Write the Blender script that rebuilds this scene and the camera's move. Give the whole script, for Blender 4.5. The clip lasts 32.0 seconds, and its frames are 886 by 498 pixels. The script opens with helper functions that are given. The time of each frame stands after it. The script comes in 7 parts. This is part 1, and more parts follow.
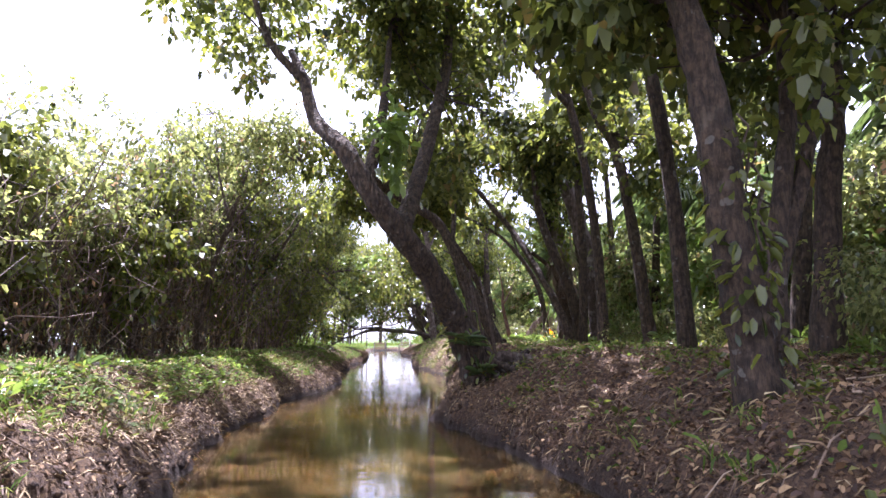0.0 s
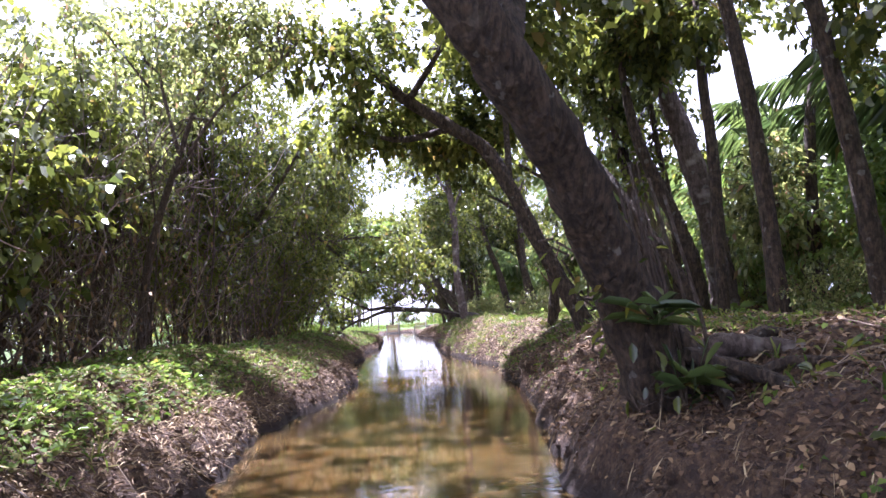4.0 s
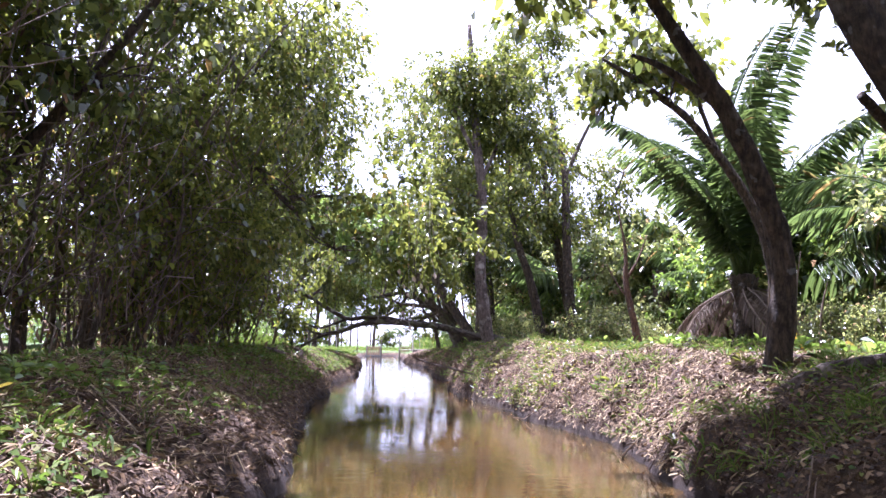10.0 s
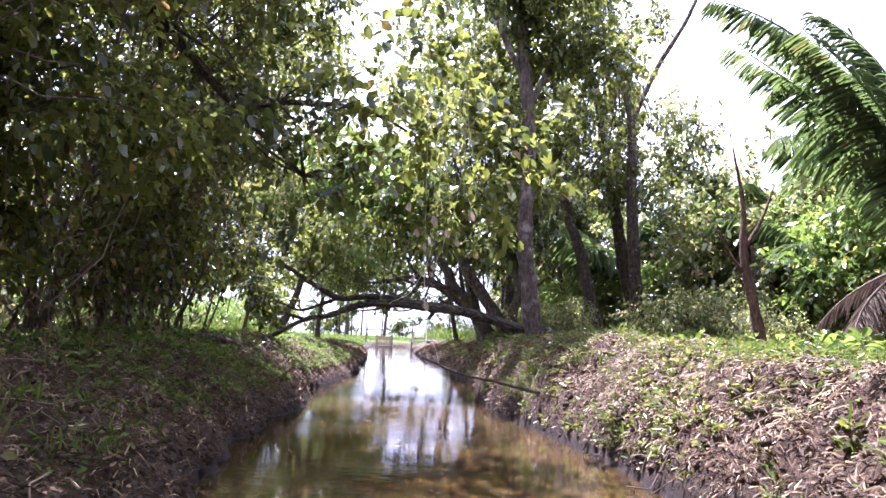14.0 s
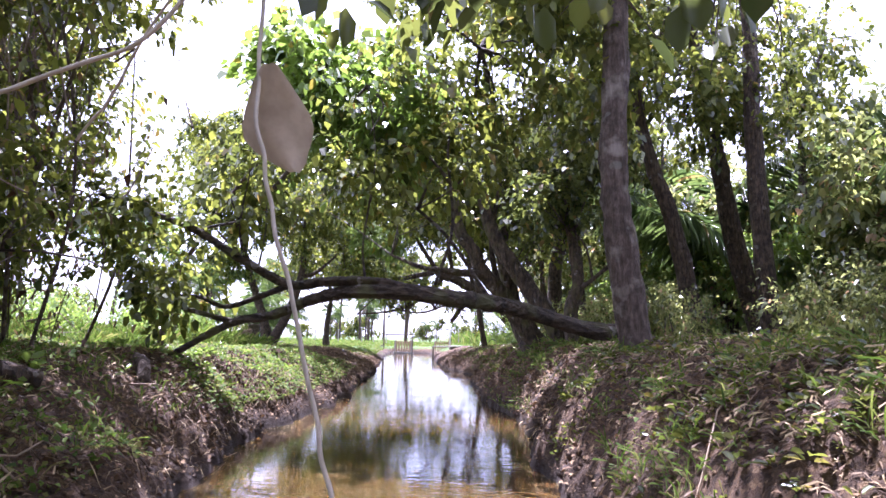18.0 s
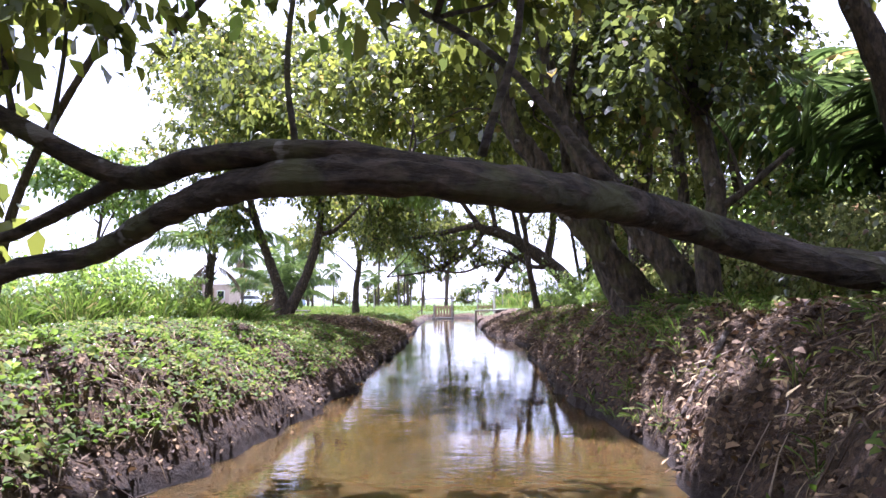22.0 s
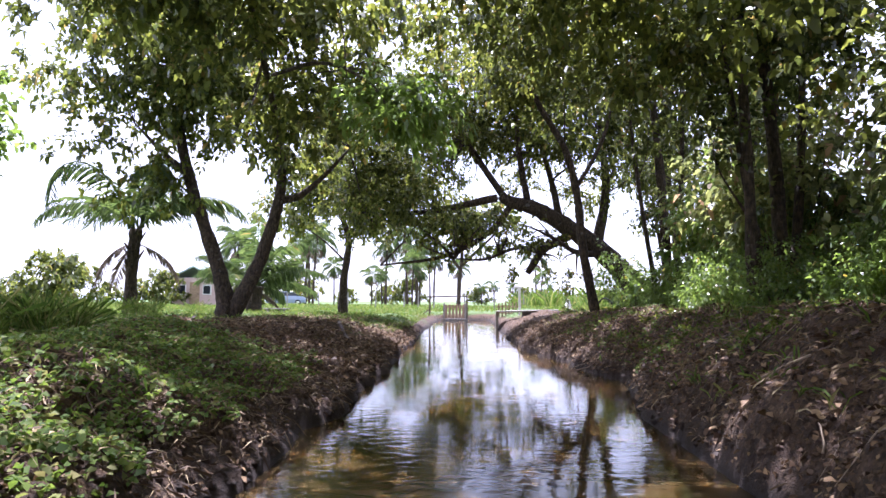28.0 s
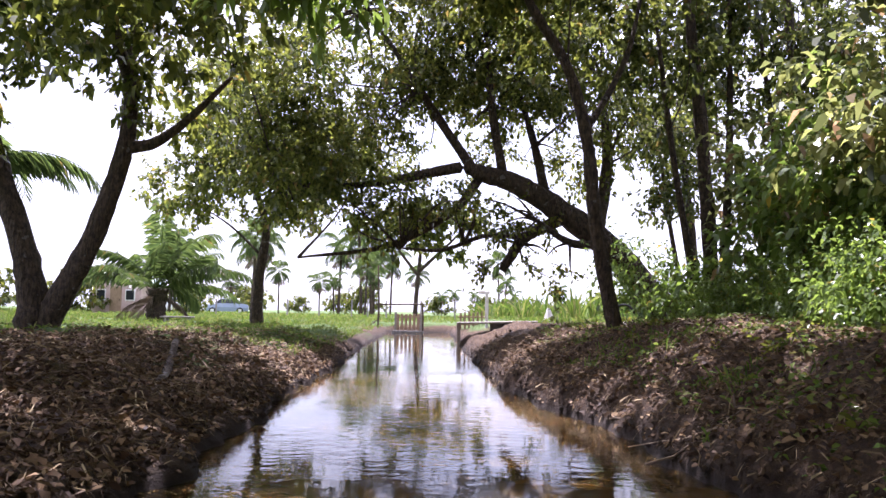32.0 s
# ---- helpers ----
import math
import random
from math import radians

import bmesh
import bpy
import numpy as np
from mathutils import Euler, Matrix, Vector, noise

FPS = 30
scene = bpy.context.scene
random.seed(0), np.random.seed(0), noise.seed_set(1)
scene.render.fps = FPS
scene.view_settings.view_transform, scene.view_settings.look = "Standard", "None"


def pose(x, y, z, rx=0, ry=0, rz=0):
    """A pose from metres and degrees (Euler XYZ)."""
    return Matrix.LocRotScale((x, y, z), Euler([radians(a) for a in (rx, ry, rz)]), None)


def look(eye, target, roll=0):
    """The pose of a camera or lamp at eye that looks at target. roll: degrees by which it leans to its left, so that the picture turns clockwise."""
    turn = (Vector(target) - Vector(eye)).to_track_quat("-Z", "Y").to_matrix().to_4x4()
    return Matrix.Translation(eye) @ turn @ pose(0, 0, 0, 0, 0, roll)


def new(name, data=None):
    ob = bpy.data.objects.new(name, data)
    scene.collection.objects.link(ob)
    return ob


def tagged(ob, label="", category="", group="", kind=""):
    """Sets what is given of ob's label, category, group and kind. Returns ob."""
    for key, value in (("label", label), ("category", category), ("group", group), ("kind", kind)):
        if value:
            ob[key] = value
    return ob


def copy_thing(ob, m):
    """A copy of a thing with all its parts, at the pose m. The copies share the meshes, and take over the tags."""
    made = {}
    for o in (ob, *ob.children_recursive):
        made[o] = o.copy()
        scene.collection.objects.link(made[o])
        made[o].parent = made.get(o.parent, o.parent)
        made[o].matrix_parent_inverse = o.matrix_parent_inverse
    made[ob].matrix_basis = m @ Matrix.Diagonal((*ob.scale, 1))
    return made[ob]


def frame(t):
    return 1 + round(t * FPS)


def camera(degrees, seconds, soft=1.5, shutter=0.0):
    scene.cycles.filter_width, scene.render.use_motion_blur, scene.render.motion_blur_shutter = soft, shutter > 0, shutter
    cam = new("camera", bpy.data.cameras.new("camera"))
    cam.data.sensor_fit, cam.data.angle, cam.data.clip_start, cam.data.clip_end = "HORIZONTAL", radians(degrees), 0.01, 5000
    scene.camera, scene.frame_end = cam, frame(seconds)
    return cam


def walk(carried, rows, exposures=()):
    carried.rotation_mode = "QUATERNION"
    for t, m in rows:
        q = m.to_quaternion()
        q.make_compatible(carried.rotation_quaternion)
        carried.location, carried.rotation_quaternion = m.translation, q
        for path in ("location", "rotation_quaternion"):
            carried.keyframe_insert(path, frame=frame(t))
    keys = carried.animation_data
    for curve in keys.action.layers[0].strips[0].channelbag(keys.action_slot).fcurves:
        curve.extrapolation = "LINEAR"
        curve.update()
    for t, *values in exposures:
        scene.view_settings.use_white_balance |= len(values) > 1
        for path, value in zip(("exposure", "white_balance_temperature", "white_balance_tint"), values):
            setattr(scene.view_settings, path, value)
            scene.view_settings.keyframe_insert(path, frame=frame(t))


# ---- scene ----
# ---- camera ----
cam = camera(65.0, 32.0)
PATH = [
    (0, (0.075, -1.071, 1.252), (0.226, 0.907, 1.508), -0.90),
    (0.5, (0.001, -0.505, 1.236), (0.199, 1.470, 1.481), -4.42),
    (1, (0.008, 0.170, 1.223), (-0.023, 2.152, 1.488), -3.48),
    (1.5, (-0.044, 0.877, 1.251), (-0.069, 2.872, 1.387), -1.47),
    (2, (-0.101, 1.465, 1.233), (-0.146, 3.459, 1.375), -0.63),
    (2.5, (-0.174, 1.980, 1.237), (-0.241, 3.972, 1.406), -2.52),
    (3, (-0.249, 2.617, 1.223), (-0.267, 4.607, 1.423), -3.00),
    (3.5, (-0.355, 3.260, 1.231), (-0.245, 5.248, 1.424), -5.10),
    (5.5, (-0.289, 5.759, 1.383), (-0.147, 7.737, 1.640), 2.26),
    (6, (-0.330, 6.441, 1.372), (-0.192, 8.418, 1.645), 1.71),
    (6.5, (-0.365, 7.140, 1.320), (-0.221, 9.117, 1.587), 2.09),
    (7, (-0.381, 7.786, 1.296), (-0.227, 9.759, 1.579), 1.75),
    (7.5, (-0.421, 8.376, 1.265), (-0.279, 10.349, 1.559), 1.93),
    (8, (-0.465, 8.961, 1.240), (-0.340, 10.935, 1.536), 1.74),
    (8.5, (-0.472, 9.623, 1.204), (-0.346, 11.597, 1.500), 1.28),
    (9, (-0.506, 10.262, 1.193), (-0.388, 12.236, 1.488), 1.32),
    (9.5, (-0.533, 10.930, 1.172), (-0.392, 12.906, 1.451), 1.17),
    (10, (-0.564, 11.567, 1.136), (-0.389, 13.541, 1.411), 0.98),
    (10.5, (-0.590, 12.141, 1.108), (-0.378, 14.108, 1.404), 0.84),
    (11, (-0.597, 12.694, 1.093), (-0.347, 14.655, 1.397), 0.75),
    (11.5, (-0.555, 13.225, 1.140), (-0.277, 15.180, 1.453), 1.18),
    (12, (-0.505, 13.734, 1.147), (-0.160, 15.680, 1.450), 1.63),
    (12.5, (-0.452, 14.310, 1.155), (-0.117, 16.256, 1.470), 2.25),
    (13, (-0.446, 14.802, 1.155), (-0.204, 16.761, 1.476), 3.01),
    (13.5, (-0.437, 15.330, 1.163), (-0.229, 17.301, 1.428), 3.34),
    (14, (-0.389, 15.960, 1.153), (-0.256, 17.941, 1.401), 2.44),
    (14.5, (-0.356, 16.564, 1.147), (-0.244, 18.546, 1.392), 2.77),
    (15, (-0.316, 17.130, 1.137), (-0.258, 19.117, 1.358), 3.56),
    (15.5, (-0.293, 17.654, 1.120), (-0.251, 19.639, 1.357), 3.52),
    (17.5, (-0.062, 20.244, 1.228), (-0.017, 22.225, 1.495), 1.58),
    (18, (-0.045, 20.777, 1.227), (0.019, 22.759, 1.482), 1.55),
    (18.5, (-0.016, 21.297, 1.248), (0.033, 23.290, 1.415), -3.39),
    (19, (0.017, 21.748, 1.248), (-0.061, 23.740, 1.412), -5.00),
    (19.5, (0.023, 22.301, 1.235), (0.054, 24.296, 1.381), -3.18),
    (20, (0.044, 22.816, 1.230), (0.044, 24.809, 1.390), -2.35),
    (20.5, (0.048, 23.295, 1.216), (0.005, 25.287, 1.385), -1.61),
    (21, (0.029, 23.810, 1.218), (-0.049, 25.801, 1.393), -1.37),
    (21.5, (0.024, 24.335, 1.205), (-0.044, 26.328, 1.358), -0.76),
    (22, (0.018, 24.826, 1.204), (-0.029, 26.819, 1.356), -0.37),
    (22.5, (-0.005, 25.272, 1.182), (-0.051, 27.264, 1.348), -0.35),
    (23, (-0.022, 25.742, 1.177), (-0.033, 27.735, 1.341), 0.25),
    (23.5, (-0.043, 26.261, 1.155), (-0.019, 28.254, 1.328), 0.29),
    (24, (-0.090, 26.712, 1.122), (-0.025, 28.698, 1.346), 1.46),
    (24.5, (-0.120, 27.257, 1.115), (-0.091, 29.245, 1.326), 0.96),
    (25, (-0.150, 27.753, 1.096), (-0.116, 29.742, 1.301), 0.95),
    (25.5, (-0.187, 28.229, 1.083), (-0.152, 30.220, 1.264), 1.06),
    (26, (-0.200, 28.667, 1.071), (-0.221, 30.660, 1.232), 0.28),
    (26.5, (-0.256, 29.144, 1.055), (-0.338, 31.135, 1.224), 1.29),
    (28.5, (-0.132, 32.422, 1.175), (-0.195, 34.416, 1.322), -0.37),
    (29, (-0.126, 33.075, 1.171), (-0.146, 35.069, 1.322), -1.03),
    (29.5, (-0.136, 33.708, 1.168), (-0.132, 35.702, 1.329), -0.64),
    (30, (-0.115, 34.322, 1.168), (-0.098, 36.317, 1.312), -0.61),
    (30.5, (-0.093, 34.965, 1.165), (-0.070, 36.961, 1.302), -0.21),
    (31, (-0.073, 35.653, 1.155), (-0.048, 37.647, 1.310), -0.26),
    (31.5, (-0.046, 36.343, 1.129), (-0.031, 38.334, 1.323), 0.81),
    (32, (0.000, 36.994, 1.096), (0.029, 38.985, 1.277), 0.86),
]
walk(cam, [(t, look(eye, target, roll)) for t, eye, target, roll in PATH], exposures=[(0.0, 2.1, 5600, 33), (6.0, 2.38, 5350, 36), (10.0, 2.18, 5350, 36), (16.0, 2.28, 5400, 39), (22.0, 2.07, 5400, 33), (27.0, 1.87, 5450, 31), (32.0, 1.61, 5800, 33)])


SUN_DIR = Vector((-0.15, 0.33, 0.93)).normalized()   # from the place towards the sun

world = bpy.data.worlds.new("world")
scene.world = world
world.use_nodes = True
wn = world.node_tree
sky = wn.nodes.new("ShaderNodeTexSky")
sky.sky_type = "NISHITA"
sky.sun_disc = False
sky.sun_elevation = math.asin(SUN_DIR.z)
sky.sun_rotation = math.atan2(SUN_DIR.x, SUN_DIR.y)
sky.dust_density = 3.0
sky.air_density = 1.0
# thin bright cloud over the blue, broken by noise
tc = wn.nodes.new("ShaderNodeTexCoord")
cl = wn.nodes.new("ShaderNodeTexNoise")
cl.inputs["Scale"].default_value = 2.2
cl.inputs["Detail"].default_value = 6
ramp = wn.nodes.new("ShaderNodeValToRGB")
ramp.color_ramp.elements[0].position = 0.30
ramp.color_ramp.elements[1].position = 0.62
ramp.color_ramp.elements[0].color = (0.45, 0.45, 0.45, 1)
cmix = wn.nodes.new("ShaderNodeMix")
cmix.data_type = "RGBA"
cmix.inputs["B"].default_value = (5.6, 5.8, 6.1, 1)
wn.links.new(tc.outputs["Generated"], cl.inputs["Vector"])
wn.links.new(cl.outputs["Fac"], ramp.inputs["Fac"])
wn.links.new(ramp.outputs["Color"], cmix.inputs["Factor"])
wn.links.new(sky.outputs["Color"], cmix.inputs["A"])
bg = wn.nodes["Background"]
wn.links.new(cmix.outputs["Result"], bg.inputs["Color"])
bg.inputs["Strength"].default_value = 0.115

sun = new("sun", bpy.data.lights.new("sun", "SUN"))
sun.data.energy = 5.0
sun.data.angle = radians(0.6)
sun.data.color = (1.0, 0.965, 0.91)
sun.matrix_world = look((0, 0, 0), -SUN_DIR)

# ---- materials ----
def nodes_of(name):
    m = bpy.data.materials.new(name)
    m.use_nodes = True
    nt = m.node_tree
    return m, nt, nt.nodes["Principled BSDF"]


def add(nt, kind, **values):
    n = nt.nodes.new(kind)
    for k, v in values.items():
        n.inputs[k.replace("_", " ")].default_value = v
    return n


def ramp_of(nt, fac, *stops):
    r = nt.nodes.new("ShaderNodeValToRGB")
    els = r.color_ramp.elements
    while len(els) < len(stops):
        els.new(0.5)
    for e, (pos, col) in zip(els, stops):
        e.position, e.color = pos, (*col, 1)
    nt.links.new(fac, r.inputs["Fac"])
    return r.outputs["Color"]


def mixed(nt, fac, a, b):
    m = nt.nodes.new("ShaderNodeMix")
    m.data_type = "RGBA"
    for sock, v in (("Factor", fac), ("A", a), ("B", b)):
        if isinstance(v, (int, float)):
            m.inputs[sock].default_value = v
        elif isinstance(v, tuple):
            m.inputs[sock].default_value = (*v, 1)
        else:
            nt.links.new(v, m.inputs[sock])
    return m.outputs["Result"]


def noise_of(nt, scale, detail=5, rough=0.6, vec=None):
    n = add(nt, "ShaderNodeTexNoise", Scale=scale, Detail=detail, Roughness=rough)
    if vec is None:
        vec = add(nt, "ShaderNodeTexCoord").outputs["Object"]
    nt.links.new(vec, n.inputs["Vector"])
    return n.outputs["Fac"]


def bumped(nt, bsdf, height, strength, distance):
    b = add(nt, "ShaderNodeBump", Strength=strength, Distance=distance)
    nt.links.new(height, b.inputs["Height"])
    nt.links.new(b.outputs["Normal"], bsdf.inputs["Normal"])


def leaf_mat(name, dark, light, dry, dry_share=0.04, gloss=0.30, through_light=0.5):
    """Leaves: every leaf its own tone, a glossy upper side, light passing through."""
    m, nt, b = nodes_of(name)
    geo = add(nt, "ShaderNodeNewGeometry")
    rnd = geo.outputs["Random Per Island"]
    tone = ramp_of(nt, rnd, (0.0, dark), (0.75, light), (1.0 - dry_share, light), (min(1.0, 1.0 - dry_share + 0.01), dry))
    big = noise_of(nt, 0.7, 3)
    tone = mixed(nt, ramp_of(nt, big, (0.35, (0, 0, 0)), (0.7, (0.5, 0.5, 0.5))), tone, dark)
    nt.links.new(tone, b.inputs["Base Color"])
    b.inputs["Roughness"].default_value = gloss
    b.inputs["Specular IOR Level"].default_value = 0.7
    tr = add(nt, "ShaderNodeBsdfTranslucent")
    hue = add(nt, "ShaderNodeHueSaturation", Hue=0.482, Saturation=1.1, Value=2.25)
    nt.links.new(tone, hue.inputs["Color"])
    nt.links.new(hue.outputs["Color"], tr.inputs["Color"])
    mix = add(nt, "ShaderNodeMixShader", Fac=through_light)
    out = nt.nodes["Material Output"]
    nt.links.new(b.outputs["BSDF"], mix.inputs[1])
    nt.links.new(tr.outputs["BSDF"], mix.inputs[2])
    nt.links.new(mix.outputs["Shader"], out.inputs["Surface"])
    return m


def bark_mat(name, dark, light, patch, patch_share=0.62, scale=9.0, lichen=(0.20, 0.19, 0.155), grain=(1, 1, 0.28)):
    m, nt, b = nodes_of(name)
    tc = add(nt, "ShaderNodeTexCoord").outputs["Object"]
    mp = add(nt, "ShaderNodeMapping", Scale=grain)
    nt.links.new(tc, mp.inputs["Vector"])
    fine = noise_of(nt, scale * 3, 7, 0.7, mp.outputs["Vector"])
    wide = noise_of(nt, scale * 0.35, 4, 0.6, tc)
    blot = noise_of(nt, scale * 1.1, 5, 0.7, tc)
    base = ramp_of(nt, fine, (0.34, dark), (0.66, light))
    base = mixed(nt, ramp_of(nt, blot, (0.45, (0, 0, 0)), (0.62, (0.7, 0.7, 0.7))), base, dark)
    col = mixed(nt, ramp_of(nt, wide, (patch_share - 0.06, (0, 0, 0)), (patch_share + 0.06, (0.85, 0.85, 0.85))), base, patch)
    spots = noise_of(nt, scale * 0.75, 3, 0.5, tc)
    col = mixed(nt, ramp_of(nt, spots, (0.66, (0, 0, 0)), (0.69, (0.6, 0.6, 0.6))), col, lichen)
    nt.links.new(col, b.inputs["Base Color"])
    b.inputs["Roughness"].default_value = 0.9
    ridge = add(nt, "ShaderNodeTexVoronoi", Scale=scale * 2.2)
    nt.links.new(mp.outputs["Vector"], ridge.inputs["Vector"])
    both = add(nt, "ShaderNodeMath")
    nt.links.new(fine, both.inputs[0])
    nt.links.new(ridge.outputs["Distance"], both.inputs[1])
    bumped(nt, b, both.outputs["Value"], 1.0, 0.05)
    return m


def plain_mat(name, a, b2, scale=12.0, rough=0.8, bump=0.4, metal=0.0):
    m, nt, b = nodes_of(name)
    f = noise_of(nt, scale, 6, 0.65)
    w = noise_of(nt, scale * 0.15, 3)
    col = mixed(nt, ramp_of(nt, w, (0.35, (0, 0, 0)), (0.7, (0.6, 0.6, 0.6))), ramp_of(nt, f, (0.3, a), (0.7, b2)), a)
    nt.links.new(col, b.inputs["Base Color"])
    b.inputs["Roughness"].default_value = rough
    b.inputs["Metallic"].default_value = metal
    bumped(nt, b, f, bump, 0.02)
    return m


def island_mat(name, *tones, rough=0.75, through_light=0.0):
    """Loose small pieces (dead leaves, blades, straws), each its own tone."""
    m, nt, b = nodes_of(name)
    rnd = add(nt, "ShaderNodeNewGeometry").outputs["Random Per Island"]
    col = ramp_of(nt, rnd, *[(i / (len(tones) - 1), t) for i, t in enumerate(tones)])
    f = noise_of(nt, 60, 3)
    col = mixed(nt, ramp_of(nt, f, (0.4, (0, 0, 0)), (0.7, (0.35, 0.35, 0.35))), col, tuple(v * 0.5 for v in tones[0]))
    nt.links.new(col, b.inputs["Base Color"])
    b.inputs["Roughness"].default_value = rough
    if through_light:
        tr = add(nt, "ShaderNodeBsdfTranslucent")
        nt.links.new(col, tr.inputs["Color"])
        mix = add(nt, "ShaderNodeMixShader", Fac=through_light)
        nt.links.new(b.outputs["BSDF"], mix.inputs[1])
        nt.links.new(tr.outputs["BSDF"], mix.inputs[2])
        nt.links.new(mix.outputs["Shader"], nt.nodes["Material Output"].inputs["Surface"])
    return m


def ground_mat():
    """Soil and leaf litter by the canal, turf towards the open fields, wet mud low down."""
    m, nt, b = nodes_of("ground")
    tc = add(nt, "ShaderNodeTexCoord").outputs["Object"]
    xyz = add(nt, "ShaderNodeSeparateXYZ")
    nt.links.new(tc, xyz.inputs["Vector"])
    grain = noise_of(nt, 22, 8, 0.7, tc)
    clod = noise_of(nt, 4.0, 5, 0.6, tc)
    patch = noise_of(nt, 0.55, 4, 0.6, tc)
    soil = ramp_of(nt, grain, (0.32, (0.024, 0.013, 0.007)), (0.50, (0.088, 0.048, 0.020)), (0.68, (0.25, 0.152, 0.068)))
    soil = mixed(nt, ramp_of(nt, clod, (0.40, (0, 0, 0)), (0.65, (0.6, 0.6, 0.6))), soil, (0.080, 0.042, 0.020))
    crumb = add(nt, "ShaderNodeTexVoronoi", Scale=42.0, Randomness=1.0)
    nt.links.new(tc, crumb.inputs["Vector"])
    tint = add(nt, "ShaderNodeSeparateColor")
    nt.links.new(crumb.outputs["Color"], tint.inputs["Color"])
    bits = ramp_of(nt, tint.outputs["Red"], (0.0, (0.022, 0.012, 0.007)), (0.45, (0.075, 0.041, 0.021)), (0.8, (0.15, 0.089, 0.040)), (1.0, (0.28, 0.182, 0.088)))
    fine = noise_of(nt, 75, 6, 0.7, tc)
    soil = mixed(nt, ramp_of(nt, fine, (0.38, (0.2, 0.2, 0.2)), (0.62, (0.85, 0.85, 0.85))), soil, bits)
    rough_up = add(nt, "ShaderNodeMath")
    rough_up.operation = "MULTIPLY_ADD"
    rough_up.inputs[1].default_value = 0.45
    nt.links.new(fine, rough_up.inputs[0])
    nt.links.new(grain, rough_up.inputs[2])
    turf = ramp_of(nt, grain, (0.3, (0.035, 0.065, 0.012)), (0.7, (0.115, 0.185, 0.035)))
    # turf share: grows with the distance along the canal and sideways on the open side
    far = add(nt, "ShaderNodeMapRange")
    for k, v in (("From Min", 40.0), ("From Max", 52.0), ("To Min", -0.12), ("To Max", 0.26)):
        far.inputs[k].default_value = v
    nt.links.new(xyz.outputs["Y"], far.inputs["Value"])
    side = add(nt, "ShaderNodeMapRange")
    for k, v in (("From Min", 0.42), ("From Max", 0.62), ("To Min", -0.35), ("To Max", 0.0)):
        side.inputs[k].default_value = v
    nt.links.new(xyz.outputs["Z"], side.inputs["Value"])
    s1 = add(nt, "ShaderNodeMath")
    nt.links.new(far.outputs["Result"], s1.inputs[0])
    nt.links.new(side.outputs["Result"], s1.inputs[1])
    # the wooded bank stays bare soil as far as the foot bridge
    bx, by = add(nt, "ShaderNodeMapRange"), add(nt, "ShaderNodeMapRange")
    for node, vals in ((bx, (-1.0, 0.5, 0.0, 0.42)), (by, (54.0, 60.0, 1.0, 0.0))):
        for k, v in zip(("From Min", "From Max", "To Min", "To Max"), vals):
            node.inputs[k].default_value = v
    nt.links.new(xyz.outputs["X"], bx.inputs["Value"])
    nt.links.new(xyz.outputs["Y"], by.inputs["Value"])
    bare = add(nt, "ShaderNodeMath")
    bare.operation = "MULTIPLY"
    nt.links.new(bx.outputs["Result"], bare.inputs[0])
    nt.links.new(by.outputs["Result"], bare.inputs[1])
    s0 = add(nt, "ShaderNodeMath")
    s0.operation = "SUBTRACT"
    nt.links.new(s1.outputs["Value"], s0.inputs[0])
    nt.links.new(bare.outputs["Value"], s0.inputs[1])
    # open grassland away from the canal
    ax = add(nt, "ShaderNodeMath")
    ax.operation = "ABSOLUTE"
    nt.links.new(xyz.outputs["X"], ax.inputs[0])
    wide = add(nt, "ShaderNodeMapRange")
    for k, v in (("From Min", 5.5), ("From Max", 9.5), ("To Min", 0.0), ("To Max", 0.65)):
        wide.inputs[k].default_value = v
    nt.links.new(ax.outputs["Value"], wide.inputs["Value"])
    sw = add(nt, "ShaderNodeMath")
    nt.links.new(s0.outputs["Value"], sw.inputs[0])
    nt.links.new(wide.outputs["Result"], sw.inputs[1])
    s2 = add(nt, "ShaderNodeMath")
    nt.links.new(sw.outputs["Value"], s2.inputs[0])
    nt.links.new(patch, s2.inputs[1])
    share = ramp_of(nt, s2.outputs["Value"], (0.47, (0, 0, 0)), (0.60, (1, 1, 1)))
    col = mixed(nt, share, soil, turf)
    # wet mud at the waterline
    wet = add(nt, "ShaderNodeMapRange")
    for k, v in (("From Min", 0.22), ("From Max", 0.33), ("To Min", 1.0), ("To Max", 0.0)):
        wet.inputs[k].default_value = v
    nt.links.new(xyz.outputs["Z"], wet.inputs["Value"])
    # damp earth above it, ragged on top, painted darker also for the steep face's shade
    edge = add(nt, "ShaderNodeMath")
    edge.operation = "MULTIPLY_ADD"
    edge.inputs[1].default_value = 0.55
    nt.links.new(clod, edge.inputs[0])
    nt.links.new(xyz.outputs["Z"], edge.inputs[2])
    damp_shade = ramp_of(nt, edge.outputs["Value"], (0.58, (0.72, 0.72, 0.72)), (0.80, (0, 0, 0)))
    col = mixed(nt, damp_shade, col, (0.034, 0.019, 0.010))
    col = mixed(nt, wet.outputs["Result"], col, (0.024, 0.015, 0.010))
    nt.links.new(col, b.inputs["Base Color"])
    rr = add(nt, "ShaderNodeMapRange")
    for k, v in (("To Min", 0.92), ("To Max", 0.88)):
        rr.inputs[k].default_value = v
    nt.links.new(wet.outputs["Result"], rr.inputs["Value"])
    nt.links.new(rr.outputs["Result"], b.inputs["Roughness"])
    bumped(nt, b, rough_up.outputs["Value"], 1.0, 0.07)
    return m


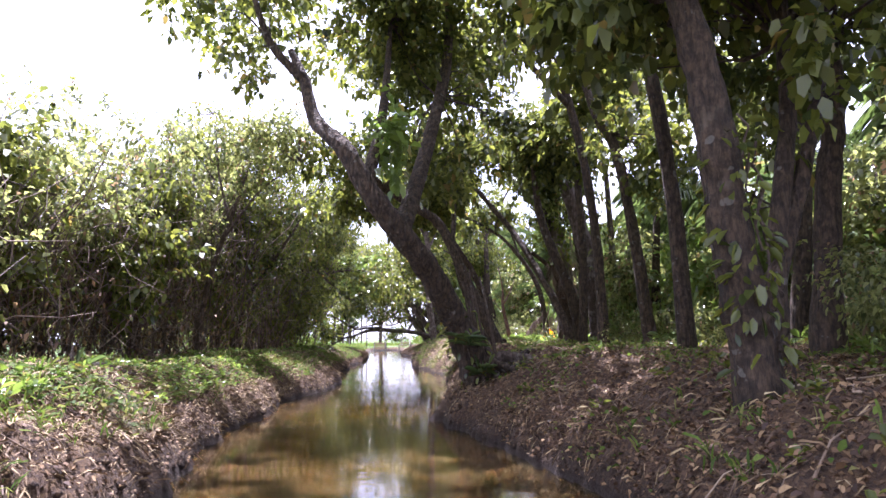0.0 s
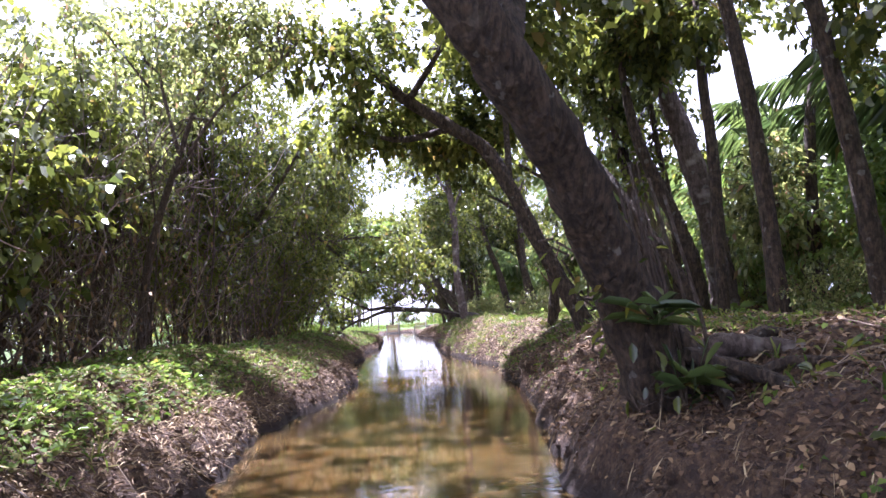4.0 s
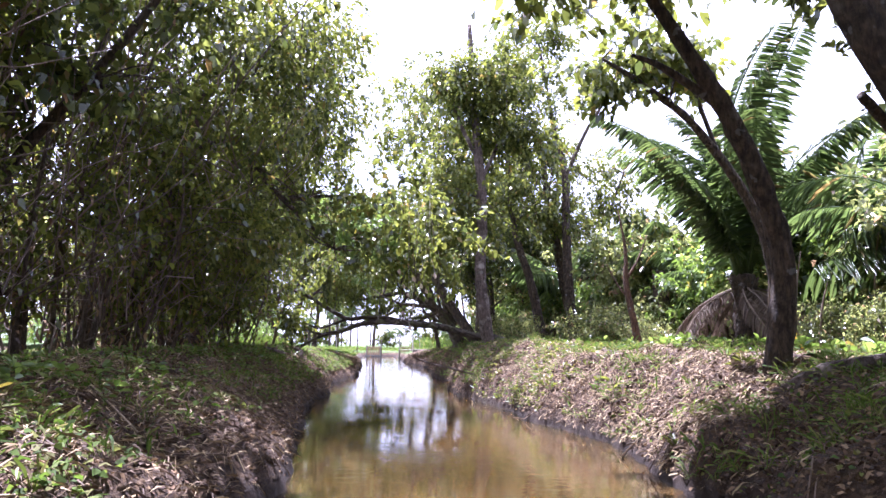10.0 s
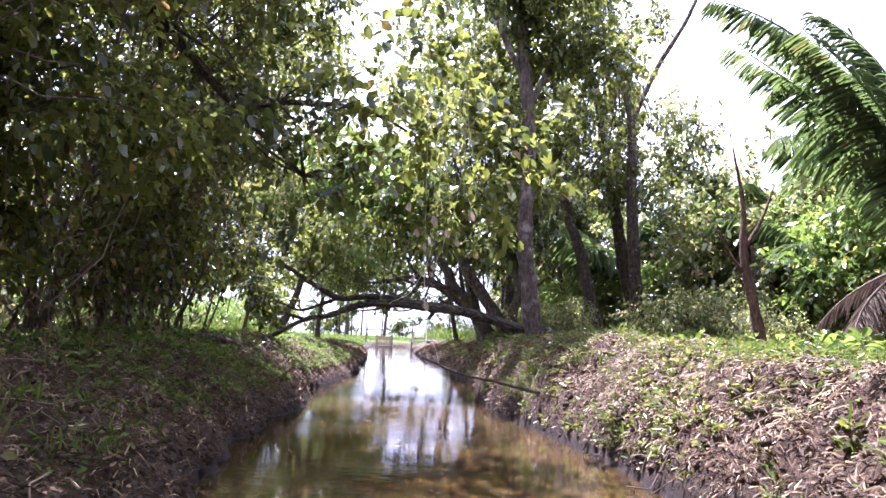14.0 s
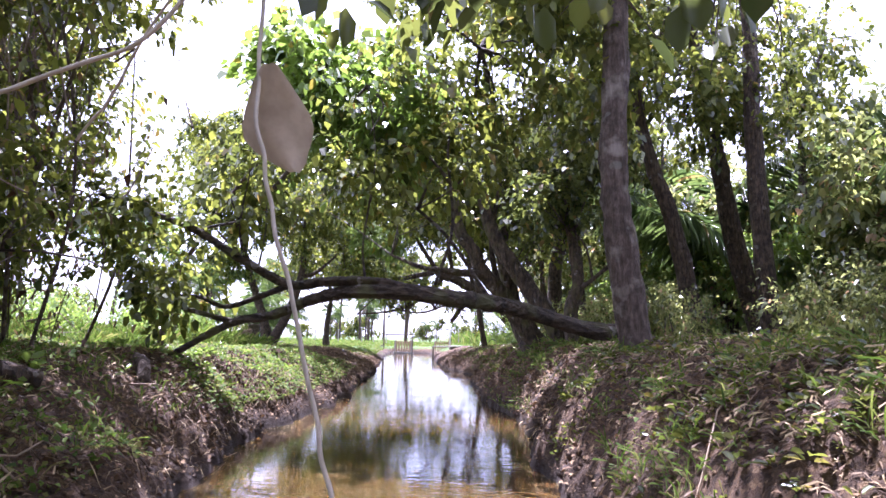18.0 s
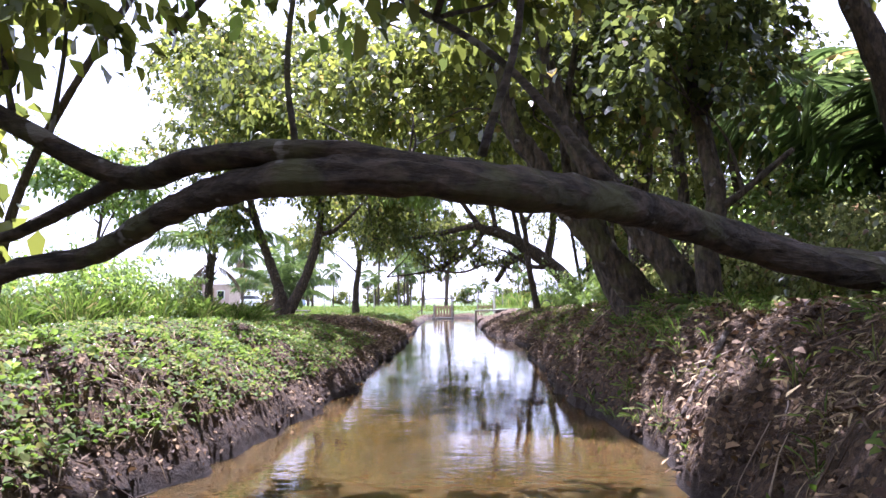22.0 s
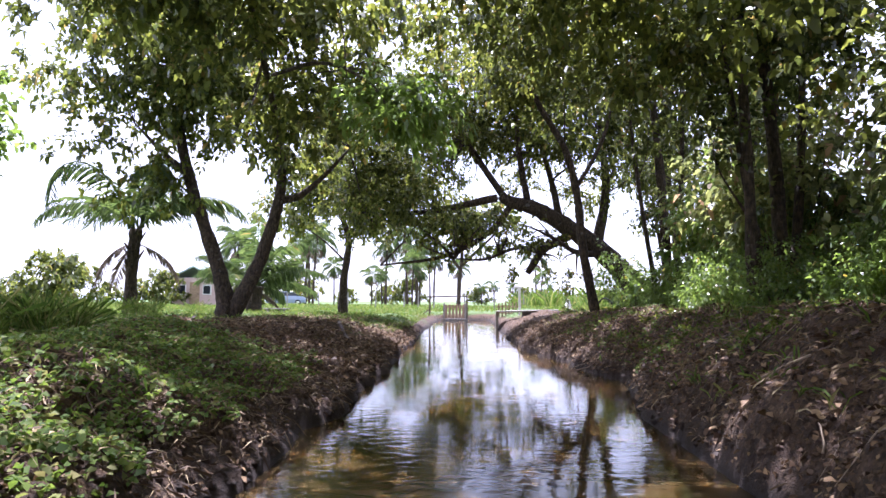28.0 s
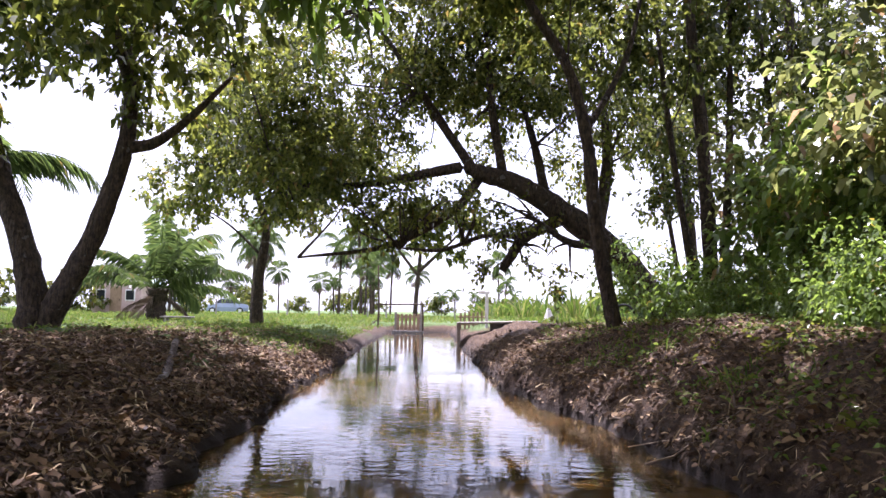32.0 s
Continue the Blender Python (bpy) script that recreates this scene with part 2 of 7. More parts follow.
def water_mat():
    m, nt, b = nodes_of("water")
    tc = add(nt, "ShaderNodeTexCoord").outputs["Object"]
    silt = noise_of(nt, 0.5, 4, 0.6, tc)
    col = ramp_of(nt, silt, (0.35, (0.044, 0.027, 0.009)), (0.68, (0.078, 0.049, 0.016)))
    nt.links.new(col, b.inputs["Base Color"])
    b.inputs["Subsurface Weight"].default_value = 1.0
    b.inputs["Subsurface Radius"].default_value = (1.0, 0.75, 0.45)
    b.inputs["Subsurface Scale"].default_value = 0.25
    b.inputs["Roughness"].default_value = 0.02
    b.inputs["IOR"].default_value = 1.333
    mp = add(nt, "ShaderNodeMapping", Scale=(0.75, 1.2, 1))
    nt.links.new(tc, mp.inputs["Vector"])
    n1 = add(nt, "ShaderNodeTexNoise", Scale=10.0, Detail=3, Roughness=0.5)
    nt.links.new(mp.outputs["Vector"], n1.inputs["Vector"])
    n2 = add(nt, "ShaderNodeTexNoise", Scale=0.9, Detail=2)
    nt.links.new(tc, n2.inputs["Vector"])
    amp = ramp_of(nt, n2.outputs["Fac"], (0.4, (0.25, 0.25, 0.25)), (0.65, (1, 1, 1)))
    mul = add(nt, "ShaderNodeMath")
    mul.operation = "MULTIPLY"
    nt.links.new(n1.outputs["Fac"], mul.inputs[0])
    nt.links.new(amp, mul.inputs[1])
    bumped(nt, b, mul.outputs["Value"], 0.14, 0.025)
    return m


GROUND, WATER = ground_mat(), water_mat()
BARK = bark_mat("bark_dark", (0.013, 0.009, 0.005), (0.130, 0.087, 0.051), (0.145, 0.118, 0.080), 0.68, 11.0)
BARK_PALE = bark_mat("bark_pale", (0.045, 0.031, 0.022), (0.20, 0.15, 0.115), (0.32, 0.28, 0.23), 0.62)
BARK_MOSS = bark_mat("bark_moss", (0.016, 0.012, 0.007), (0.15, 0.108, 0.066), (0.100, 0.096, 0.034), 0.58, 9.0, (0.30, 0.28, 0.24))
BARK_LEVEL = bark_mat("bark_level", (0.016, 0.012, 0.008), (0.12, 0.088, 0.060), (0.095, 0.095, 0.036), 0.58, 8.0, (0.30, 0.28, 0.24), (0.3, 1, 1))
STEM = bark_mat("stem_brown", (0.045, 0.030, 0.020), (0.16, 0.115, 0.075), (0.22, 0.17, 0.12), 0.66, 14.0)
LEAF = leaf_mat("leaf_mid", (0.034, 0.050, 0.015), (0.142, 0.166, 0.037), (0.21, 0.17, 0.05), 0.03, 0.27)
LEAF_DARK = leaf_mat("leaf_dark", (0.027, 0.040, 0.014), (0.104, 0.127, 0.033), (0.16, 0.12, 0.04), 0.03, 0.27)
LEAF_LIGHT = leaf_mat("leaf_light", (0.062, 0.110, 0.022), (0.145, 0.215, 0.052), (0.26, 0.22, 0.05), 0.03)
LEAF_BUSH = leaf_mat("leaf_bush", (0.049, 0.068, 0.026), (0.218, 0.243, 0.085), (0.24, 0.17, 0.09), 0.05, 0.25, 0.56)
LEAF_DEAD = island_mat("leaf_dead", (0.036, 0.019, 0.010), (0.085, 0.045, 0.022), (0.14, 0.078, 0.032), (0.21, 0.125, 0.053), (0.34, 0.225, 0.105), through_light=0.15)
FROND = leaf_mat("frond", (0.030, 0.055, 0.018), (0.095, 0.140, 0.042), (0.22, 0.17, 0.06), 0.03, 0.30)
FROND_DRY = island_mat("frond_dry", (0.11, 0.075, 0.05), (0.22, 0.16, 0.11), (0.33, 0.26, 0.19), through_light=0.2)
GRASS = island_mat("grass", (0.055, 0.100, 0.013), (0.115, 0.190, 0.022), (0.180, 0.255, 0.034), (0.27, 0.24, 0.08), through_light=0.55)
STRAW = island_mat("straw", (0.080, 0.048, 0.026), (0.15, 0.096, 0.042), (0.26, 0.180, 0.080), (0.46, 0.36, 0.185))

# ---- mesh tools ----
def mesh_from(name, verts, faces_flat, sizes, material, smooth=False):
    """A mesh from arrays: verts (n, 3), the corners of all faces in one row, and each face's corner count."""
    me = bpy.data.meshes.new(name)
    verts = np.asarray(verts, np.float32)
    loops = np.asarray(faces_flat, np.int32).ravel()
    sizes = np.asarray(sizes, np.int32)
    me.vertices.add(len(verts))
    me.vertices.foreach_set("co", verts.ravel())
    me.loops.add(len(loops))
    me.loops.foreach_set("vertex_index", loops)
    me.polygons.add(len(sizes))
    starts = np.concatenate([[0], np.cumsum(sizes)[:-1]]).astype(np.int32)
    me.polygons.foreach_set("loop_start", starts)
    if smooth:
        me.polygons.foreach_set("use_smooth", np.ones(len(sizes), bool))
    me.update(calc_edges=True)
    me.validate()
    me.materials.append(material)
    return me


def thing(name, at, label, category, group="", kind=""):
    e = new(name)
    e.empty_display_size = 0.2
    e.location = at
    return tagged(e, label, category, group, kind)


def piece(name, me, parent, label="", kind=""):
    """A mesh as a part under its thing; the mesh is in world coordinates of the thing's own place."""
    ob = new(name, me)
    ob.parent = parent
    return tagged(ob, label, kind=kind)


def part(name, bm, material, parent, label=""):
    me = bpy.data.meshes.new(name)
    bm.to_mesh(me)
    bm.free()
    me.materials.append(material)
    return piece(name, me, parent, label)


def smooth_line(points, radii, steps=6):
    """Catmull-Rom through the points, with radii between."""
    p = np.asarray(points, float)
    r = np.asarray(radii, float)
    if len(p) == 2:
        t = np.linspace(0, 1, steps + 1)[:, None]
        return p[0] * (1 - t) + p[1] * t, (r[0] * (1 - t) + r[1] * t)[:, 0]
    q = np.vstack([2 * p[0] - p[1], p, 2 * p[-1] - p[-2]])
    out, rad = [], []
    for i in range(1, len(q) - 2):
        for t in np.arange(steps) / steps:
            a, b, c, d = q[i - 1], q[i], q[i + 1], q[i + 2]
            out.append(0.5 * (2 * b + (c - a) * t + (2 * a - 5 * b + 4 * c - d) * t * t + (3 * b - a - 3 * c + d) * t ** 3))
            rad.append(r[i - 1] * (1 - t) + r[i] * t)
    out.append(p[-1])
    rad.append(r[-1])
    return np.array(out), np.array(rad)


def tube(lines, sides=9, rough=0.12, rng=None, closed_tip=True):
    """Verts, face corners and sizes of tapered, slightly lumpy tubes; lines: (points, radii) each."""
    V, F, Z, base = [], [], [], 0
    for pts, rad in lines:
        n = len(pts)
        tang = np.gradient(pts, axis=0)
        tang /= np.linalg.norm(tang, axis=1)[:, None] + 1e-9
        ref = np.array([0, 0, 1.0]) if abs(tang[0][2]) < 0.8 else np.array([1.0, 0, 0])
        u = np.cross(tang, ref)
        u /= np.linalg.norm(u, axis=1)[:, None] + 1e-9
        w = np.cross(tang, u)
        ang = np.arange(sides) * 2 * np.pi / sides
        lump = 1 + rough * (rng.random((n, sides)) - 0.5) * 2 + rough * np.sin(ang * 2 + rng.random() * 6)[None]
        ring = pts[:, None] + (u[:, None] * np.cos(ang)[None, :, None] + w[:, None] * np.sin(ang)[None, :, None]) * (rad[:, None] * lump)[..., None]
        V.append(ring.reshape(-1, 3))
        i, j = np.meshgrid(np.arange(n - 1), np.arange(sides), indexing="ij")
        a = base + i * sides + j
        b = base + i * sides + (j + 1) % sides
        F.append(np.stack([a, b, b + sides, a + sides], -1).reshape(-1))
        Z.append(np.full((n - 1) * sides, 4))
        for k, flip in ((0, True), (n - 1, False)):
            cap = base + k * sides + np.arange(sides)
            F.append(cap[::-1] if flip else cap)
            Z.append(np.array([sides]))
        base += n * sides
    return np.concatenate(V), np.concatenate(F), np.concatenate(Z)


def tube_mesh(name, lines, material, sides=9, rough=0.12, rng=None):
    v, f, z = tube(lines, sides, rough, rng)
    return mesh_from(name, v, f, z, material, smooth=True)


def unit(v):
    return v / (np.linalg.norm(v, axis=-1, keepdims=True) + 1e-9)


def leaf_arrays(pos, way, size, rng, width=0.42, fold=0.18, droop=0.25, fine=True):
    """Folded leaves from their stalk ends: pos, way (unit), size, all arrays."""
    n = len(pos)
    up = unit(np.stack([rng.normal(0, 0.55, n), rng.normal(0, 0.55, n), np.ones(n)], -1))
    side = unit(np.cross(way, up))
    nor = np.cross(side, way)
    L, W = size[:, None], (size * width)[:, None]
    tip = pos + way * L - np.array([0, 0, 1.0]) * L * droop
    down = np.array([0, 0, 1.0]) * L * droop
    if fine:
        m1, m2 = pos + way * L * 0.34 - down * 0.1, pos + way * L * 0.74 - down * 0.5
        f1 = nor * L * fold * 0.7
        v = np.stack([pos, m1 + side * W * 0.5 + f1, m2 + side * W * 0.47 + f1, tip, m2 - side * W * 0.47 + f1, m1 - side * W * 0.5 + f1], 1)
        idx = np.array([0, 1, 2, 3, 0, 3, 4, 5])
        k, per = 6, 2
        sizes = np.full(n * 2, 4)
    else:
        # blunt leaf: one corner at the stalk, two broad shoulders, a short tip
        m, t2 = pos + way * L * 0.42, pos + way * L * 0.86 - down * 0.6
        f1 = nor * L * fold
        v = np.stack([pos, m + side * W * 0.54 + f1, t2 + side * W * 0.30 + f1 * 0.5, tip * 0.6 + t2 * 0.4 - side * W * 0.22, m - side * W * 0.54 + f1], 1)
        idx = np.array([0, 1, 2, 3, 4])
        k, per = 5, 1
        sizes = np.full(n, 5)
    faces = (np.arange(n)[:, None] * k + idx[None]).ravel()
    return v.reshape(-1, 3), faces, sizes


def leaves_mesh(name, pos, way, size, material, rng, **kw):
    v, f, z = leaf_arrays(np.asarray(pos), np.asarray(way), np.asarray(size), rng, **kw)
    return mesh_from(name, v, f, z, material)


def clump_points(blobs, n, rng, twigs=22, shell=0.55):
    """Stalk ends of n leaves in twig-like sprays inside the blobs ((x, y, z, rx, ry, rz), ...)."""
    blobs = np.asarray(blobs, float)
    vol = np.prod(blobs[:, 3:], axis=1) ** 0.75
    m = max(4, n // twigs)
    b = rng.choice(len(blobs), m, p=vol / vol.sum())
    d = unit(rng.normal(size=(m, 3)))
    r = shell + (1 - shell) * rng.random(m)
    r = np.where(rng.random(m) < 0.25, rng.random(m) * shell, r)
    c = blobs[b, :3] + d * r[:, None] * blobs[b, 3:]
    out = unit(d + rng.normal(0, 0.5, (m, 3)) + np.array([0, 0, -0.15]))
    length = 0.25 + 0.45 * rng.random(m)
    who = rng.integers(0, m, n)
    along = rng.random(n)
    pos = c[who] + out[who] * (along * length[who])[:, None] + rng.normal(0, 0.05, (n, 3))
    way = unit(out[who] * 0.7 + rng.normal(0, 0.7, (n, 3)) + np.array([0, 0, -0.25]))
    return pos, way


def twig_lines(pts_from, blobs, n, rng, r0=0.012):
    """Thin limbs that lead from the given points into the blobs."""
    blobs = np.asarray(blobs, float)
    out = []
    for _ in range(n):
        b = blobs[rng.integers(len(blobs))]
        end = b[:3] + rng.normal(size=3) * b[3:] * 0.45
        src = np.asarray(pts_from[np.argmin([np.linalg.norm(np.asarray(q) - end) + rng.random() * 0.8 for q in pts_from])], float)
        mid = (src + end) / 2 + rng.normal(0, 0.12, 3) * np.linalg.norm(end - src)
        mid[2] += 0.08 * np.linalg.norm(end - src)
        out.append(smooth_line([src, mid, end], [r0 * (1 + rng.random()), r0 * 0.8, 0.004], 4))
    return out

# ---- ground and water ----
LEVEL = 0.22   # the water's height
LEFT_Y = [-30, 0, 3.4, 5, 6, 8.3, 9.2, 11, 13.6, 16.6, 19.8, 21.8, 24, 26.8, 28.7, 30, 31.2, 34.6, 38.2, 39.5, 41.4, 46, 53, 60, 70]
LEFT_X = [-1.4, -1.4, -1.42, -1.58, -1.72, -1.82, -1.72, -1.7, -1.28, -1.18, -1.42, -1.65, -1.5, -1.52, -1.6, -1.4, -1.2, -1.28, -1.3, -1.22, -1.38, -1.5, -1.72, -1.8, -1.85]
RIGHT_Y = [-30, 0, 3.4, 5, 5.9, 7.1, 8.2, 10.3, 12.0, 15, 16.5, 18.6, 20.5, 22.6, 24.1, 26.2, 28.1, 30.3, 31.8, 33, 35.4, 37.4, 39.2, 39.9, 40.8, 42, 43.2, 45.1, 51, 60, 70]
RIGHT_X = [1.6, 1.55, 1.45, 1.18, 1.0, 0.78, 0.68, 0.88, 1.15, 1.42, 1.55, 1.66, 1.36, 1.22, 1.04, 0.93, 1.24, 1.24, 1.05, 1.12, 1.23, 1.2, 1.6, 1.68, 1.43, 1.38, 1.09, 0.86, 0.8, 0.8, 0.8]
LTOP_Y = [-30, 6, 14, 20, 27, 32, 40, 46, 55, 90]
LTOP_Z = [0.95, 0.95, 0.90, 0.90, 0.98, 0.86, 0.76, 0.72, 0.60, 0.60]
RTOP_Y = [-30, 8, 14, 20, 26, 34, 44, 54, 90]
RTOP_Z = [1.00, 1.02, 1.02, 1.06, 1.14, 1.10, 0.98, 0.80, 0.60]
LRUN_Y = [-30, 8, 14, 21, 25, 29, 33, 38, 46, 55]
LRUN = [1.0, 1.0, 1.45, 1.45, 1.1, 1.0, 1.2, 1.8, 1.8, 1.5]
RRUN_Y = [-30, 10, 16, 20, 24, 32, 36, 40, 60]
RRUN = [1.3, 1.3, 1.2, 0.9, 0.75, 0.75, 1.1, 1.6, 1.6]
CANAL_END = 66.5


def smoothstep(t):
    t = np.clip(t, 0, 1)
    return t * t * (3 - 2 * t)


def wave(x, y, k):
    return (np.sin(x * 1.7 * k + y * 0.9 * k + 1.3) + np.sin(y * 2.3 * k - x * 0.7 * k) + np.sin(x * 2.9 * k + 0.4) * np.sin(y * 3.1 * k)) / 3


LATTICE = np.random.default_rng(21).random((128, 128)) * 2 - 1


def lumps(x, y, size):
    """Smooth random relief between -1 and 1, with lumps about size metres wide."""
    u, v = x / size + 40.3, y / size + 17.7
    i, j = np.floor(u).astype(int), np.floor(v).astype(int)
    a, b = smoothstep(u - i), smoothstep(v - j)
    i, j, i1, j1 = i % 128, j % 128, (i + 1) % 128, (j + 1) % 128
    return (LATTICE[i, j] * (1 - a) + LATTICE[i1, j] * a) * (1 - b) + (LATTICE[i, j1] * (1 - a) + LATTICE[i1, j1] * a) * b


def height(x, y):
    """The ground's height: a canal bed, steep uneven banks, nearly flat land beyond."""
    x, y = np.asarray(x, float), np.asarray(y, float)
    wob = 0.05 * wave(y * 0.0, y, 1.7) + 0.03 * wave(y * 0, y, 4.3) + 0.10 * lumps(x, y, 0.55) + 0.06 * lumps(x, y, 0.24)
    xl = np.interp(y, LEFT_Y, LEFT_X) + wob
    xr = np.interp(y, RIGHT_Y, RIGHT_X) + 0.8 * np.roll(wob, 0) * np.sign(np.sin(y * 0.7))
    dl, dr = xl - x, x - xr
    d = np.maximum(dl, dr)
    left = dl > dr
    top = np.where(left, np.interp(y, LTOP_Y, LTOP_Z), np.interp(y, RTOP_Y, RTOP_Z))
    run = np.where(left, np.interp(y, LRUN_Y, LRUN), np.interp(y, RRUN_Y, RRUN)) * (1 + 0.18 * wave(x * 0.2, y, 0.9))
    cut = 0.25 + 0.10 * wave(y * 0, y, 2.1) + 0.10 * lumps(x * 0.5, y, 0.7)
    s = np.clip((d + 0.05) / run, 0, 1)
    lip = cut * np.clip(d / 0.22, 0, 1) ** 0.7 + (1 - cut) * (0.5 * s + 0.5 * smoothstep(s))
    z = LEVEL + np.where(d > 0, (top - LEVEL) * lip + 0.02 * (d > 0), -0.06 - 0.5 * smoothstep(-d / 0.7))
    end = smoothstep((y - CANAL_END) / 1.2)
    z = z * (1 - end) + np.maximum(z, 0.58) * end
    near = np.clip(d, 0, 1)
    z = z + near * (0.05 * wave(x, y, 1.1) + 0.075 * lumps(x, y, 0.8)) + np.clip(d * 3, 0, 1) * (0.045 * lumps(x + 9, y, 0.33) + 0.03 * lumps(x, y + 5, 0.16) + 0.018 * lumps(x + 3, y, 0.09))
    z = z + smoothstep((np.abs(x) - 5) / 20) * 0.15 * wave(x, y, 0.22)
    return z


def spread(a, b, step):
    return list(np.arange(a, b - 1e-6, step))


def build_ground():
    xs = [-900, -400, -180, -90] + spread(-60, -20, 4) + spread(-20, -8, 0.8) + spread(-8, -4.2, 0.2) + spread(-4.2, -3.2, 0.08) + spread(-3.2, -1.1, 0.045) + spread(-1.1, 0.7, 0.2) + spread(0.7, 3.2, 0.045) + spread(3.2, 4.6, 0.08) + spread(4.6, 9, 0.2) + spread(9, 20, 0.8) + spread(20, 60, 4) + [60, 90, 180, 400, 900]
    ys = [-400, -100] + spread(-30, 0, 1.0) + spread(0, 50, 0.07) + spread(50, 70, 0.2) + spread(70, 100, 1.5) + [100, 130, 180, 260, 400, 700, 1500]
    X, Y = np.meshgrid(xs, ys)
    Z = height(X, Y)
    rng = np.random.default_rng(4)
    Z += np.where((np.abs(X) < 8) & (Z > LEVEL + 0.06), rng.normal(0, 0.010, Z.shape), 0)
    ny, nx = X.shape
    i, j = np.meshgrid(np.arange(ny - 1), np.arange(nx - 1), indexing="ij")
    a = i * nx + j
    f = np.stack([a, a + 1, a + nx + 1, a + nx], -1).reshape(-1)
    me = mesh_from("ground", np.stack([X, Y, Z], -1).reshape(-1, 3), f, np.full((ny - 1) * (nx - 1), 4), GROUND, smooth=True)
    tagged(new("ground", me), "brown leaf-strewn earth banks running into green grass", "ground", kind="structure")
    me = mesh_from("water", [(-4, -30, LEVEL), (4, -30, LEVEL), (4, 69, LEVEL), (-4, 69, LEVEL)], [0, 1, 2, 3], [4], WATER)
    tagged(new("water", me), "muddy brown canal water with soft reflections", "water", kind="structure")


build_ground()

# ---- trees ----
def footed(line, radii):
    """Carry a trunk that starts above the slope down into the earth."""
    line, radii = [tuple(p) for p in line], list(radii)
    x, y, z = line[0]
    g = float(height(x, y))
    if g < z - 0.02:
        line.insert(0, (x + 0.02, y, g - 0.12))
        radii.insert(0, radii[0] * 1.08)
    return line, radii


def tree(name, label, category, base, trunk, radii, limbs, blobs, leaves, size, leaf, bark, seed, twigs=14, fine=False, group="", sides=10, shell=0.5, width=0.6, roots=0.0, sprays=(), twig_r=0.012):
    """One tree: trunk and limbs are lines of places from its base upwards, the crown many small leaves in blobs."""
    rng = np.random.default_rng(seed)
    base = np.asarray(base, float)
    e = thing(name, tuple(base), label, category, group)
    trunk, radii = footed(trunk, radii)
    pts, rad = smooth_line(np.asarray(trunk, float) - base, radii, 7)
    if roots:
        rad[:5] *= 1 + roots * np.linspace(1, 0, 5) ** 1.5
    rad = rad * (1 + 0.05 * np.sin(np.arange(len(rad)) * 1.7 + seed))
    piece("trunk", tube_mesh("trunk", [(pts, rad)], bark, sides, 0.10, rng), e)
    heads = [pts[-1], pts[len(pts) * 2 // 3]]
    for lp, lr in limbs:
        if lp[0][2] < 1.3:
            lp, lr = footed(lp, lr)
        q, r = smooth_line(np.asarray(lp, float) - base, lr, 6)
        piece("limb", tube_mesh("limb", [(q, r)], bark, max(6, sides - 3), 0.1, rng), e)
        heads += [q[-1], q[len(q) // 2]]
    if len(blobs):
        bl = np.asarray(blobs, float).copy()
        bl[:, :3] -= base
        if twigs:
            piece("branchwork", tube_mesh("branchwork", twig_lines(heads, bl, twigs, rng, twig_r), bark, 5, 0.1, rng), e, kind="stuff")
        pos, way = clump_points(bl, leaves, rng, shell=shell)
        sz = size * (0.6 + 0.7 * rng.random(leaves))
        piece("crown", leaves_mesh("crown", pos, way, sz, leaf, rng, fine=fine, width=width), e, kind="stuff")
    # extra sprays: paler leaves put sunlight into the colour, others only cast shade
    for blobs2, n2, size2, leaf2, w2 in sprays:
        pos, way = clump_points(np.asarray(blobs2, float) - np.array([*base, 0, 0, 0]), n2, rng, shell=0.3)
        piece("foliage", leaves_mesh("foliage", pos, way, size2 * (0.6 + 0.7 * rng.random(n2)), leaf2, rng, fine=fine, width=w2), e, "extra foliage, partly paler for sunlight, partly hung to cast shade", kind="stuff")
    return e


def blob_row(a, b, n, r, rng, jitter=0.4):
    """Blobs along a line from a to b."""
    a, b = np.asarray(a, float), np.asarray(b, float)
    out = []
    for t in np.linspace(0, 1, n):
        c = a * (1 - t) + b * t + rng.normal(0, jitter, 3)
        out.append((*c, *(np.asarray(r) * (0.75 + 0.5 * rng.random()))))
    return out

RNG = np.random.default_rng(11)


def gz(x, y):
    return float(height(x, y))


def crown(c, r, n=6, flat=0.75):
    """Sub-blobs of many sizes that fill one large ellipsoid unevenly, some of them straying out."""
    c, r = np.asarray(c, float), np.asarray(r, float)
    out = []
    for i in range(int(n * 2.0)):
        d = RNG.normal(size=3)
        d /= np.linalg.norm(d) + 1e-9
        p = c + d * r * (0.25 + 0.85 * RNG.random())
        k = (0.16 + 0.26 * RNG.random() ** 1.5) * (1.25 if i < n * 0.6 else 0.8)
        out.append((*p, *(r * k * (1, 1, flat))))
    return out


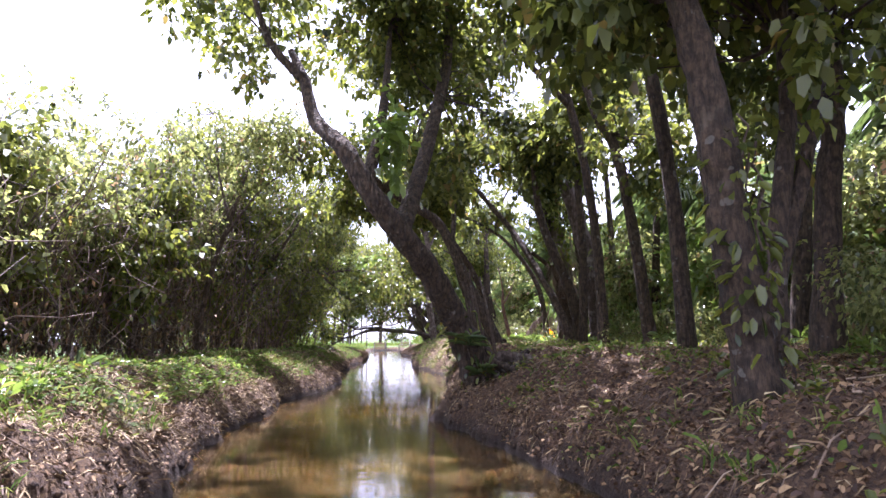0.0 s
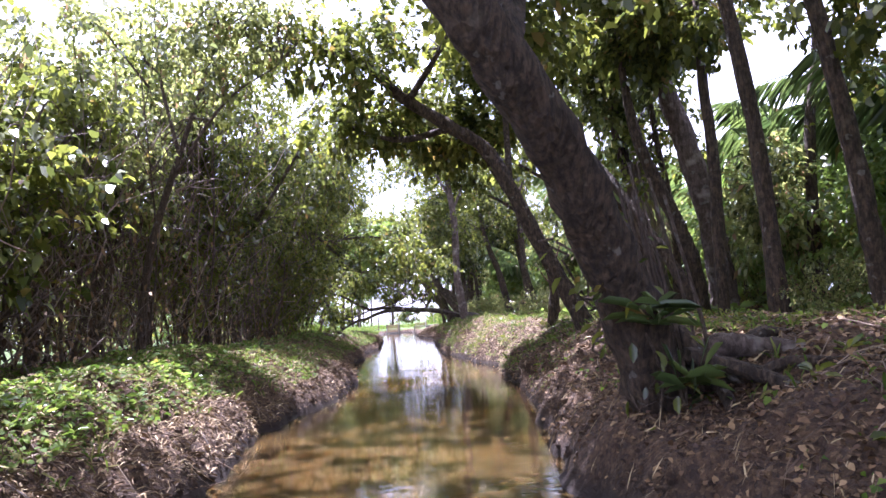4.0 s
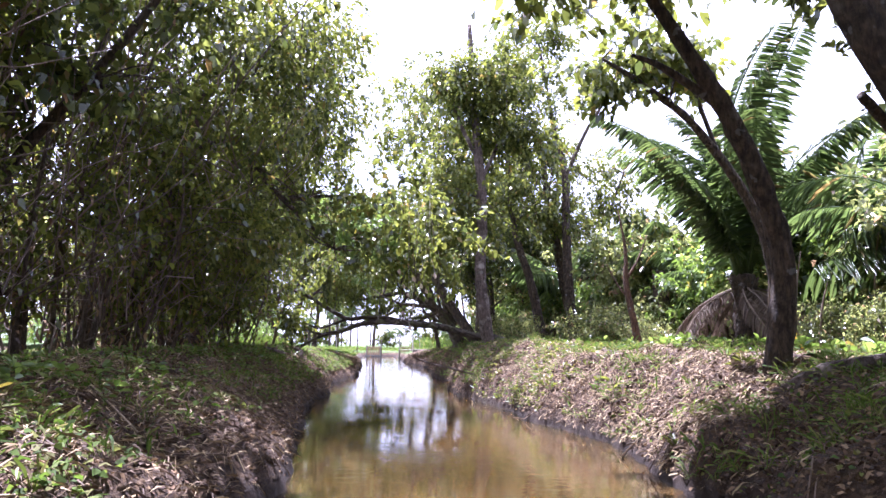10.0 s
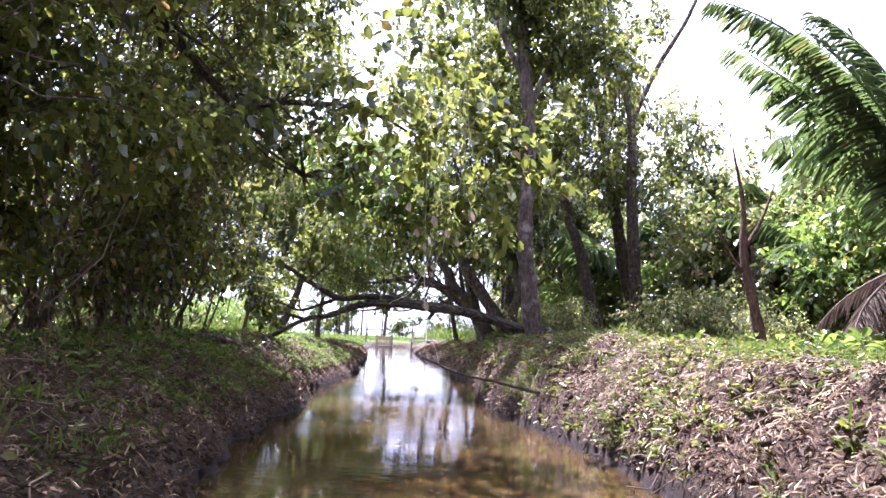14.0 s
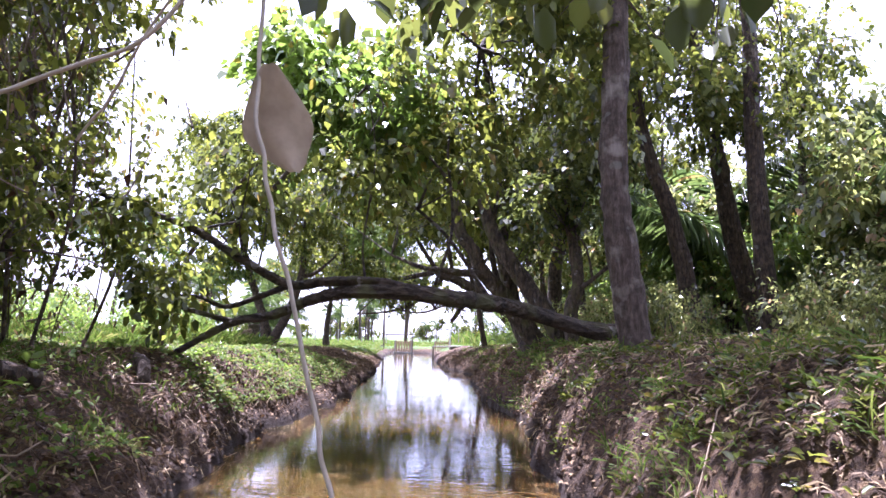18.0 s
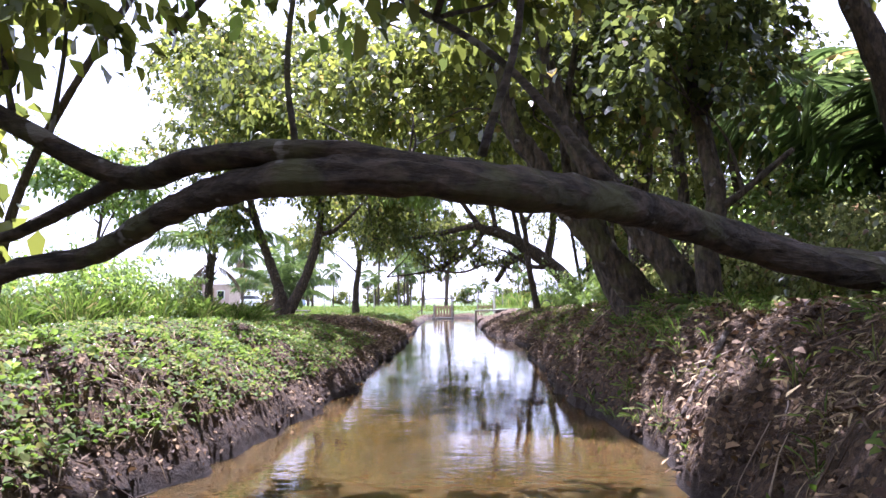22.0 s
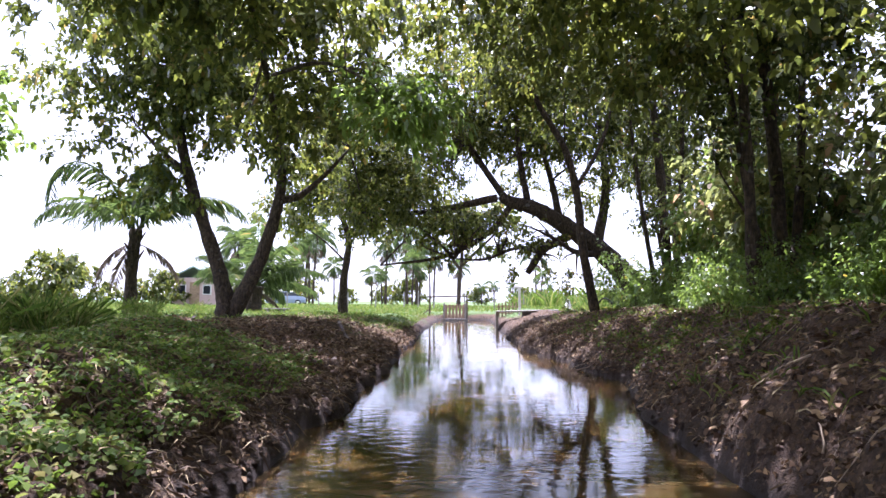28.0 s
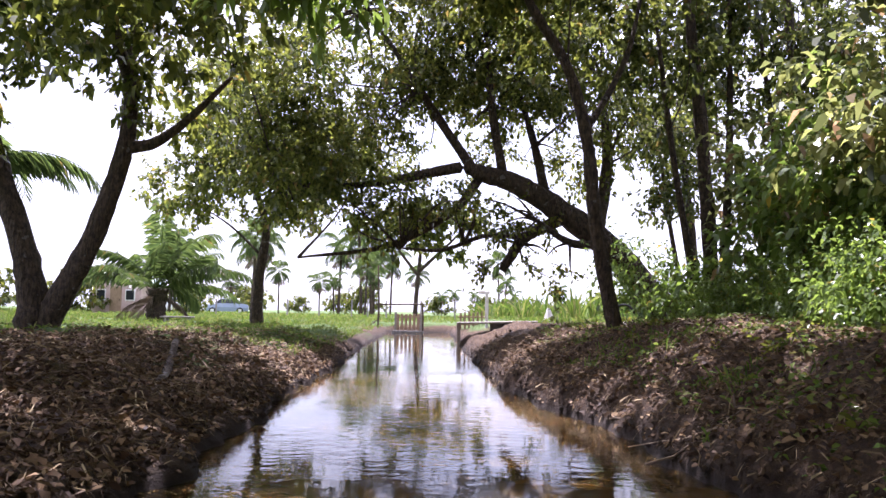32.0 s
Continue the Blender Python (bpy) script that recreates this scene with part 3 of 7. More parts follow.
def climber(name, label, line, n, size, leaf, spread_r, seed):
    """A climbing plant on a trunk: leaves round a line of places, with thin stems."""
    rng = np.random.default_rng(seed)
    pts, _ = smooth_line(line, [1] * len(line), 8)
    base = pts[0].copy()
    e = thing(name, tuple(base), label, "climbing plant")
    stems = []
    for _ in range(4):
        off = rng.normal(0, spread_r * 0.5, (len(pts), 3)) * 0.5 + rng.normal(0, spread_r * 0.6, 3)
        stems.append((pts - base + off, np.full(len(pts), 0.008)))
    piece("stem", tube_mesh("stem", stems, STEM, 5, 0.1, rng), e, kind="stuff")
    k = rng.integers(0, len(pts), n)
    out = rng.normal(size=(n, 3)) * (1, 1, 0.5)
    out = unit(out)
    pos = pts[k] - base + out * spread_r * (0.7 + 0.5 * rng.random((n, 1)))
    way = unit(out + np.array([0, 0, -0.6]) + rng.normal(0, 0.4, (n, 3)))
    piece("leaves", leaves_mesh("leaves", pos, way, size * (0.6 + 0.8 * rng.random(n)), leaf, rng, width=0.5), e, kind="stuff")
    return e


# -- shrubs along the canal --
TANGLE = island_mat("twig_tangle", (0.06, 0.038, 0.026), (0.13, 0.088, 0.062), (0.22, 0.155, 0.115), (0.34, 0.26, 0.20))


def thicket(e, h, over, seed, twigs):
    """The bare tangle of dead brown twigs in the lower half of a shrub, with a few dry leaves caught in it."""
    rng = np.random.default_rng(seed)
    lines = []
    for _ in range(twigs):
        p = np.array([rng.normal(0.25, 0.55), rng.normal(0, 0.7), h * (0.02 + 0.68 * rng.random())])
        p[0] += over * (p[2] / h) ** 1.3 * 0.6
        d = rng.normal(0, 0.5, 3) + np.array([0.1, 0, 0.75])
        ln = 0.5 + 0.9 * rng.random()
        t = np.linspace(0, 1, 4)[:, None]
        lines.append((p + d * t * ln + rng.normal(0, 0.06, (4, 3)), (0.003 + 0.006 * rng.random()) * np.array([1.3, 1.0, 0.8, 0.4])))
    piece("twig_tangle", tube_mesh("twig_tangle", lines, TANGLE, 4, 0.1, rng), e, "tangle of bare brown twigs", kind="stuff")
    n = 3 * twigs
    pos = np.stack([rng.normal(0.3, 0.6, n), rng.normal(0, 0.75, n), h * (0.03 + 0.5 * rng.random(n))], -1)
    piece("dead_leaves", leaves_mesh("dead_leaves", pos, unit(rng.normal(0, 0.6, (n, 3)) + np.array([0, 0, -0.9])), 0.04 + 0.06 * rng.random(n), LEAF_DEAD, rng, fine=False, width=0.4), e, "dry brown leaves caught in the twigs", kind="stuff")


def bush_wall():
    y, k = 1.0, 0
    while y < 28.2:
        x = -4.0 - 0.5 * RNG.random() - np.interp(y, [0, 9, 14, 18, 26.5, 27.2], [1.0, 1.0, 0.8, 0, 0, 0.7])
        h = np.interp(y, [1, 8, 12, 16, 22, 26, 28], [2.1, 2.4, 3.3, 4.5, 5.2, 4.8, 3.0]) * (0.75 + 0.5 * RNG.random())
        z0 = gz(x, y)
        over = np.interp(y, [2, 10, 18, 21, 23, 25, 26.5, 30], [0.0, 0.1, 0.8, 2.3, 2.8, 1.4, 0.4, 0.0])
        blobs, low = [], 0.30 if y < 15 else 0.12
        for i in range(9):
            f = low + (1 - low) * (i + 0.5 * RNG.random()) / 8.5
            blobs.append((x + 0.2 + over * f ** 1.3 + RNG.normal(0, 0.4), y + RNG.normal(0, 0.55), z0 + 0.35 + h * f, (0.58 if y < 17 else 0.75) + 0.22 * f, 0.75, 0.5))
        stems = []
        for i in range(9):
            sx, sy = x + 0.3 + RNG.normal(0, 0.4), y + RNG.normal(0, 0.5)
            stems.append(([(sx, sy, z0 - 0.1), (sx + RNG.normal(0.1, 0.25), sy + RNG.normal(0, 0.25), z0 + h * 0.35), (sx + over * 0.7 + RNG.normal(0, 0.5), sy + RNG.normal(0, 0.5), z0 + h * 0.9)], [0.02, 0.015, 0.006]))
        label = "dense leafy shrub with brown stems on the bank" if y < 13 else "tall dark shrub whose boughs hang over the canal"
        shrub_tree = tree("bush", label, "bush", (x, y, z0), [(x, y, z0 - 0.1), (x + 0.1, y, z0 + h * 0.45), (x + over * 0.7, y, z0 + h * 0.9)], [0.07, 0.05, 0.015], stems, blobs,
             int(np.interp(y, [2, 9, 12, 18, 30], [7000, 6500, 8000, 13000, 12000]) * ((1.1, 0.7, 0.95)[k % 3] if y < 17 else 1.15)), np.interp(y, [2, 14, 18], [0.09, 0.10, 0.085]) * ((0.85, 1.35, 1.05)[k % 3] if y < 17 else 1.0), (LEAF_BUSH, LEAF, LEAF_LIGHT if y < 8 else LEAF_BUSH)[k % 3] if y < 17 else LEAF, STEM, 100 + k, twigs=34, group="shrubs along the canal", width=0.55)
        thicket(shrub_tree, h, over, 160 + k, 300 if 6 < y < 19 else 190)
        y += 1.5
        k += 1


bush_wall()
BOUGH = "dark leafless bough reaching out of the shrubs over the canal"
for i, line in enumerate([[(-3.9, 21.0, 1.2), (-3.5, 21.2, 3.2), (-2.9, 21.6, 4.0), (-2.0, 22.0, 3.2), (-1.3, 22.5, 2.6)], [(-4.0, 23.4, 1.0), (-3.5, 23.4, 2.6), (-2.4, 23.5, 3.5), (-1.0, 23.7, 3.7), (-0.1, 23.9, 3.4)], [(-4.0, 17.2, 1.0), (-3.6, 17.3, 2.4), (-2.9, 17.4, 3.5), (-2.2, 17.4, 4.6)]]):
    tree("bough", BOUGH, "bough", line[0], line, [0.06, 0.05, 0.042, 0.03, 0.012][:len(line)], [], [(*p, 0.5, 0.5, 0.35) for p in line[2:]], 900, 0.11, LEAF_DARK, BARK, 150 + i, twigs=26)

# -- large trees of the wooded bank, in the order in which they are passed --
BIG = "large leaning tree with rough dark bark at the water's edge"
tree("leaning_tree", BIG, "tree", (1.2, 8.0, 0.2),
     [(1.42, 8.15, 0.15), (1.22, 8.05, 0.75), (0.91, 7.8, 1.45), (0.55, 7.4, 2.06), (0.15, 7.05, 2.55), (-0.15, 6.93, 2.95), (-0.48, 7.0, 3.52), (-0.83, 7.3, 3.93), (-1.0, 7.5, 4.52), (-1.2, 7.7, 5.0)],
     [0.27, 0.20, 0.160, 0.14, 0.128, 0.115, 0.10, 0.08, 0.065, 0.04],
     [([(-1.0, 7.5, 4.52), (-1.4, 7.4, 4.95), (-1.6, 7.3, 5.5)], [0.06, 0.045, 0.03]),
      ([(0.2, 7.2, 2.5), (0.6, 8.2, 3.9), (0.95, 8.9, 5.5), (1.0, 9.2, 6.8)], [0.11, 0.09, 0.07, 0.04]),
      ([(-0.2, 6.95, 3.0), (0.0, 7.8, 4.3), (0.1, 8.6, 5.8)], [0.08, 0.06, 0.03])],
     crown((0.8, 9.0, 6.5), (2.1, 1.6, 1.2), 10) + crown((-1.5, 7.7, 5.6), (1.0, 1.0, 0.6), 4) + crown((0.9, 9.4, 4.7), (1.1, 1.0, 1.1), 8), 11000, 0.115, LEAF, BARK, 1, twigs=40, roots=0.35, sides=16,
     sprays=[(crown((-0.15, 7.1, 3.75), (0.4, 0.3, 0.3), 4), 260, 0.14, LEAF_LIGHT, 0.5)])
rt = np.random.default_rng(61)
foot = thing("root_mass", (1.4, 8.0, gz(1.4, 8.0)), "gnarled roots clasping the bank under the leaning tree", "roots")
f0 = np.array(foot.location)
for i, (dx, dy, h, r) in enumerate([(0.55, -0.35, 0.62, 0.075), (0.30, -0.75, 0.70, 0.06), (-0.02, -0.55, 0.60, 0.055), (0.85, 0.05, 0.50, 0.06), (0.10, -0.30, 0.95, 0.05), (-0.22, -0.15, 0.80, 0.045), (0.62, -0.85, 0.45, 0.04)]):
    a, m, e1 = np.array([1.30 + 0.12 * dx, 8.02 + 0.15 * dy, 0.55 + h * 0.6]), np.array([1.4 + dx * 0.55, 8.0 + dy * 0.6, 0]), np.array([1.4 + dx, 8.0 + dy, 0])
    m[2], e1[2] = max(gz(m[0], m[1]), 0.0) + 0.07, max(gz(e1[0], e1[1]), -0.05) - 0.05
    q, rr1 = smooth_line([a - f0, (a + m) / 2 - f0 + rt.normal(0, 0.05, 3), m - f0, e1 - f0], [r, r * 0.95, r * 0.8, r * 0.4], 6)
    piece("root", tube_mesh("root", [(q, rr1)], BARK_PALE if i == 0 else BARK, 8, 0.14, rt), foot, "pale root" if i == 0 else "")
for i in range(9):
    x, y = 1.15 + 0.35 * rt.random(), 7.75 + 0.4 * rt.random()
    q, rr1 = smooth_line([np.array([x - 0.15, y, 1.7 + 0.5 * rt.random()]) - f0, np.array([x + rt.normal(0, 0.05), y - 0.1, 1.0]) - f0, np.array([x + rt.normal(0, 0.08), y - 0.2, 0.25 + 0.3 * rt.random()]) - f0], [0.010, 0.012, 0.006], 5)
    piece("aerial_root", tube_mesh("aerial_root", [(q, rr1)], STEM, 5, 0.1, rt), foot)
climber("climber", "creeper leaves and dangling roots on the leaning trunk", [(1.3, 7.85, 0.35), (1.05, 7.9, 1.1), (0.8, 7.75, 1.6)], 70, 0.075, LEAF, 0.25, 31)
tree("bank_tree", "airy light-leaved tree rising from the shrubs", "tree", (-3.9, 13.6, 0.9),
     [(-3.9, 13.6, 0.7), (-3.7, 13.6, 2.4), (-3.2, 13.6, 4.0), (-2.7, 13.7, 5.6)], [0.06, 0.05, 0.035, 0.012],
     [([(-3.4, 13.6, 3.4), (-2.6, 13.4, 4.4), (-1.8, 13.3, 4.9)], [0.03, 0.02, 0.008]), ([(-3.3, 13.6, 3.8), (-3.6, 13.8, 5.0), (-3.7, 13.9, 6.2)], [0.028, 0.02, 0.008])],
     crown((-2.7, 13.6, 5.3), (1.6, 1.2, 1.1), 10), 4500, 0.085, LEAF_BUSH, STEM, 33, twigs=46)
FOREST = "upright slender forest tree with dark bark"
# some crowns sit off their trunks, above the view, to shade the bank
for i, (line, r, cc, cr, n) in enumerate([
        ([(2.31, 3.03, 0.64), (2.24, 3.03, 1.36), (2.17, 3.03, 1.93), (2.09, 3.03, 2.69), (1.95, 3.03, 3.41), (1.65, 3.14, 5.1), (1.54, 3.26, 6.96)], 0.125, (1.4, 4.3, 6.3), (1.9, 3.0, 0.9), 13000),
        ([(2.77, 3.72, 0.93), (2.89, 3.72, 2.03), (3.03, 3.72, 2.89), (3.04, 3.72, 3.79), (3.28, 3.84, 6.03)], 0.07, (3.51, 4.07, 6.5), (1.5, 1.6, 1.1), 6000),
        ([(2.83, 3.72, 1.51), (3.12, 3.72, 2.46), (3.33, 3.72, 3.34), (3.29, 3.72, 3.79), (3.51, 3.72, 5.8)], 0.05, (3.86, 3.61, 6.03), (1.0, 1.2, 0.8), 3000),
        ([(3.86, 4.77, 0.99), (3.98, 4.77, 2.46), (4.11, 4.77, 3.25), (4.13, 4.77, 4.35), (4.09, 4.88, 6.96)], 0.11, (3.1, 5.5, 6.4), (2.1, 2.0, 0.9), 10000),
        ([(4.46, 10.45, 1.04), (4.38, 10.45, 1.68), (4.27, 10.45, 2.71), (4.0, 10.45, 4.44), (3.65, 10.45, 5.14), (3.2, 10.57, 6.96)], 0.10, (1.9, 11.9, 6.5), (1.9, 2.2, 0.9), 13000),
        ([(5.87, 16.95, 1.04), (5.97, 16.95, 3.03), (5.91, 16.95, 5.34), (5.72, 16.95, 7.16)], 0.10, (5.83, 16.95, 7.66), (1.5, 1.6, 1.2), 8000),
        ([(5.11, 17.3, 1.1), (5.21, 17.3, 2.82), (4.98, 17.3, 4.78), (4.9, 17.3, 6.5)], 0.07, (4.9, 17.3, 6.84), (1.0, 1.2, 0.9), 5000),
        ([(5.85, 13.82, 1.16), (5.99, 13.82, 3.68), (6.3, 13.82, 5.63), (6.01, 13.82, 7.63)], 0.09, (6.18, 13.58, 7.42), (1.6, 1.6, 1.2), 8000),
        ([(7.61, 9.18, 1.16), (7.94, 9.18, 4.76), (7.88, 9.18, 6.09), (7.68, 9.18, 7.89)], 0.14, (7.45, 8.94, 7.42), (2.2, 2.0, 1.4), 10000),
        ([(5.02, 7.09, 1.16), (5.25, 7.09, 3.48), (5.13, 7.2, 5.8), (4.78, 7.32, 7.66)], 0.10, (2.9, 7.4, 6.2), (2.2, 1.8, 0.8), 13000),
        ([(6.52, 11.73, 1.16), (6.18, 11.73, 3.48), (6.41, 11.84, 6.03), (6.29, 11.96, 7.66)], 0.09, (6.41, 11.73, 6.5), (1.8, 1.6, 1.5), 9000),
        ([(4.32, 1.52, 1.16), (4.44, 1.52, 3.48), (4.2, 1.52, 5.8), (4.09, 1.52, 6.96)], 0.10, (3.86, 1.52, 6.5), (1.8, 1.6, 1.2), 7000)]):
    k = len(line)
    tree("forest_tree", FOREST, "tree", (line[0][0], line[0][1], line[0][2]), line, list(np.linspace(r * 1.15, r * 0.55, k)), [], crown(cc, cr, 8) + (crown((line[0][0] - 0.2, line[0][1], cc[2] - 2.1), (cr[0] * 0.8, cr[1] * 0.9, 1.1), 7) if line[0][0] < 4.0 else crown((line[0][0], line[0][1], 4.3), (1.4, 1.3, 1.2), 6) if line[0][0] < 5.5 else []), int(n * (1.1 if i == 0 else 0.75 if line[0][0] < 4.5 else 0.6 if line[0][0] < 5.5 else 0.3)), 0.12, LEAF_DARK if i % 2 else LEAF, BARK, 40 + i, twigs=34, group="trees of the wooded bank", roots=0.25)
# added tree: crowns kept above the view, there to shade water and bank
tree("forest_tree", "added slender tree whose crown, out of view, shades canal and bank", "tree", (3.4, 6.6, 1.15),
     [(3.4, 6.6, 1.0), (3.3, 6.6, 3.2), (2.9, 6.5, 5.4), (2.3, 6.3, 7.0), (1.2, 6.0, 7.8)], [0.10, 0.09, 0.08, 0.065, 0.03],
     [([(2.9, 6.5, 5.4), (1.6, 5.8, 7.0), (0.2, 5.2, 7.5), (-1.4, 4.8, 7.8)], [0.06, 0.05, 0.04, 0.015]), ([(2.3, 6.3, 7.0), (1.0, 7.0, 7.7), (-0.6, 7.4, 8.0)], [0.05, 0.035, 0.015]), ([(2.3, 6.3, 7.0), (2.2, 4.2, 7.6), (1.4, 2.6, 7.9)], [0.05, 0.035, 0.015])],
     crown((-1.2, 6.2, 7.6), (1.7, 2.6, 0.7), 14) + crown((0.8, 4.6, 7.7), (1.8, 2.2, 0.7), 12) + crown((2.4, 5.0, 7.5), (1.8, 2.2, 0.6), 14), 12500, 0.13, LEAF, BARK, 55, twigs=30, group="trees of the wooded bank", roots=0.25)
# another added tree; its high boughs block the sun further along
tree("forest_tree", "added tree whose long boughs, out of view, shade the water", "tree", (4.0, 11.6, 1.15),
     [(4.0, 11.6, 1.0), (3.9, 11.6, 3.4), (3.5, 11.5, 5.6), (2.8, 11.2, 7.0), (1.8, 10.8, 7.6)], [0.10, 0.09, 0.08, 0.06, 0.03],
     [([(3.5, 11.5, 5.6), (2.0, 11.0, 6.8), (0.2, 10.4, 7.2), (-1.8, 9.8, 7.4)], [0.06, 0.05, 0.04, 0.015]), ([(2.8, 11.2, 7.0), (1.8, 12.6, 7.0), (0.6, 13.6, 7.1)], [0.05, 0.035, 0.015])],
     crown((-1.6, 10.0, 7.4), (1.8, 2.2, 0.6), 14) + crown((-3.0, 8.4, 7.2), (0.9, 1.6, 0.5), 6) + crown((0.9, 13.0, 7.0), (1.8, 2.0, 0.6), 12) + crown((0.2, 8.4, 7.6), (1.8, 1.6, 0.6), 10), 10500, 0.13, LEAF, BARK, 56, twigs=34, group="trees of the wooded bank", roots=0.25)
climber("climber", "broad glossy creeper leaves round a tree trunk", [(2.29, 2.97, 1.05), (2.23, 2.97, 1.75), (2.15, 2.97, 2.45)], 170, 0.09, LEAF, 0.15, 32)

tree("leaning_tree", "slender dark tree leaning far over the canal", "tree", (2.54, 14.4, 1.0),
     [(2.56, 14.4, 0.85), (2.3, 14.42, 1.45), (1.75, 14.5, 2.62), (1.23, 14.7, 3.83), (0.65, 14.6, 4.25), (-0.14, 14.4, 4.72), (-0.56, 14.2, 5.1), (-1.1, 14.2, 5.4)], [0.15, 0.128, 0.112, 0.104, 0.096, 0.08, 0.065, 0.04],
     [([(0.65, 14.6, 4.25), (-0.2, 15, 4.2), (-1.0, 15.3, 4.5)], [0.06, 0.045, 0.02]), ([(-0.56, 14.2, 5.1), (-1.59, 14.3, 5.65), (-2.29, 14.4, 6.1), (-3.2, 14.4, 6.2)], [0.05, 0.04, 0.03, 0.015]), ([(1.5, 14.6, 3.3), (1.6, 15.2, 4.6), (1.6, 15.5, 5.6)], [0.06, 0.05, 0.02]),
      ([(0.0, 14.4, 4.7), (0.5, 14.2, 5.4), (1.0, 14, 6.2)], [0.06, 0.04, 0.02])],
     crown((-0.8, 14.6, 5.4), (1.3, 1.3, 0.8), 7) + crown((1.2, 15.2, 5.5), (1.3, 1.3, 0.8), 6) + crown((-0.5, 15.4, 4.6), (1.5, 1.0, 0.7), 8), 8000, 0.125, LEAF, BARK, 2, twigs=24, roots=0.25)
tree("bank_tree", "thin curved dark tree at the bank's edge", "tree", (2.48, 16.7, 1.05),
     [(2.46, 16.7, 0.95), (2.56, 16.7, 1.75), (2.42, 16.7, 2.4), (2.13, 16.7, 3.05), (1.85, 16.7, 3.5), (1.4, 16.8, 4.3)], [0.10, 0.085, 0.08, 0.07, 0.06, 0.04],
     [([(2.13, 16.7, 3.05), (1.7, 16.8, 3.4), (1.45, 16.9, 3.55)], [0.04, 0.03, 0.015])], crown((1.3, 16.8, 4.7), (1.0, 1.0, 0.7), 6), 5000, 0.13, LEAF, BARK, 8, twigs=16)
tree("bank_tree", "thin bent tree with few leaves", "tree", (5.0, 20.8, 1.15),
     [(5.02, 20.8, 1.05), (4.88, 20.8, 2.4), (4.55, 20.8, 3.3), (3.75, 20.7, 4.3), (2.96, 20.6, 4.82), (2.4, 20.5, 5.1)], [0.09, 0.075, 0.065, 0.05, 0.04, 0.02],
     [([(4.2, 20.8, 3.8), (3.9, 20.9, 4.8), (3.6, 21, 5.6)], [0.04, 0.03, 0.015])], crown((3.0, 20.8, 5.4), (1.0, 0.8, 0.6), 4), 2200, 0.13, LEAF, BARK, 9, twigs=14)
tree("dead_palm", "dark ragged old palm trunk hung with dry fronds", "palm", (4.9, 17.8, 1.15),
     [(5.0, 17.8, 1.0), (4.85, 17.8, 2.2), (4.65, 17.8, 3.3), (4.4, 17.8, 4.8), (4.2, 17.8, 6.0)], [0.34, 0.20, 0.14, 0.12, 0.10],
     [([(4.7, 17.8, 3.0), (4.2, 17.6, 3.35), (3.9, 17.5, 3.55)], [0.07, 0.06, 0.05])], crown((4.2, 17.8, 5.6), (1.4, 1.3, 0.9), 6), 6000, 0.14, LEAF_DARK, BARK, 10, twigs=12)
tree("leaning_tree", "dark tree sloping towards the canal among other trunks", "tree", (3.85, 13.8, 1.15),
     [(3.95, 13.75, 1.0), (3.83, 13.8, 1.54), (3.54, 14.2, 2.38), (3.06, 14.8, 3.51), (2.53, 15.4, 4.41), (1.92, 16.0, 5.38), (1.53, 16.4, 6.2)], [0.11, 0.085, 0.07, 0.065, 0.055, 0.045, 0.03],
     [], crown((1.9, 16.2, 6.0), (1.5, 1.2, 0.8), 6), 7000, 0.13, LEAF, BARK, 12, twigs=16)
tree("forest_tree", "dark trunk forking from a shared clump", "tree", (4.3, 14.3, 1.15), [(4.3, 14.3, 1.0), (4.2, 14.3, 1.9), (3.95, 14.3, 2.68), (3.62, 14.3, 3.49), (3.43, 14.3, 4.25), (3.3, 14.3, 5.6)], [0.13, 0.12, 0.11, 0.1, 0.08, 0.04],
     [], crown((3.3, 14.4, 5.8), (1.2, 1.2, 0.8), 5), 5000, 0.13, LEAF_DARK, BARK, 13, twigs=12)
tree("forest_tree", "paler stout trunk leaning back from the clump", "tree", (4.88, 14.8, 1.15), [(4.9, 14.8, 1.0), (4.87, 14.8, 1.6), (4.74, 14.8, 2.78), (4.48, 14.8, 3.95), (4.21, 14.8, 4.84), (3.89, 14.8, 5.75)], [0.22, 0.2, 0.18, 0.17, 0.14, 0.08],
     [], crown((3.9, 14.8, 6.2), (1.5, 1.5, 0.9), 6), 7000, 0.13, LEAF, BARK_PALE, 14, twigs=14)
tree("forest_tree", "narrow straight dark trunk", "tree", (4.0, 13.0, 1.15), [(4.0, 13.0, 1.0), (4.06, 13.0, 3.25), (4.02, 13.0, 4.26), (4.03, 13.0, 5.5)], [0.09, 0.08, 0.07, 0.04], [], crown((4.1, 12.8, 5.8), (1.2, 1.2, 0.8), 5), 5000, 0.13, LEAF, BARK, 15, twigs=10)

# -- the middle stretch --
PALE = "tall pale-barked tree with flaking patches on the bank"
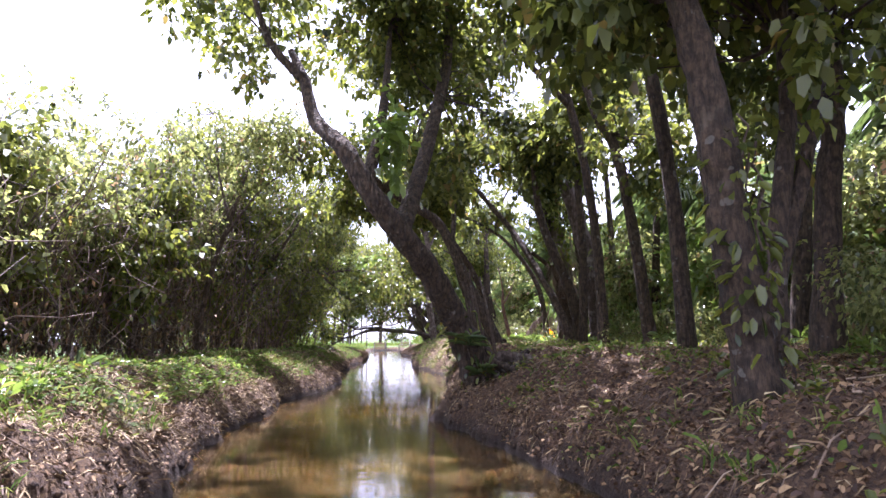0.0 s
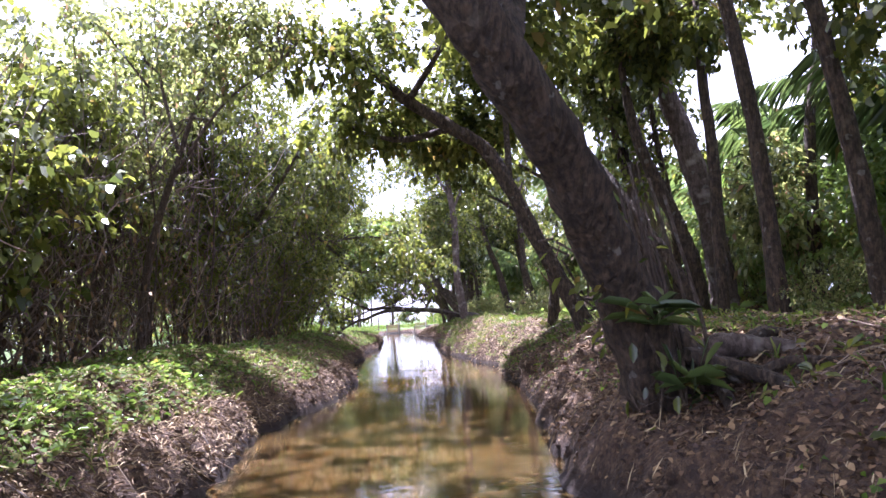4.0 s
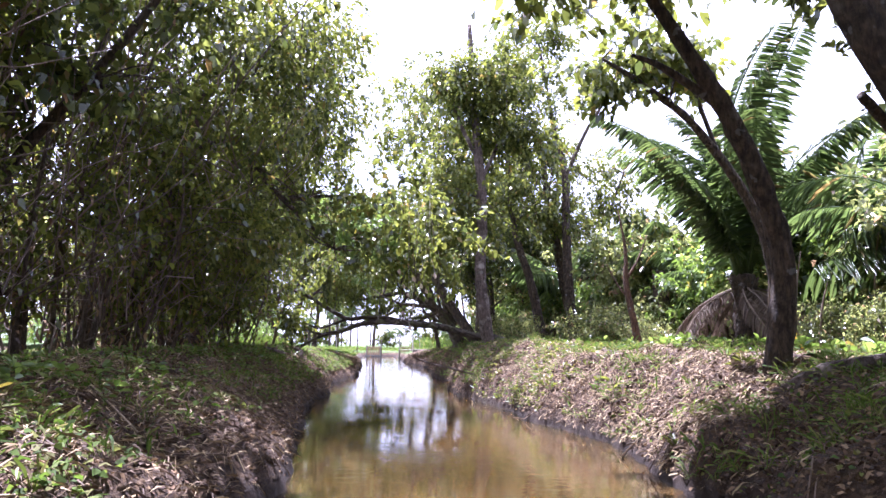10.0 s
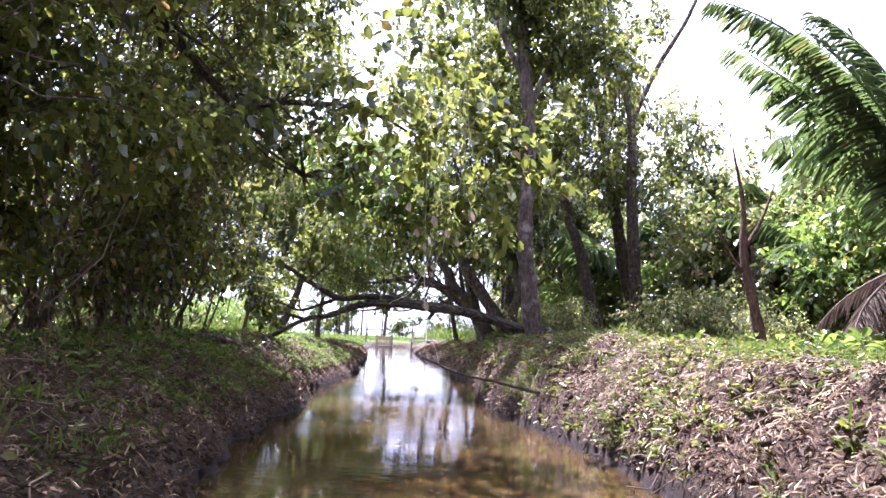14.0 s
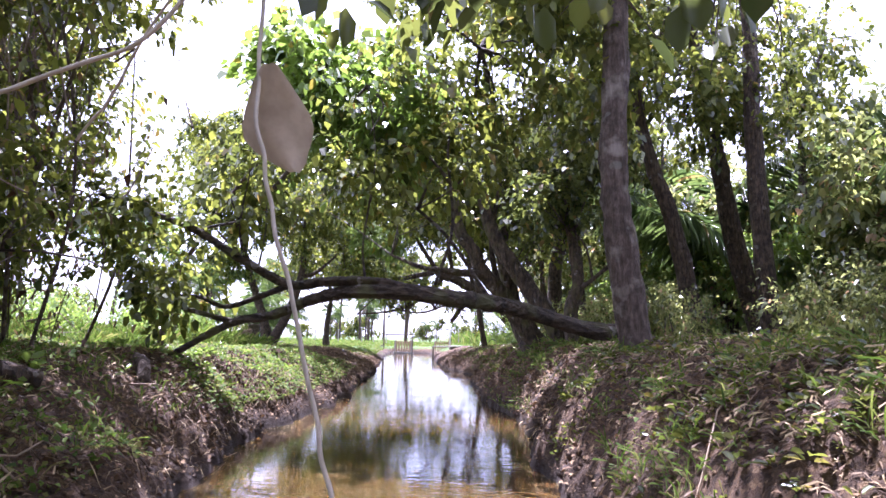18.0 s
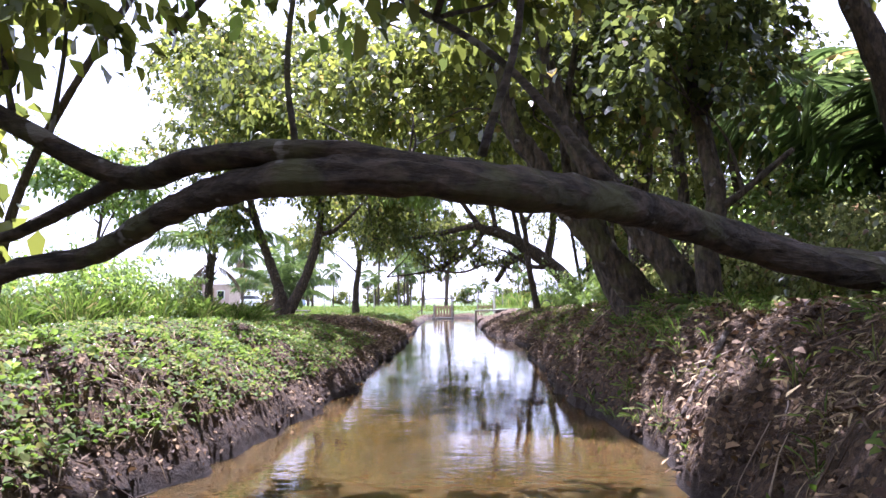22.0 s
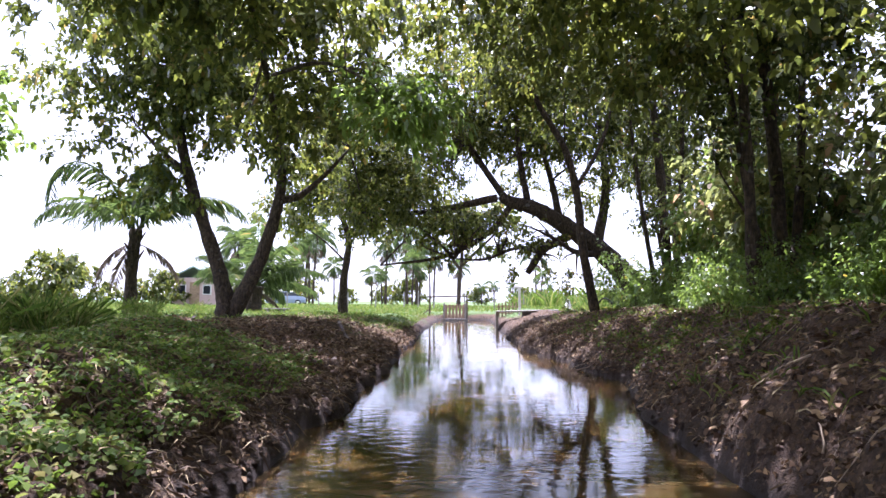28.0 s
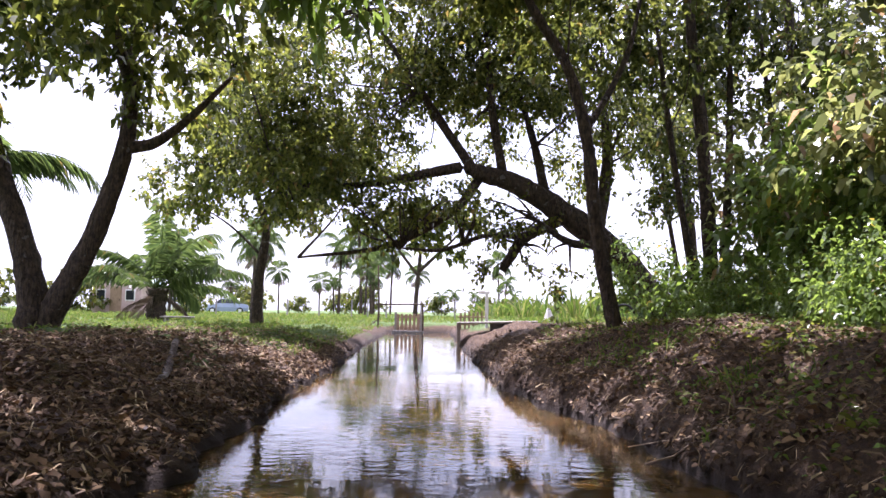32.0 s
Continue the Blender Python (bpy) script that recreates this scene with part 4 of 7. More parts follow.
tree("bank_tree", PALE, "tree", (1.82, 26.6, 1.0),
     [(1.86, 26.6, 0.85), (1.78, 26.6, 1.2), (1.66, 26.6, 2.1), (1.60, 26.6, 2.8), (1.62, 26.6, 4.4), (1.45, 26.6, 6.1), (1.3, 26.7, 8.5)], [0.165, 0.13, 0.118, 0.11, 0.10, 0.08, 0.045],
     [([(1.6, 26.6, 4.8), (2.1, 26.9, 6.0), (2.3, 27, 7.4)], [0.05, 0.04, 0.02]), ([(1.55, 26.6, 5.2), (1.0, 26.4, 6.2), (0.6, 26.3, 7.2)], [0.05, 0.035, 0.02])],
     crown((1.5, 26.8, 6.8), (1.8, 1.6, 1.8), 12) + crown((1.3, 26.9, 4.5), (1.3, 1.0, 1.1), 9), 17000, 0.10, LEAF, BARK_PALE, 3, twigs=24, roots=0.45, sides=14)
tree("forest_tree", "forked grey tree with a thin airy crown", "tree", (4.5, 29.7, 1.1), [(4.59, 29.7, 1.0), (4.45, 29.7, 2.6), (4.37, 29.7, 4.2), (4.34, 29.7, 5.79), (4.07, 29.7, 6.98), (3.83, 29.7, 8.34), (3.59, 29.7, 9.74)], [0.13, 0.12, 0.11, 0.09, 0.06, 0.045, 0.03],
     [([(4.35, 29.7, 5.7), (4.89, 29.7, 6.93), (5.56, 29.7, 8.11), (6.04, 29.7, 9.31), (6.25, 29.7, 10.07)], [0.06, 0.055, 0.045, 0.03, 0.02])],
     crown((3.2, 29.7, 8.6), (1.6, 1.2, 1.6), 8) + crown((4.3, 30, 4.6), (1.3, 1, 1.2), 5), 9000, 0.10, LEAF, BARK, 16, twigs=26)
for i, (line, r, cc, cr, n, lf) in enumerate([
        ([(6.15, 31.9, 1.1), (6.27, 31.9, 3.86), (6.33, 31.9, 5.21), (6.79, 31.9, 6.48)], 0.07, (6.3, 31.9, 5.4), (1.3, 1.2, 1.6), 5000, LEAF),
        ([(3.6, 41.0, 1.0), (3.5, 41.0, 4.18), (3.3, 41.0, 7.8)], 0.07, (3.2, 40.8, 6.0), (2.0, 1.8, 2.4), 7000, LEAF),
        ([(3.98, 30.5, 1.0), (3.57, 30.5, 2.9), (3.26, 30.5, 3.81), (3.03, 30.5, 4.87), (2.9, 30.5, 6.5)], 0.13, (3.0, 30.7, 5.8), (1.7, 1.4, 1.5), 8000, LEAF),
        ([(5.16, 31.0, 1.0), (4.65, 31.0, 2.91), (4.44, 31.0, 4.16), (4.24, 31.0, 4.97), (4.0, 31.0, 6.8)], 0.14, (4.4, 31.2, 6.4), (1.6, 1.4, 1.4), 5500, LEAF),
        ([(3.07, 36.6, 0.95), (3.05, 36.6, 2.67), (3.23, 36.6, 3.81), (3.45, 36.6, 5.54), (3.44, 36.6, 7.31)], 0.17, (3.2, 36.4, 5.8), (2.0, 1.8, 2.2), 7000, LEAF),
        ([(5.0, 38.5, 1.0), (4.8, 38.5, 3.0), (4.6, 38.5, 5.5)], 0.12, (4.7, 38.5, 5.0), (1.8, 1.8, 2.2), 5000, LEAF)]):
    k = len(line)
    tree("forest_tree", "dark forest tree with dense drooping foliage", "tree", line[0], line, list(np.linspace(r * 1.15, r * 0.5, k)), [], crown(cc, cr, 9), int(n * 0.6), 0.115, lf, BARK, 60 + i, twigs=24, group="trees of the wooded bank", roots=0.25)

tree("forest_tree", "tall thin tree with an airy crown above the canal", "tree", (3.2, 34.4, 1.1), [(3.2, 34.4, 0.9), (3.0, 34.4, 3.5), (2.2, 34.4, 6.2), (1.0, 34.4, 8.2), (0.6, 34.4, 9.6)], [0.09, 0.08, 0.065, 0.05, 0.02],
     [([(2.2, 34.4, 6.2), (2.6, 34.5, 7.6), (2.7, 34.5, 9.0)], [0.04, 0.03, 0.015]), ([(1.6, 34.4, 7.2), (0.4, 34.4, 7.8), (-0.6, 34.4, 8.3)], [0.035, 0.025, 0.012])],
     crown((0.6, 34.4, 8.6), (1.9, 1.3, 1.4), 12) + crown((2.6, 34.4, 8.6), (1.2, 1.0, 1.2), 6), 7000, 0.12, LEAF, BARK, 66, twigs=40, group="trees of the wooded bank")

# the trunk that grows level across the canal
tree("overhanging_tree", "thick mossy trunk growing level across the canal", "tree", (2.75, 28.4, 0.95),
     [(2.95, 28.5, 0.8), (2.4, 28.3, 1.27), (1.73, 28.1, 1.36), (1.26, 28.0, 1.48), (0.69, 27.6, 1.585), (0.28, 27.3, 1.60), (-0.13, 27.2, 1.64), (-0.52, 27.2, 1.64), (-0.85, 27.3, 1.61), (-1.11, 27.42, 1.54), (-1.48, 27.6, 1.40), (-1.83, 27.6, 1.33), (-2.4, 27.7, 1.02)],
     [0.13, 0.10, 0.088, 0.084, 0.08, 0.078, 0.076, 0.068, 0.06, 0.055, 0.047, 0.04, 0.03],
     [([(0.32, 27.3, 1.60), (-0.12, 27.2, 1.665), (-0.52, 27.22, 1.73), (-0.95, 27.3, 1.72), (-1.29, 27.5, 1.70), (-1.73, 27.5, 1.91), (-2.18, 27.5, 2.18), (-2.57, 27.5, 2.33), (-3.1, 27.4, 2.5)], [0.03, 0.05, 0.048, 0.045, 0.045, 0.042, 0.036, 0.03, 0.02]),
      ([(-1.29, 27.5, 1.70), (-1.6, 27.6, 1.58), (-1.95, 27.7, 1.48), (-2.3, 27.8, 1.58), (-2.9, 27.9, 1.52)], [0.035, 0.03, 0.026, 0.02, 0.012]),
      ([(-1.83, 27.6, 1.33), (-2.2, 27.6, 1.42), (-2.7, 27.5, 1.55)], [0.03, 0.022, 0.012]),
      ([(-0.55, 27.2, 1.75), (-0.58, 27.2, 2.1), (-0.5, 27.2, 2.9), (-0.6, 27.2, 3.6)], [0.012, 0.010, 0.008, 0.005]),
      ([(-1.75, 27.5, 1.93), (-1.8, 27.5, 2.3), (-1.72, 27.5, 2.9)], [0.014, 0.01, 0.006]),
      ([(-1.6, 27.5, 1.85), (-1.55, 27.5, 2.3), (-1.6, 27.5, 2.7)], [0.012, 0.009, 0.006]),
      ([(0.1, 27.25, 1.72), (0.25, 27.3, 2.3), (0.2, 27.4, 3.2), (0.5, 27.6, 4.2)], [0.018, 0.015, 0.012, 0.007]),
      ([(0.6, 27.55, 1.68), (0.2, 27.9, 2.3), (-0.4, 28.4, 2.9), (-0.9, 28.8, 3.6)], [0.02, 0.017, 0.014, 0.01])],
     crown((0.6, 28.4, 3.9), (1.4, 1.1, 0.9), 7) + [(-2.6, 27.6, 1.9, 0.5, 0.5, 0.3), (-0.55, 27.25, 3.0, 0.3, 0.25, 0.45), (-1.7, 27.5, 2.65, 0.3, 0.3, 0.35), (0.3, 27.5, 3.3, 0.3, 0.3, 0.4), (-2.9, 27.5, 2.45, 0.4, 0.4, 0.3)], 7200, 0.10, LEAF, BARK_LEVEL, 4, twigs=34, sides=16,
     # first spray paler to look sunlit, second added high up to shade the bank
     sprays=[(crown((-0.8, 28.2, 3.6), (1.2, 0.8, 0.75), 9), 4600, 0.11, LEAF_LIGHT, 0.5), (crown((1.5, 29.3, 5.6), (1.3, 1.5, 0.6), 12), 5200, 0.10, LEAF, 0.5)])
# leaf colour is the lighter one, carrying the sunlight on this foliage
tree("young_tree", "bright green young foliage above the canal, coloured paler for sunlight", "tree", (-3.3, 29.6, 0.8),
     [(-3.3, 29.6, 0.7), (-3.0, 29.5, 2.0), (-2.2, 29.3, 3.2), (-1.3, 29.1, 4.2)], [0.04, 0.03, 0.022, 0.012], [([(-1.9, 29.3, 3.0), (-1.4, 29.6, 3.8), (-0.9, 29.8, 4.4)], [0.03, 0.02, 0.01])],
     crown((-1.0, 29.1, 4.25), (1.1, 0.8, 0.75), 7), 4200, 0.15, LEAF_LIGHT, STEM, 17, twigs=20)

# -- the great double trunk --
tree("great_tree", "huge old tree with two mottled trunks leaning over the water", "tree", (1.85, 31.8, 0.9),
     [(2.1, 31.7, 0.75), (1.94, 31.7, 1.05), (1.58, 31.7, 1.5), (1.2, 31.7, 2.01), (0.93, 31.7, 2.3), (0.80, 31.7, 2.6), (0.56, 31.7, 2.95), (0.45, 31.8, 3.6), (0.3, 32, 4.6)], [0.19, 0.155, 0.135, 0.12, 0.11, 0.10, 0.085, 0.065, 0.04],
     [([(0.95, 31.7, 2.25), (0.53, 31.55, 2.25), (0.26, 31.5, 2.28), (-0.02, 31.5, 2.31), (-0.5, 31.6, 2.5)], [0.07, 0.055, 0.045, 0.035, 0.02]),
      ([(1.85, 31.8, 1.0), (1.68, 32.15, 1.3), (1.55, 32.3, 1.7), (1.41, 32.3, 2.3), (1.31, 32.3, 2.8), (1.37, 32.3, 3.4), (1.3, 32.3, 4.8)], [0.17, 0.14, 0.125, 0.115, 0.095, 0.075, 0.04]),
      ([(2.35, 31.25, 0.95), (1.98, 31.3, 1.5), (1.58, 31.4, 2.1), (1.18, 31.5, 2.7), (0.95, 31.6, 3.3), (0.8, 31.7, 4.3)], [0.15, 0.13, 0.12, 0.11, 0.09, 0.04]),
      ([(0.45, 31.8, 3.6), (-0.1, 34, 4.9), (-1.0, 36.6, 5.4), (-2.2, 39.4, 5.8)], [0.06, 0.055, 0.045, 0.02]),
      ([(1.31, 32.3, 3.5), (1.3, 35, 4.8), (1.2, 38.5, 5.5), (0.8, 42.5, 6.1)], [0.07, 0.065, 0.05, 0.02]),
      ([(1.2, 31.7, 2.05), (1.1, 31.8, 2.6), (1.12, 31.8, 3.2), (1.3, 31.8, 4.2)], [0.05, 0.045, 0.04, 0.02])],
     crown((0.6, 32.4, 3.9), (2.2, 1.4, 0.9), 12) + crown((1.8, 32.8, 3.2), (1.2, 1.2, 0.9), 6) + crown((-0.3, 32.0, 3.3), (0.9, 0.8, 0.5), 4) + crown((0.2, 35.0, 4.5), (2.6, 2.4, 0.9), 16) + crown((2.4, 36.5, 4.3), (1.6, 2.4, 1.3), 10) + crown((1.6, 40.0, 5.2), (2.4, 2.4, 1.0), 14) + crown((-2.3, 38.4, 5.7), (2.3, 2.6, 0.7), 18) + crown((0.0, 38.5, 5.4), (2.2, 2.4, 0.8), 14) + crown((0.6, 43.0, 6.0), (2.4, 2.2, 0.9), 14) + crown((-3.6, 38.4, 5.6), (1.7, 2.3, 0.6), 14) + crown((-1.2, 33.6, 3.9), (1.6, 1.1, 0.65), 10), 62000, 0.105, LEAF, BARK_MOSS, 18, twigs=90, roots=0.12, sides=16)
tree("forest_tree", "dark trunk with a mossy side branch beside the great tree", "tree", (2.2, 31.0, 0.95),
     [(2.25, 31.0, 0.85), (2.2, 31.0, 1.7), (2.3, 31.0, 2.1), (2.2, 31.2, 3.2), (2.1, 31.3, 4.5)], [0.11, 0.09, 0.085, 0.06, 0.03],
     [([(2.25, 31.0, 1.95), (2.5, 30.9, 2.15), (2.9, 30.8, 2.5)], [0.045, 0.035, 0.025])], crown((2.1, 31.4, 3.8), (1.1, 1.1, 1.0), 7), 6000, 0.10, LEAF_DARK, BARK_MOSS, 19, twigs=20)

# -- the last stretch --
tree("bank_tree", "slim leaning trunk at the bank beside the bridge", "tree", (2.45, 46.2, 0.9),
     [(2.50, 46.2, 0.75), (2.38, 46.1, 1.0), (2.13, 46.0, 2.25), (2.02, 46.0, 3.38), (1.76, 46.0, 4.37), (1.23, 46.0, 5.3), (0.8, 46, 6.4)], [0.13, 0.098, 0.086, 0.075, 0.065, 0.055, 0.03],
     [([(2.0, 46, 3.5), (2.6, 46.2, 4.6), (2.9, 46.3, 5.8)], [0.05, 0.04, 0.02])], crown((1.5, 46.2, 6.2), (2.2, 1.7, 1.1), 10), 11000, 0.11, LEAF, BARK, 20, twigs=24)
tree("spreading_tree", "dark old tree with contorted limbs reaching over the water", "tree", (4.6, 51.0, 0.85),
     [(4.9, 51.2, 0.7), (4.4, 51.0, 1.44), (3.71, 51.0, 2.32), (2.57, 51.0, 3.2), (1.6, 51.0, 3.75), (1.0, 51.0, 3.92), (0.54, 51.0, 4.05), (-0.64, 51.0, 3.8), (-2.0, 51.0, 3.6), (-3.2, 51, 3.7)],
     [0.42, 0.34, 0.27, 0.24, 0.2, 0.17, 0.12, 0.09, 0.06, 0.03],
     [([(2.71, 51.0, 3.07), (1.9, 50.8, 2.65), (1.6, 50.7, 2.3), (1.37, 50.7, 1.93)], [0.13, 0.12, 0.11, 0.08]),
      ([(0.98, 51.0, 3.9), (0.37, 51.0, 3.12), (-0.95, 51.0, 2.41), (-2.71, 51.0, 2.15)], [0.1, 0.08, 0.06, 0.02]),
      ([(0.8, 51.0, 4.0), (-0.03, 51.0, 5.21), (-0.6, 51.0, 6.12), (-1.48, 51.0, 7.35)], [0.1, 0.08, 0.06, 0.03]),
      ([(1.42, 51.0, 3.85), (1.16, 51.0, 5.33), (1.05, 51.0, 6.84)], [0.1, 0.08, 0.04]),
      ([(2.3, 51.0, 3.4), (2.1, 51.3, 4.6), (1.7, 51.4, 6.0)], [0.12, 0.09, 0.05]),
      ([(1.8, 51, 2.65), (1.0, 50.6, 2.6), (0.2, 50.4, 2.3), (-0.6, 50.2, 2.3)], [0.07, 0.05, 0.04, 0.02]),
      ([(3.5, 51, 2.5), (2.7, 50.6, 2.5), (2.0, 50.4, 2.9)], [0.1, 0.07, 0.04]),
      ([(3.3, 51, 2.7), (3.6, 51.2, 4.2), (3.5, 51.3, 6.0)], [0.17, 0.12, 0.06])],
     crown((-2.0, 51, 5.2), (3.2, 1.8, 2.4), 22) + crown((1.2, 51.2, 6.8), (3.2, 2.0, 2.4), 22) + crown((-1.2, 50.6, 2.9), (1.9, 0.9, 0.6), 6) + crown((3.6, 51, 5.2), (1.6, 1.5, 1.6), 8) + crown((1.9, 50.2, 1.9), (0.9, 0.6, 0.4), 3) + crown((-2.4, 50.8, 3.4), (2.2, 1.0, 0.8), 9) + crown((0.4, 50.4, 3.0), (1.6, 0.8, 0.6), 7), 64000, 0.10, LEAF, BARK, 21, twigs=170, sides=14, twig_r=0.022)
for i, (x, y, h) in enumerate([(4.2, 41.5, 6.5), (5.4, 44.0, 7.0), (4.3, 47.6, 7.5), (6.4, 48.5, 7.2), (5.0, 36.0, 6.2), (7.2, 41.0, 6.8), (6.3, 53.5, 6.4)]):
    z0 = gz(x, y)
    tree("forest_tree", "leafy tree with several thin grey stems", "tree", (x, y, z0), [(x, y, z0 - 0.1), (x - 0.1, y, z0 + h * 0.35), (x - 0.3, y, z0 + h * 0.7), (x - 0.4, y, z0 + h)], [0.12, 0.1, 0.07, 0.03],
         [([(x + 0.1, y, z0), (x + 0.4, y + 0.2, z0 + h * 0.4), (x + 0.5, y + 0.3, z0 + h * 0.85)], [0.08, 0.06, 0.02]), ([(x - 0.2, y, z0), (x - 0.7, y - 0.2, z0 + h * 0.4), (x - 1.0, y - 0.2, z0 + h * 0.8)], [0.07, 0.05, 0.02])],
         crown((x - 0.3, y, z0 + h * 0.70), (1.9, 1.6, h * 0.34), 18), 10000, 0.11, LEAF_DARK, BARK, 80 + i, twigs=26, group="trees of the wooded bank")
tree("twin_tree", "forked dark-trunked tree standing on the grass", "tree", (-5.6, 47.0, 0.65),
     [(-5.6, 47.0, 0.45), (-5.66, 47.0, 1.1), (-5.85, 47.0, 1.9), (-6.4, 47.0, 3.4), (-6.8, 47.0, 4.85), (-6.9, 47.0, 6.2)], [0.30, 0.20, 0.155, 0.13, 0.105, 0.06],
     [([(-5.5, 47.0, 0.8), (-5.25, 47.0, 1.3), (-4.9, 47.0, 2.05), (-4.6, 47.0, 2.98), (-4.45, 47.0, 3.9), (-4.5, 47, 5.2)], [0.19, 0.165, 0.145, 0.125, 0.105, 0.05]),
      ([(-4.55, 47.0, 3.4), (-4.05, 47.0, 3.5), (-3.5, 47.0, 3.95), (-2.9, 47, 4.6)], [0.09, 0.07, 0.05, 0.02]),
      ([(-6.5, 47, 3.9), (-7.3, 47, 4.6), (-7.9, 47, 5.2)], [0.07, 0.05, 0.02]), ([(-4.5, 47, 4.4), (-4.2, 45.2, 5.3), (-4.0, 43.4, 6.0), (-3.6, 42, 6.2)], [0.09, 0.07, 0.05, 0.02]), ([(-4.0, 44.6, 5.5), (-2.8, 43.4, 5.3), (-1.9, 42.9, 4.8), (-1.4, 42.7, 4.1)], [0.045, 0.035, 0.025, 0.01])],
     crown((-6.4, 46.6, 6.4), (3.0, 2.2, 2.6), 30) + crown((-4.6, 42.0, 6.2), (2.8, 2.2, 0.9), 20) + crown((-4.1, 44.6, 4.7), (1.7, 1.0, 0.7), 10) + crown((-2.3, 45.0, 5.3), (1.6, 1.4, 0.9), 10) + crown((-3.4, 46, 5.7), (1.6, 1.4, 1.2), 9) + crown((-6.9, 46.7, 3.9), (1.2, 0.9, 0.8), 6), 35000, 0.155, LEAF, BARK, 5, twigs=60, sides=14, roots=0.4, width=0.5,
     # first spray paler to look sunlit; the two high ones added to shade the bank
     sprays=[(crown((-1.5, 42.8, 4.2), (1.0, 1.1, 0.55), 7), 2600, 0.15, LEAF_LIGHT, 0.4), (crown((-4.0, 41.0, 6.7), (2.6, 3.2, 0.6), 18), 9000, 0.15, LEAF, 0.5), (crown((-3.2, 44.4, 6.9), (1.9, 2.6, 0.5), 16), 6500, 0.15, LEAF, 0.5)])
tree("small_tree", "small slender tree on the grass by the bank", "tree", (-4.5, 55.0, 0.6),
     [(-4.5, 55.0, 0.45), (-4.48, 55.0, 1.8), (-4.35, 55.0, 3.3), (-4.9, 55.0, 4.6), (-5.5, 55.0, 5.4)], [0.17, 0.12, 0.1, 0.06, 0.03],
     [([(-4.35, 55.0, 3.2), (-3.9, 55, 4.2), (-3.6, 55, 5.2)], [0.06, 0.045, 0.02]), ([(-4.45, 55, 2.5), (-5.2, 55, 3.2), (-5.8, 55, 3.6)], [0.04, 0.03, 0.015])],
     crown((-4.6, 55, 5.2), (3.0, 1.8, 1.9), 22), 18000, 0.13, LEAF, BARK, 22, twigs=26)
tree("small_tree", "small leafy tree at the meadow's edge", "tree", (-9.3, 42.0, 0.7),
     [(-9.3, 42.0, 0.5), (-9.2, 42.0, 1.8), (-9.0, 42.0, 3.2), (-8.8, 42.0, 4.6)], [0.08, 0.06, 0.045, 0.015],
     [([(-9.1, 42, 2.6), (-8.6, 41.8, 3.4), (-8.1, 41.7, 4.0)], [0.03, 0.02, 0.01])], crown((-9.0, 42.0, 4.2), (1.3, 1.0, 1.0), 12), 5000, 0.13, LEAF_LIGHT, STEM, 34, twigs=26)
tree("far_tree", "broad leafy tree beyond the canal's end", "tree", (-1.2, 86.0, 0.55),
     [(-1.2, 86.0, 0.4), (-1.1, 86.0, 2.4), (-0.9, 86.0, 4.8), (-0.8, 86.0, 7.0)], [0.17, 0.14, 0.12, 0.08],
     [([(-1.0, 86, 3.6), (-2.4, 86, 5.4), (-3.4, 86, 6.6)], [0.14, 0.1, 0.05]), ([(-1.0, 86, 3.9), (0.8, 86, 5.6), (2.0, 86, 6.8)], [0.14, 0.1, 0.05])],
     crown((-0.8, 86.0, 7.2), (4.4, 2.4, 2.3), 18), 8000, 0.30, LEAF, BARK, 35, twigs=30)

# ---- palms ----
def frond_mesh(name, length, bend, leaflet, seed, mat, count=60, start=0.14, rise=1.0, width=0.05):
    """One frond that leaves its palm along +x, rising by rise (radians) and bending down along its length."""
    rng = np.random.default_rng(seed)
    s = np.linspace(0, 1, 14)
    ang = rise - bend * s ** 1.4
    step = length / 13
    x = np.concatenate([[0], np.cumsum(np.cos(ang[:-1]) * step)])
    z = np.concatenate([[0], np.cumsum(np.sin(ang[:-1]) * step)])
    line = np.stack([x, 0.04 * length * np.sin(s * 3 + seed), z], -1)
    v1, f1, z1 = tube([(line, 0.024 * (1 - 0.85 * s) * length / 2.5)], 5, 0.05, rng)
    t = np.repeat(np.linspace(start, 0.985, count), 2)
    side = np.tile([1.0, -1.0], count)
    pos = np.stack([np.interp(t, s, line[:, k]) for k in range(3)], -1)
    a = np.interp(t, s, ang)
    tan = np.stack([np.cos(a), 0 * a, np.sin(a)], -1)
    ln = leaflet * (0.45 + 0.75 * np.sin(np.pi * np.clip(0.12 + 0.8 * t, 0, 1))) * (0.85 + 0.3 * rng.random(len(t)))
    way = unit(tan * 0.8 + np.stack([0 * a, side * (0.8 + 0.3 * rng.random(len(t))), 0 * a], -1) + np.array([0, 0, -0.45]) + rng.normal(0, 0.16, (len(t), 3)))
    v2, f2, z2 = leaf_arrays(pos, way, ln, rng, width=width, fold=0.02, droop=0.42, fine=True)
    return mesh_from(name, np.concatenate([v1, v2]), np.concatenate([f1, f2 + len(v1)]), np.concatenate([z1, z2]), mat)


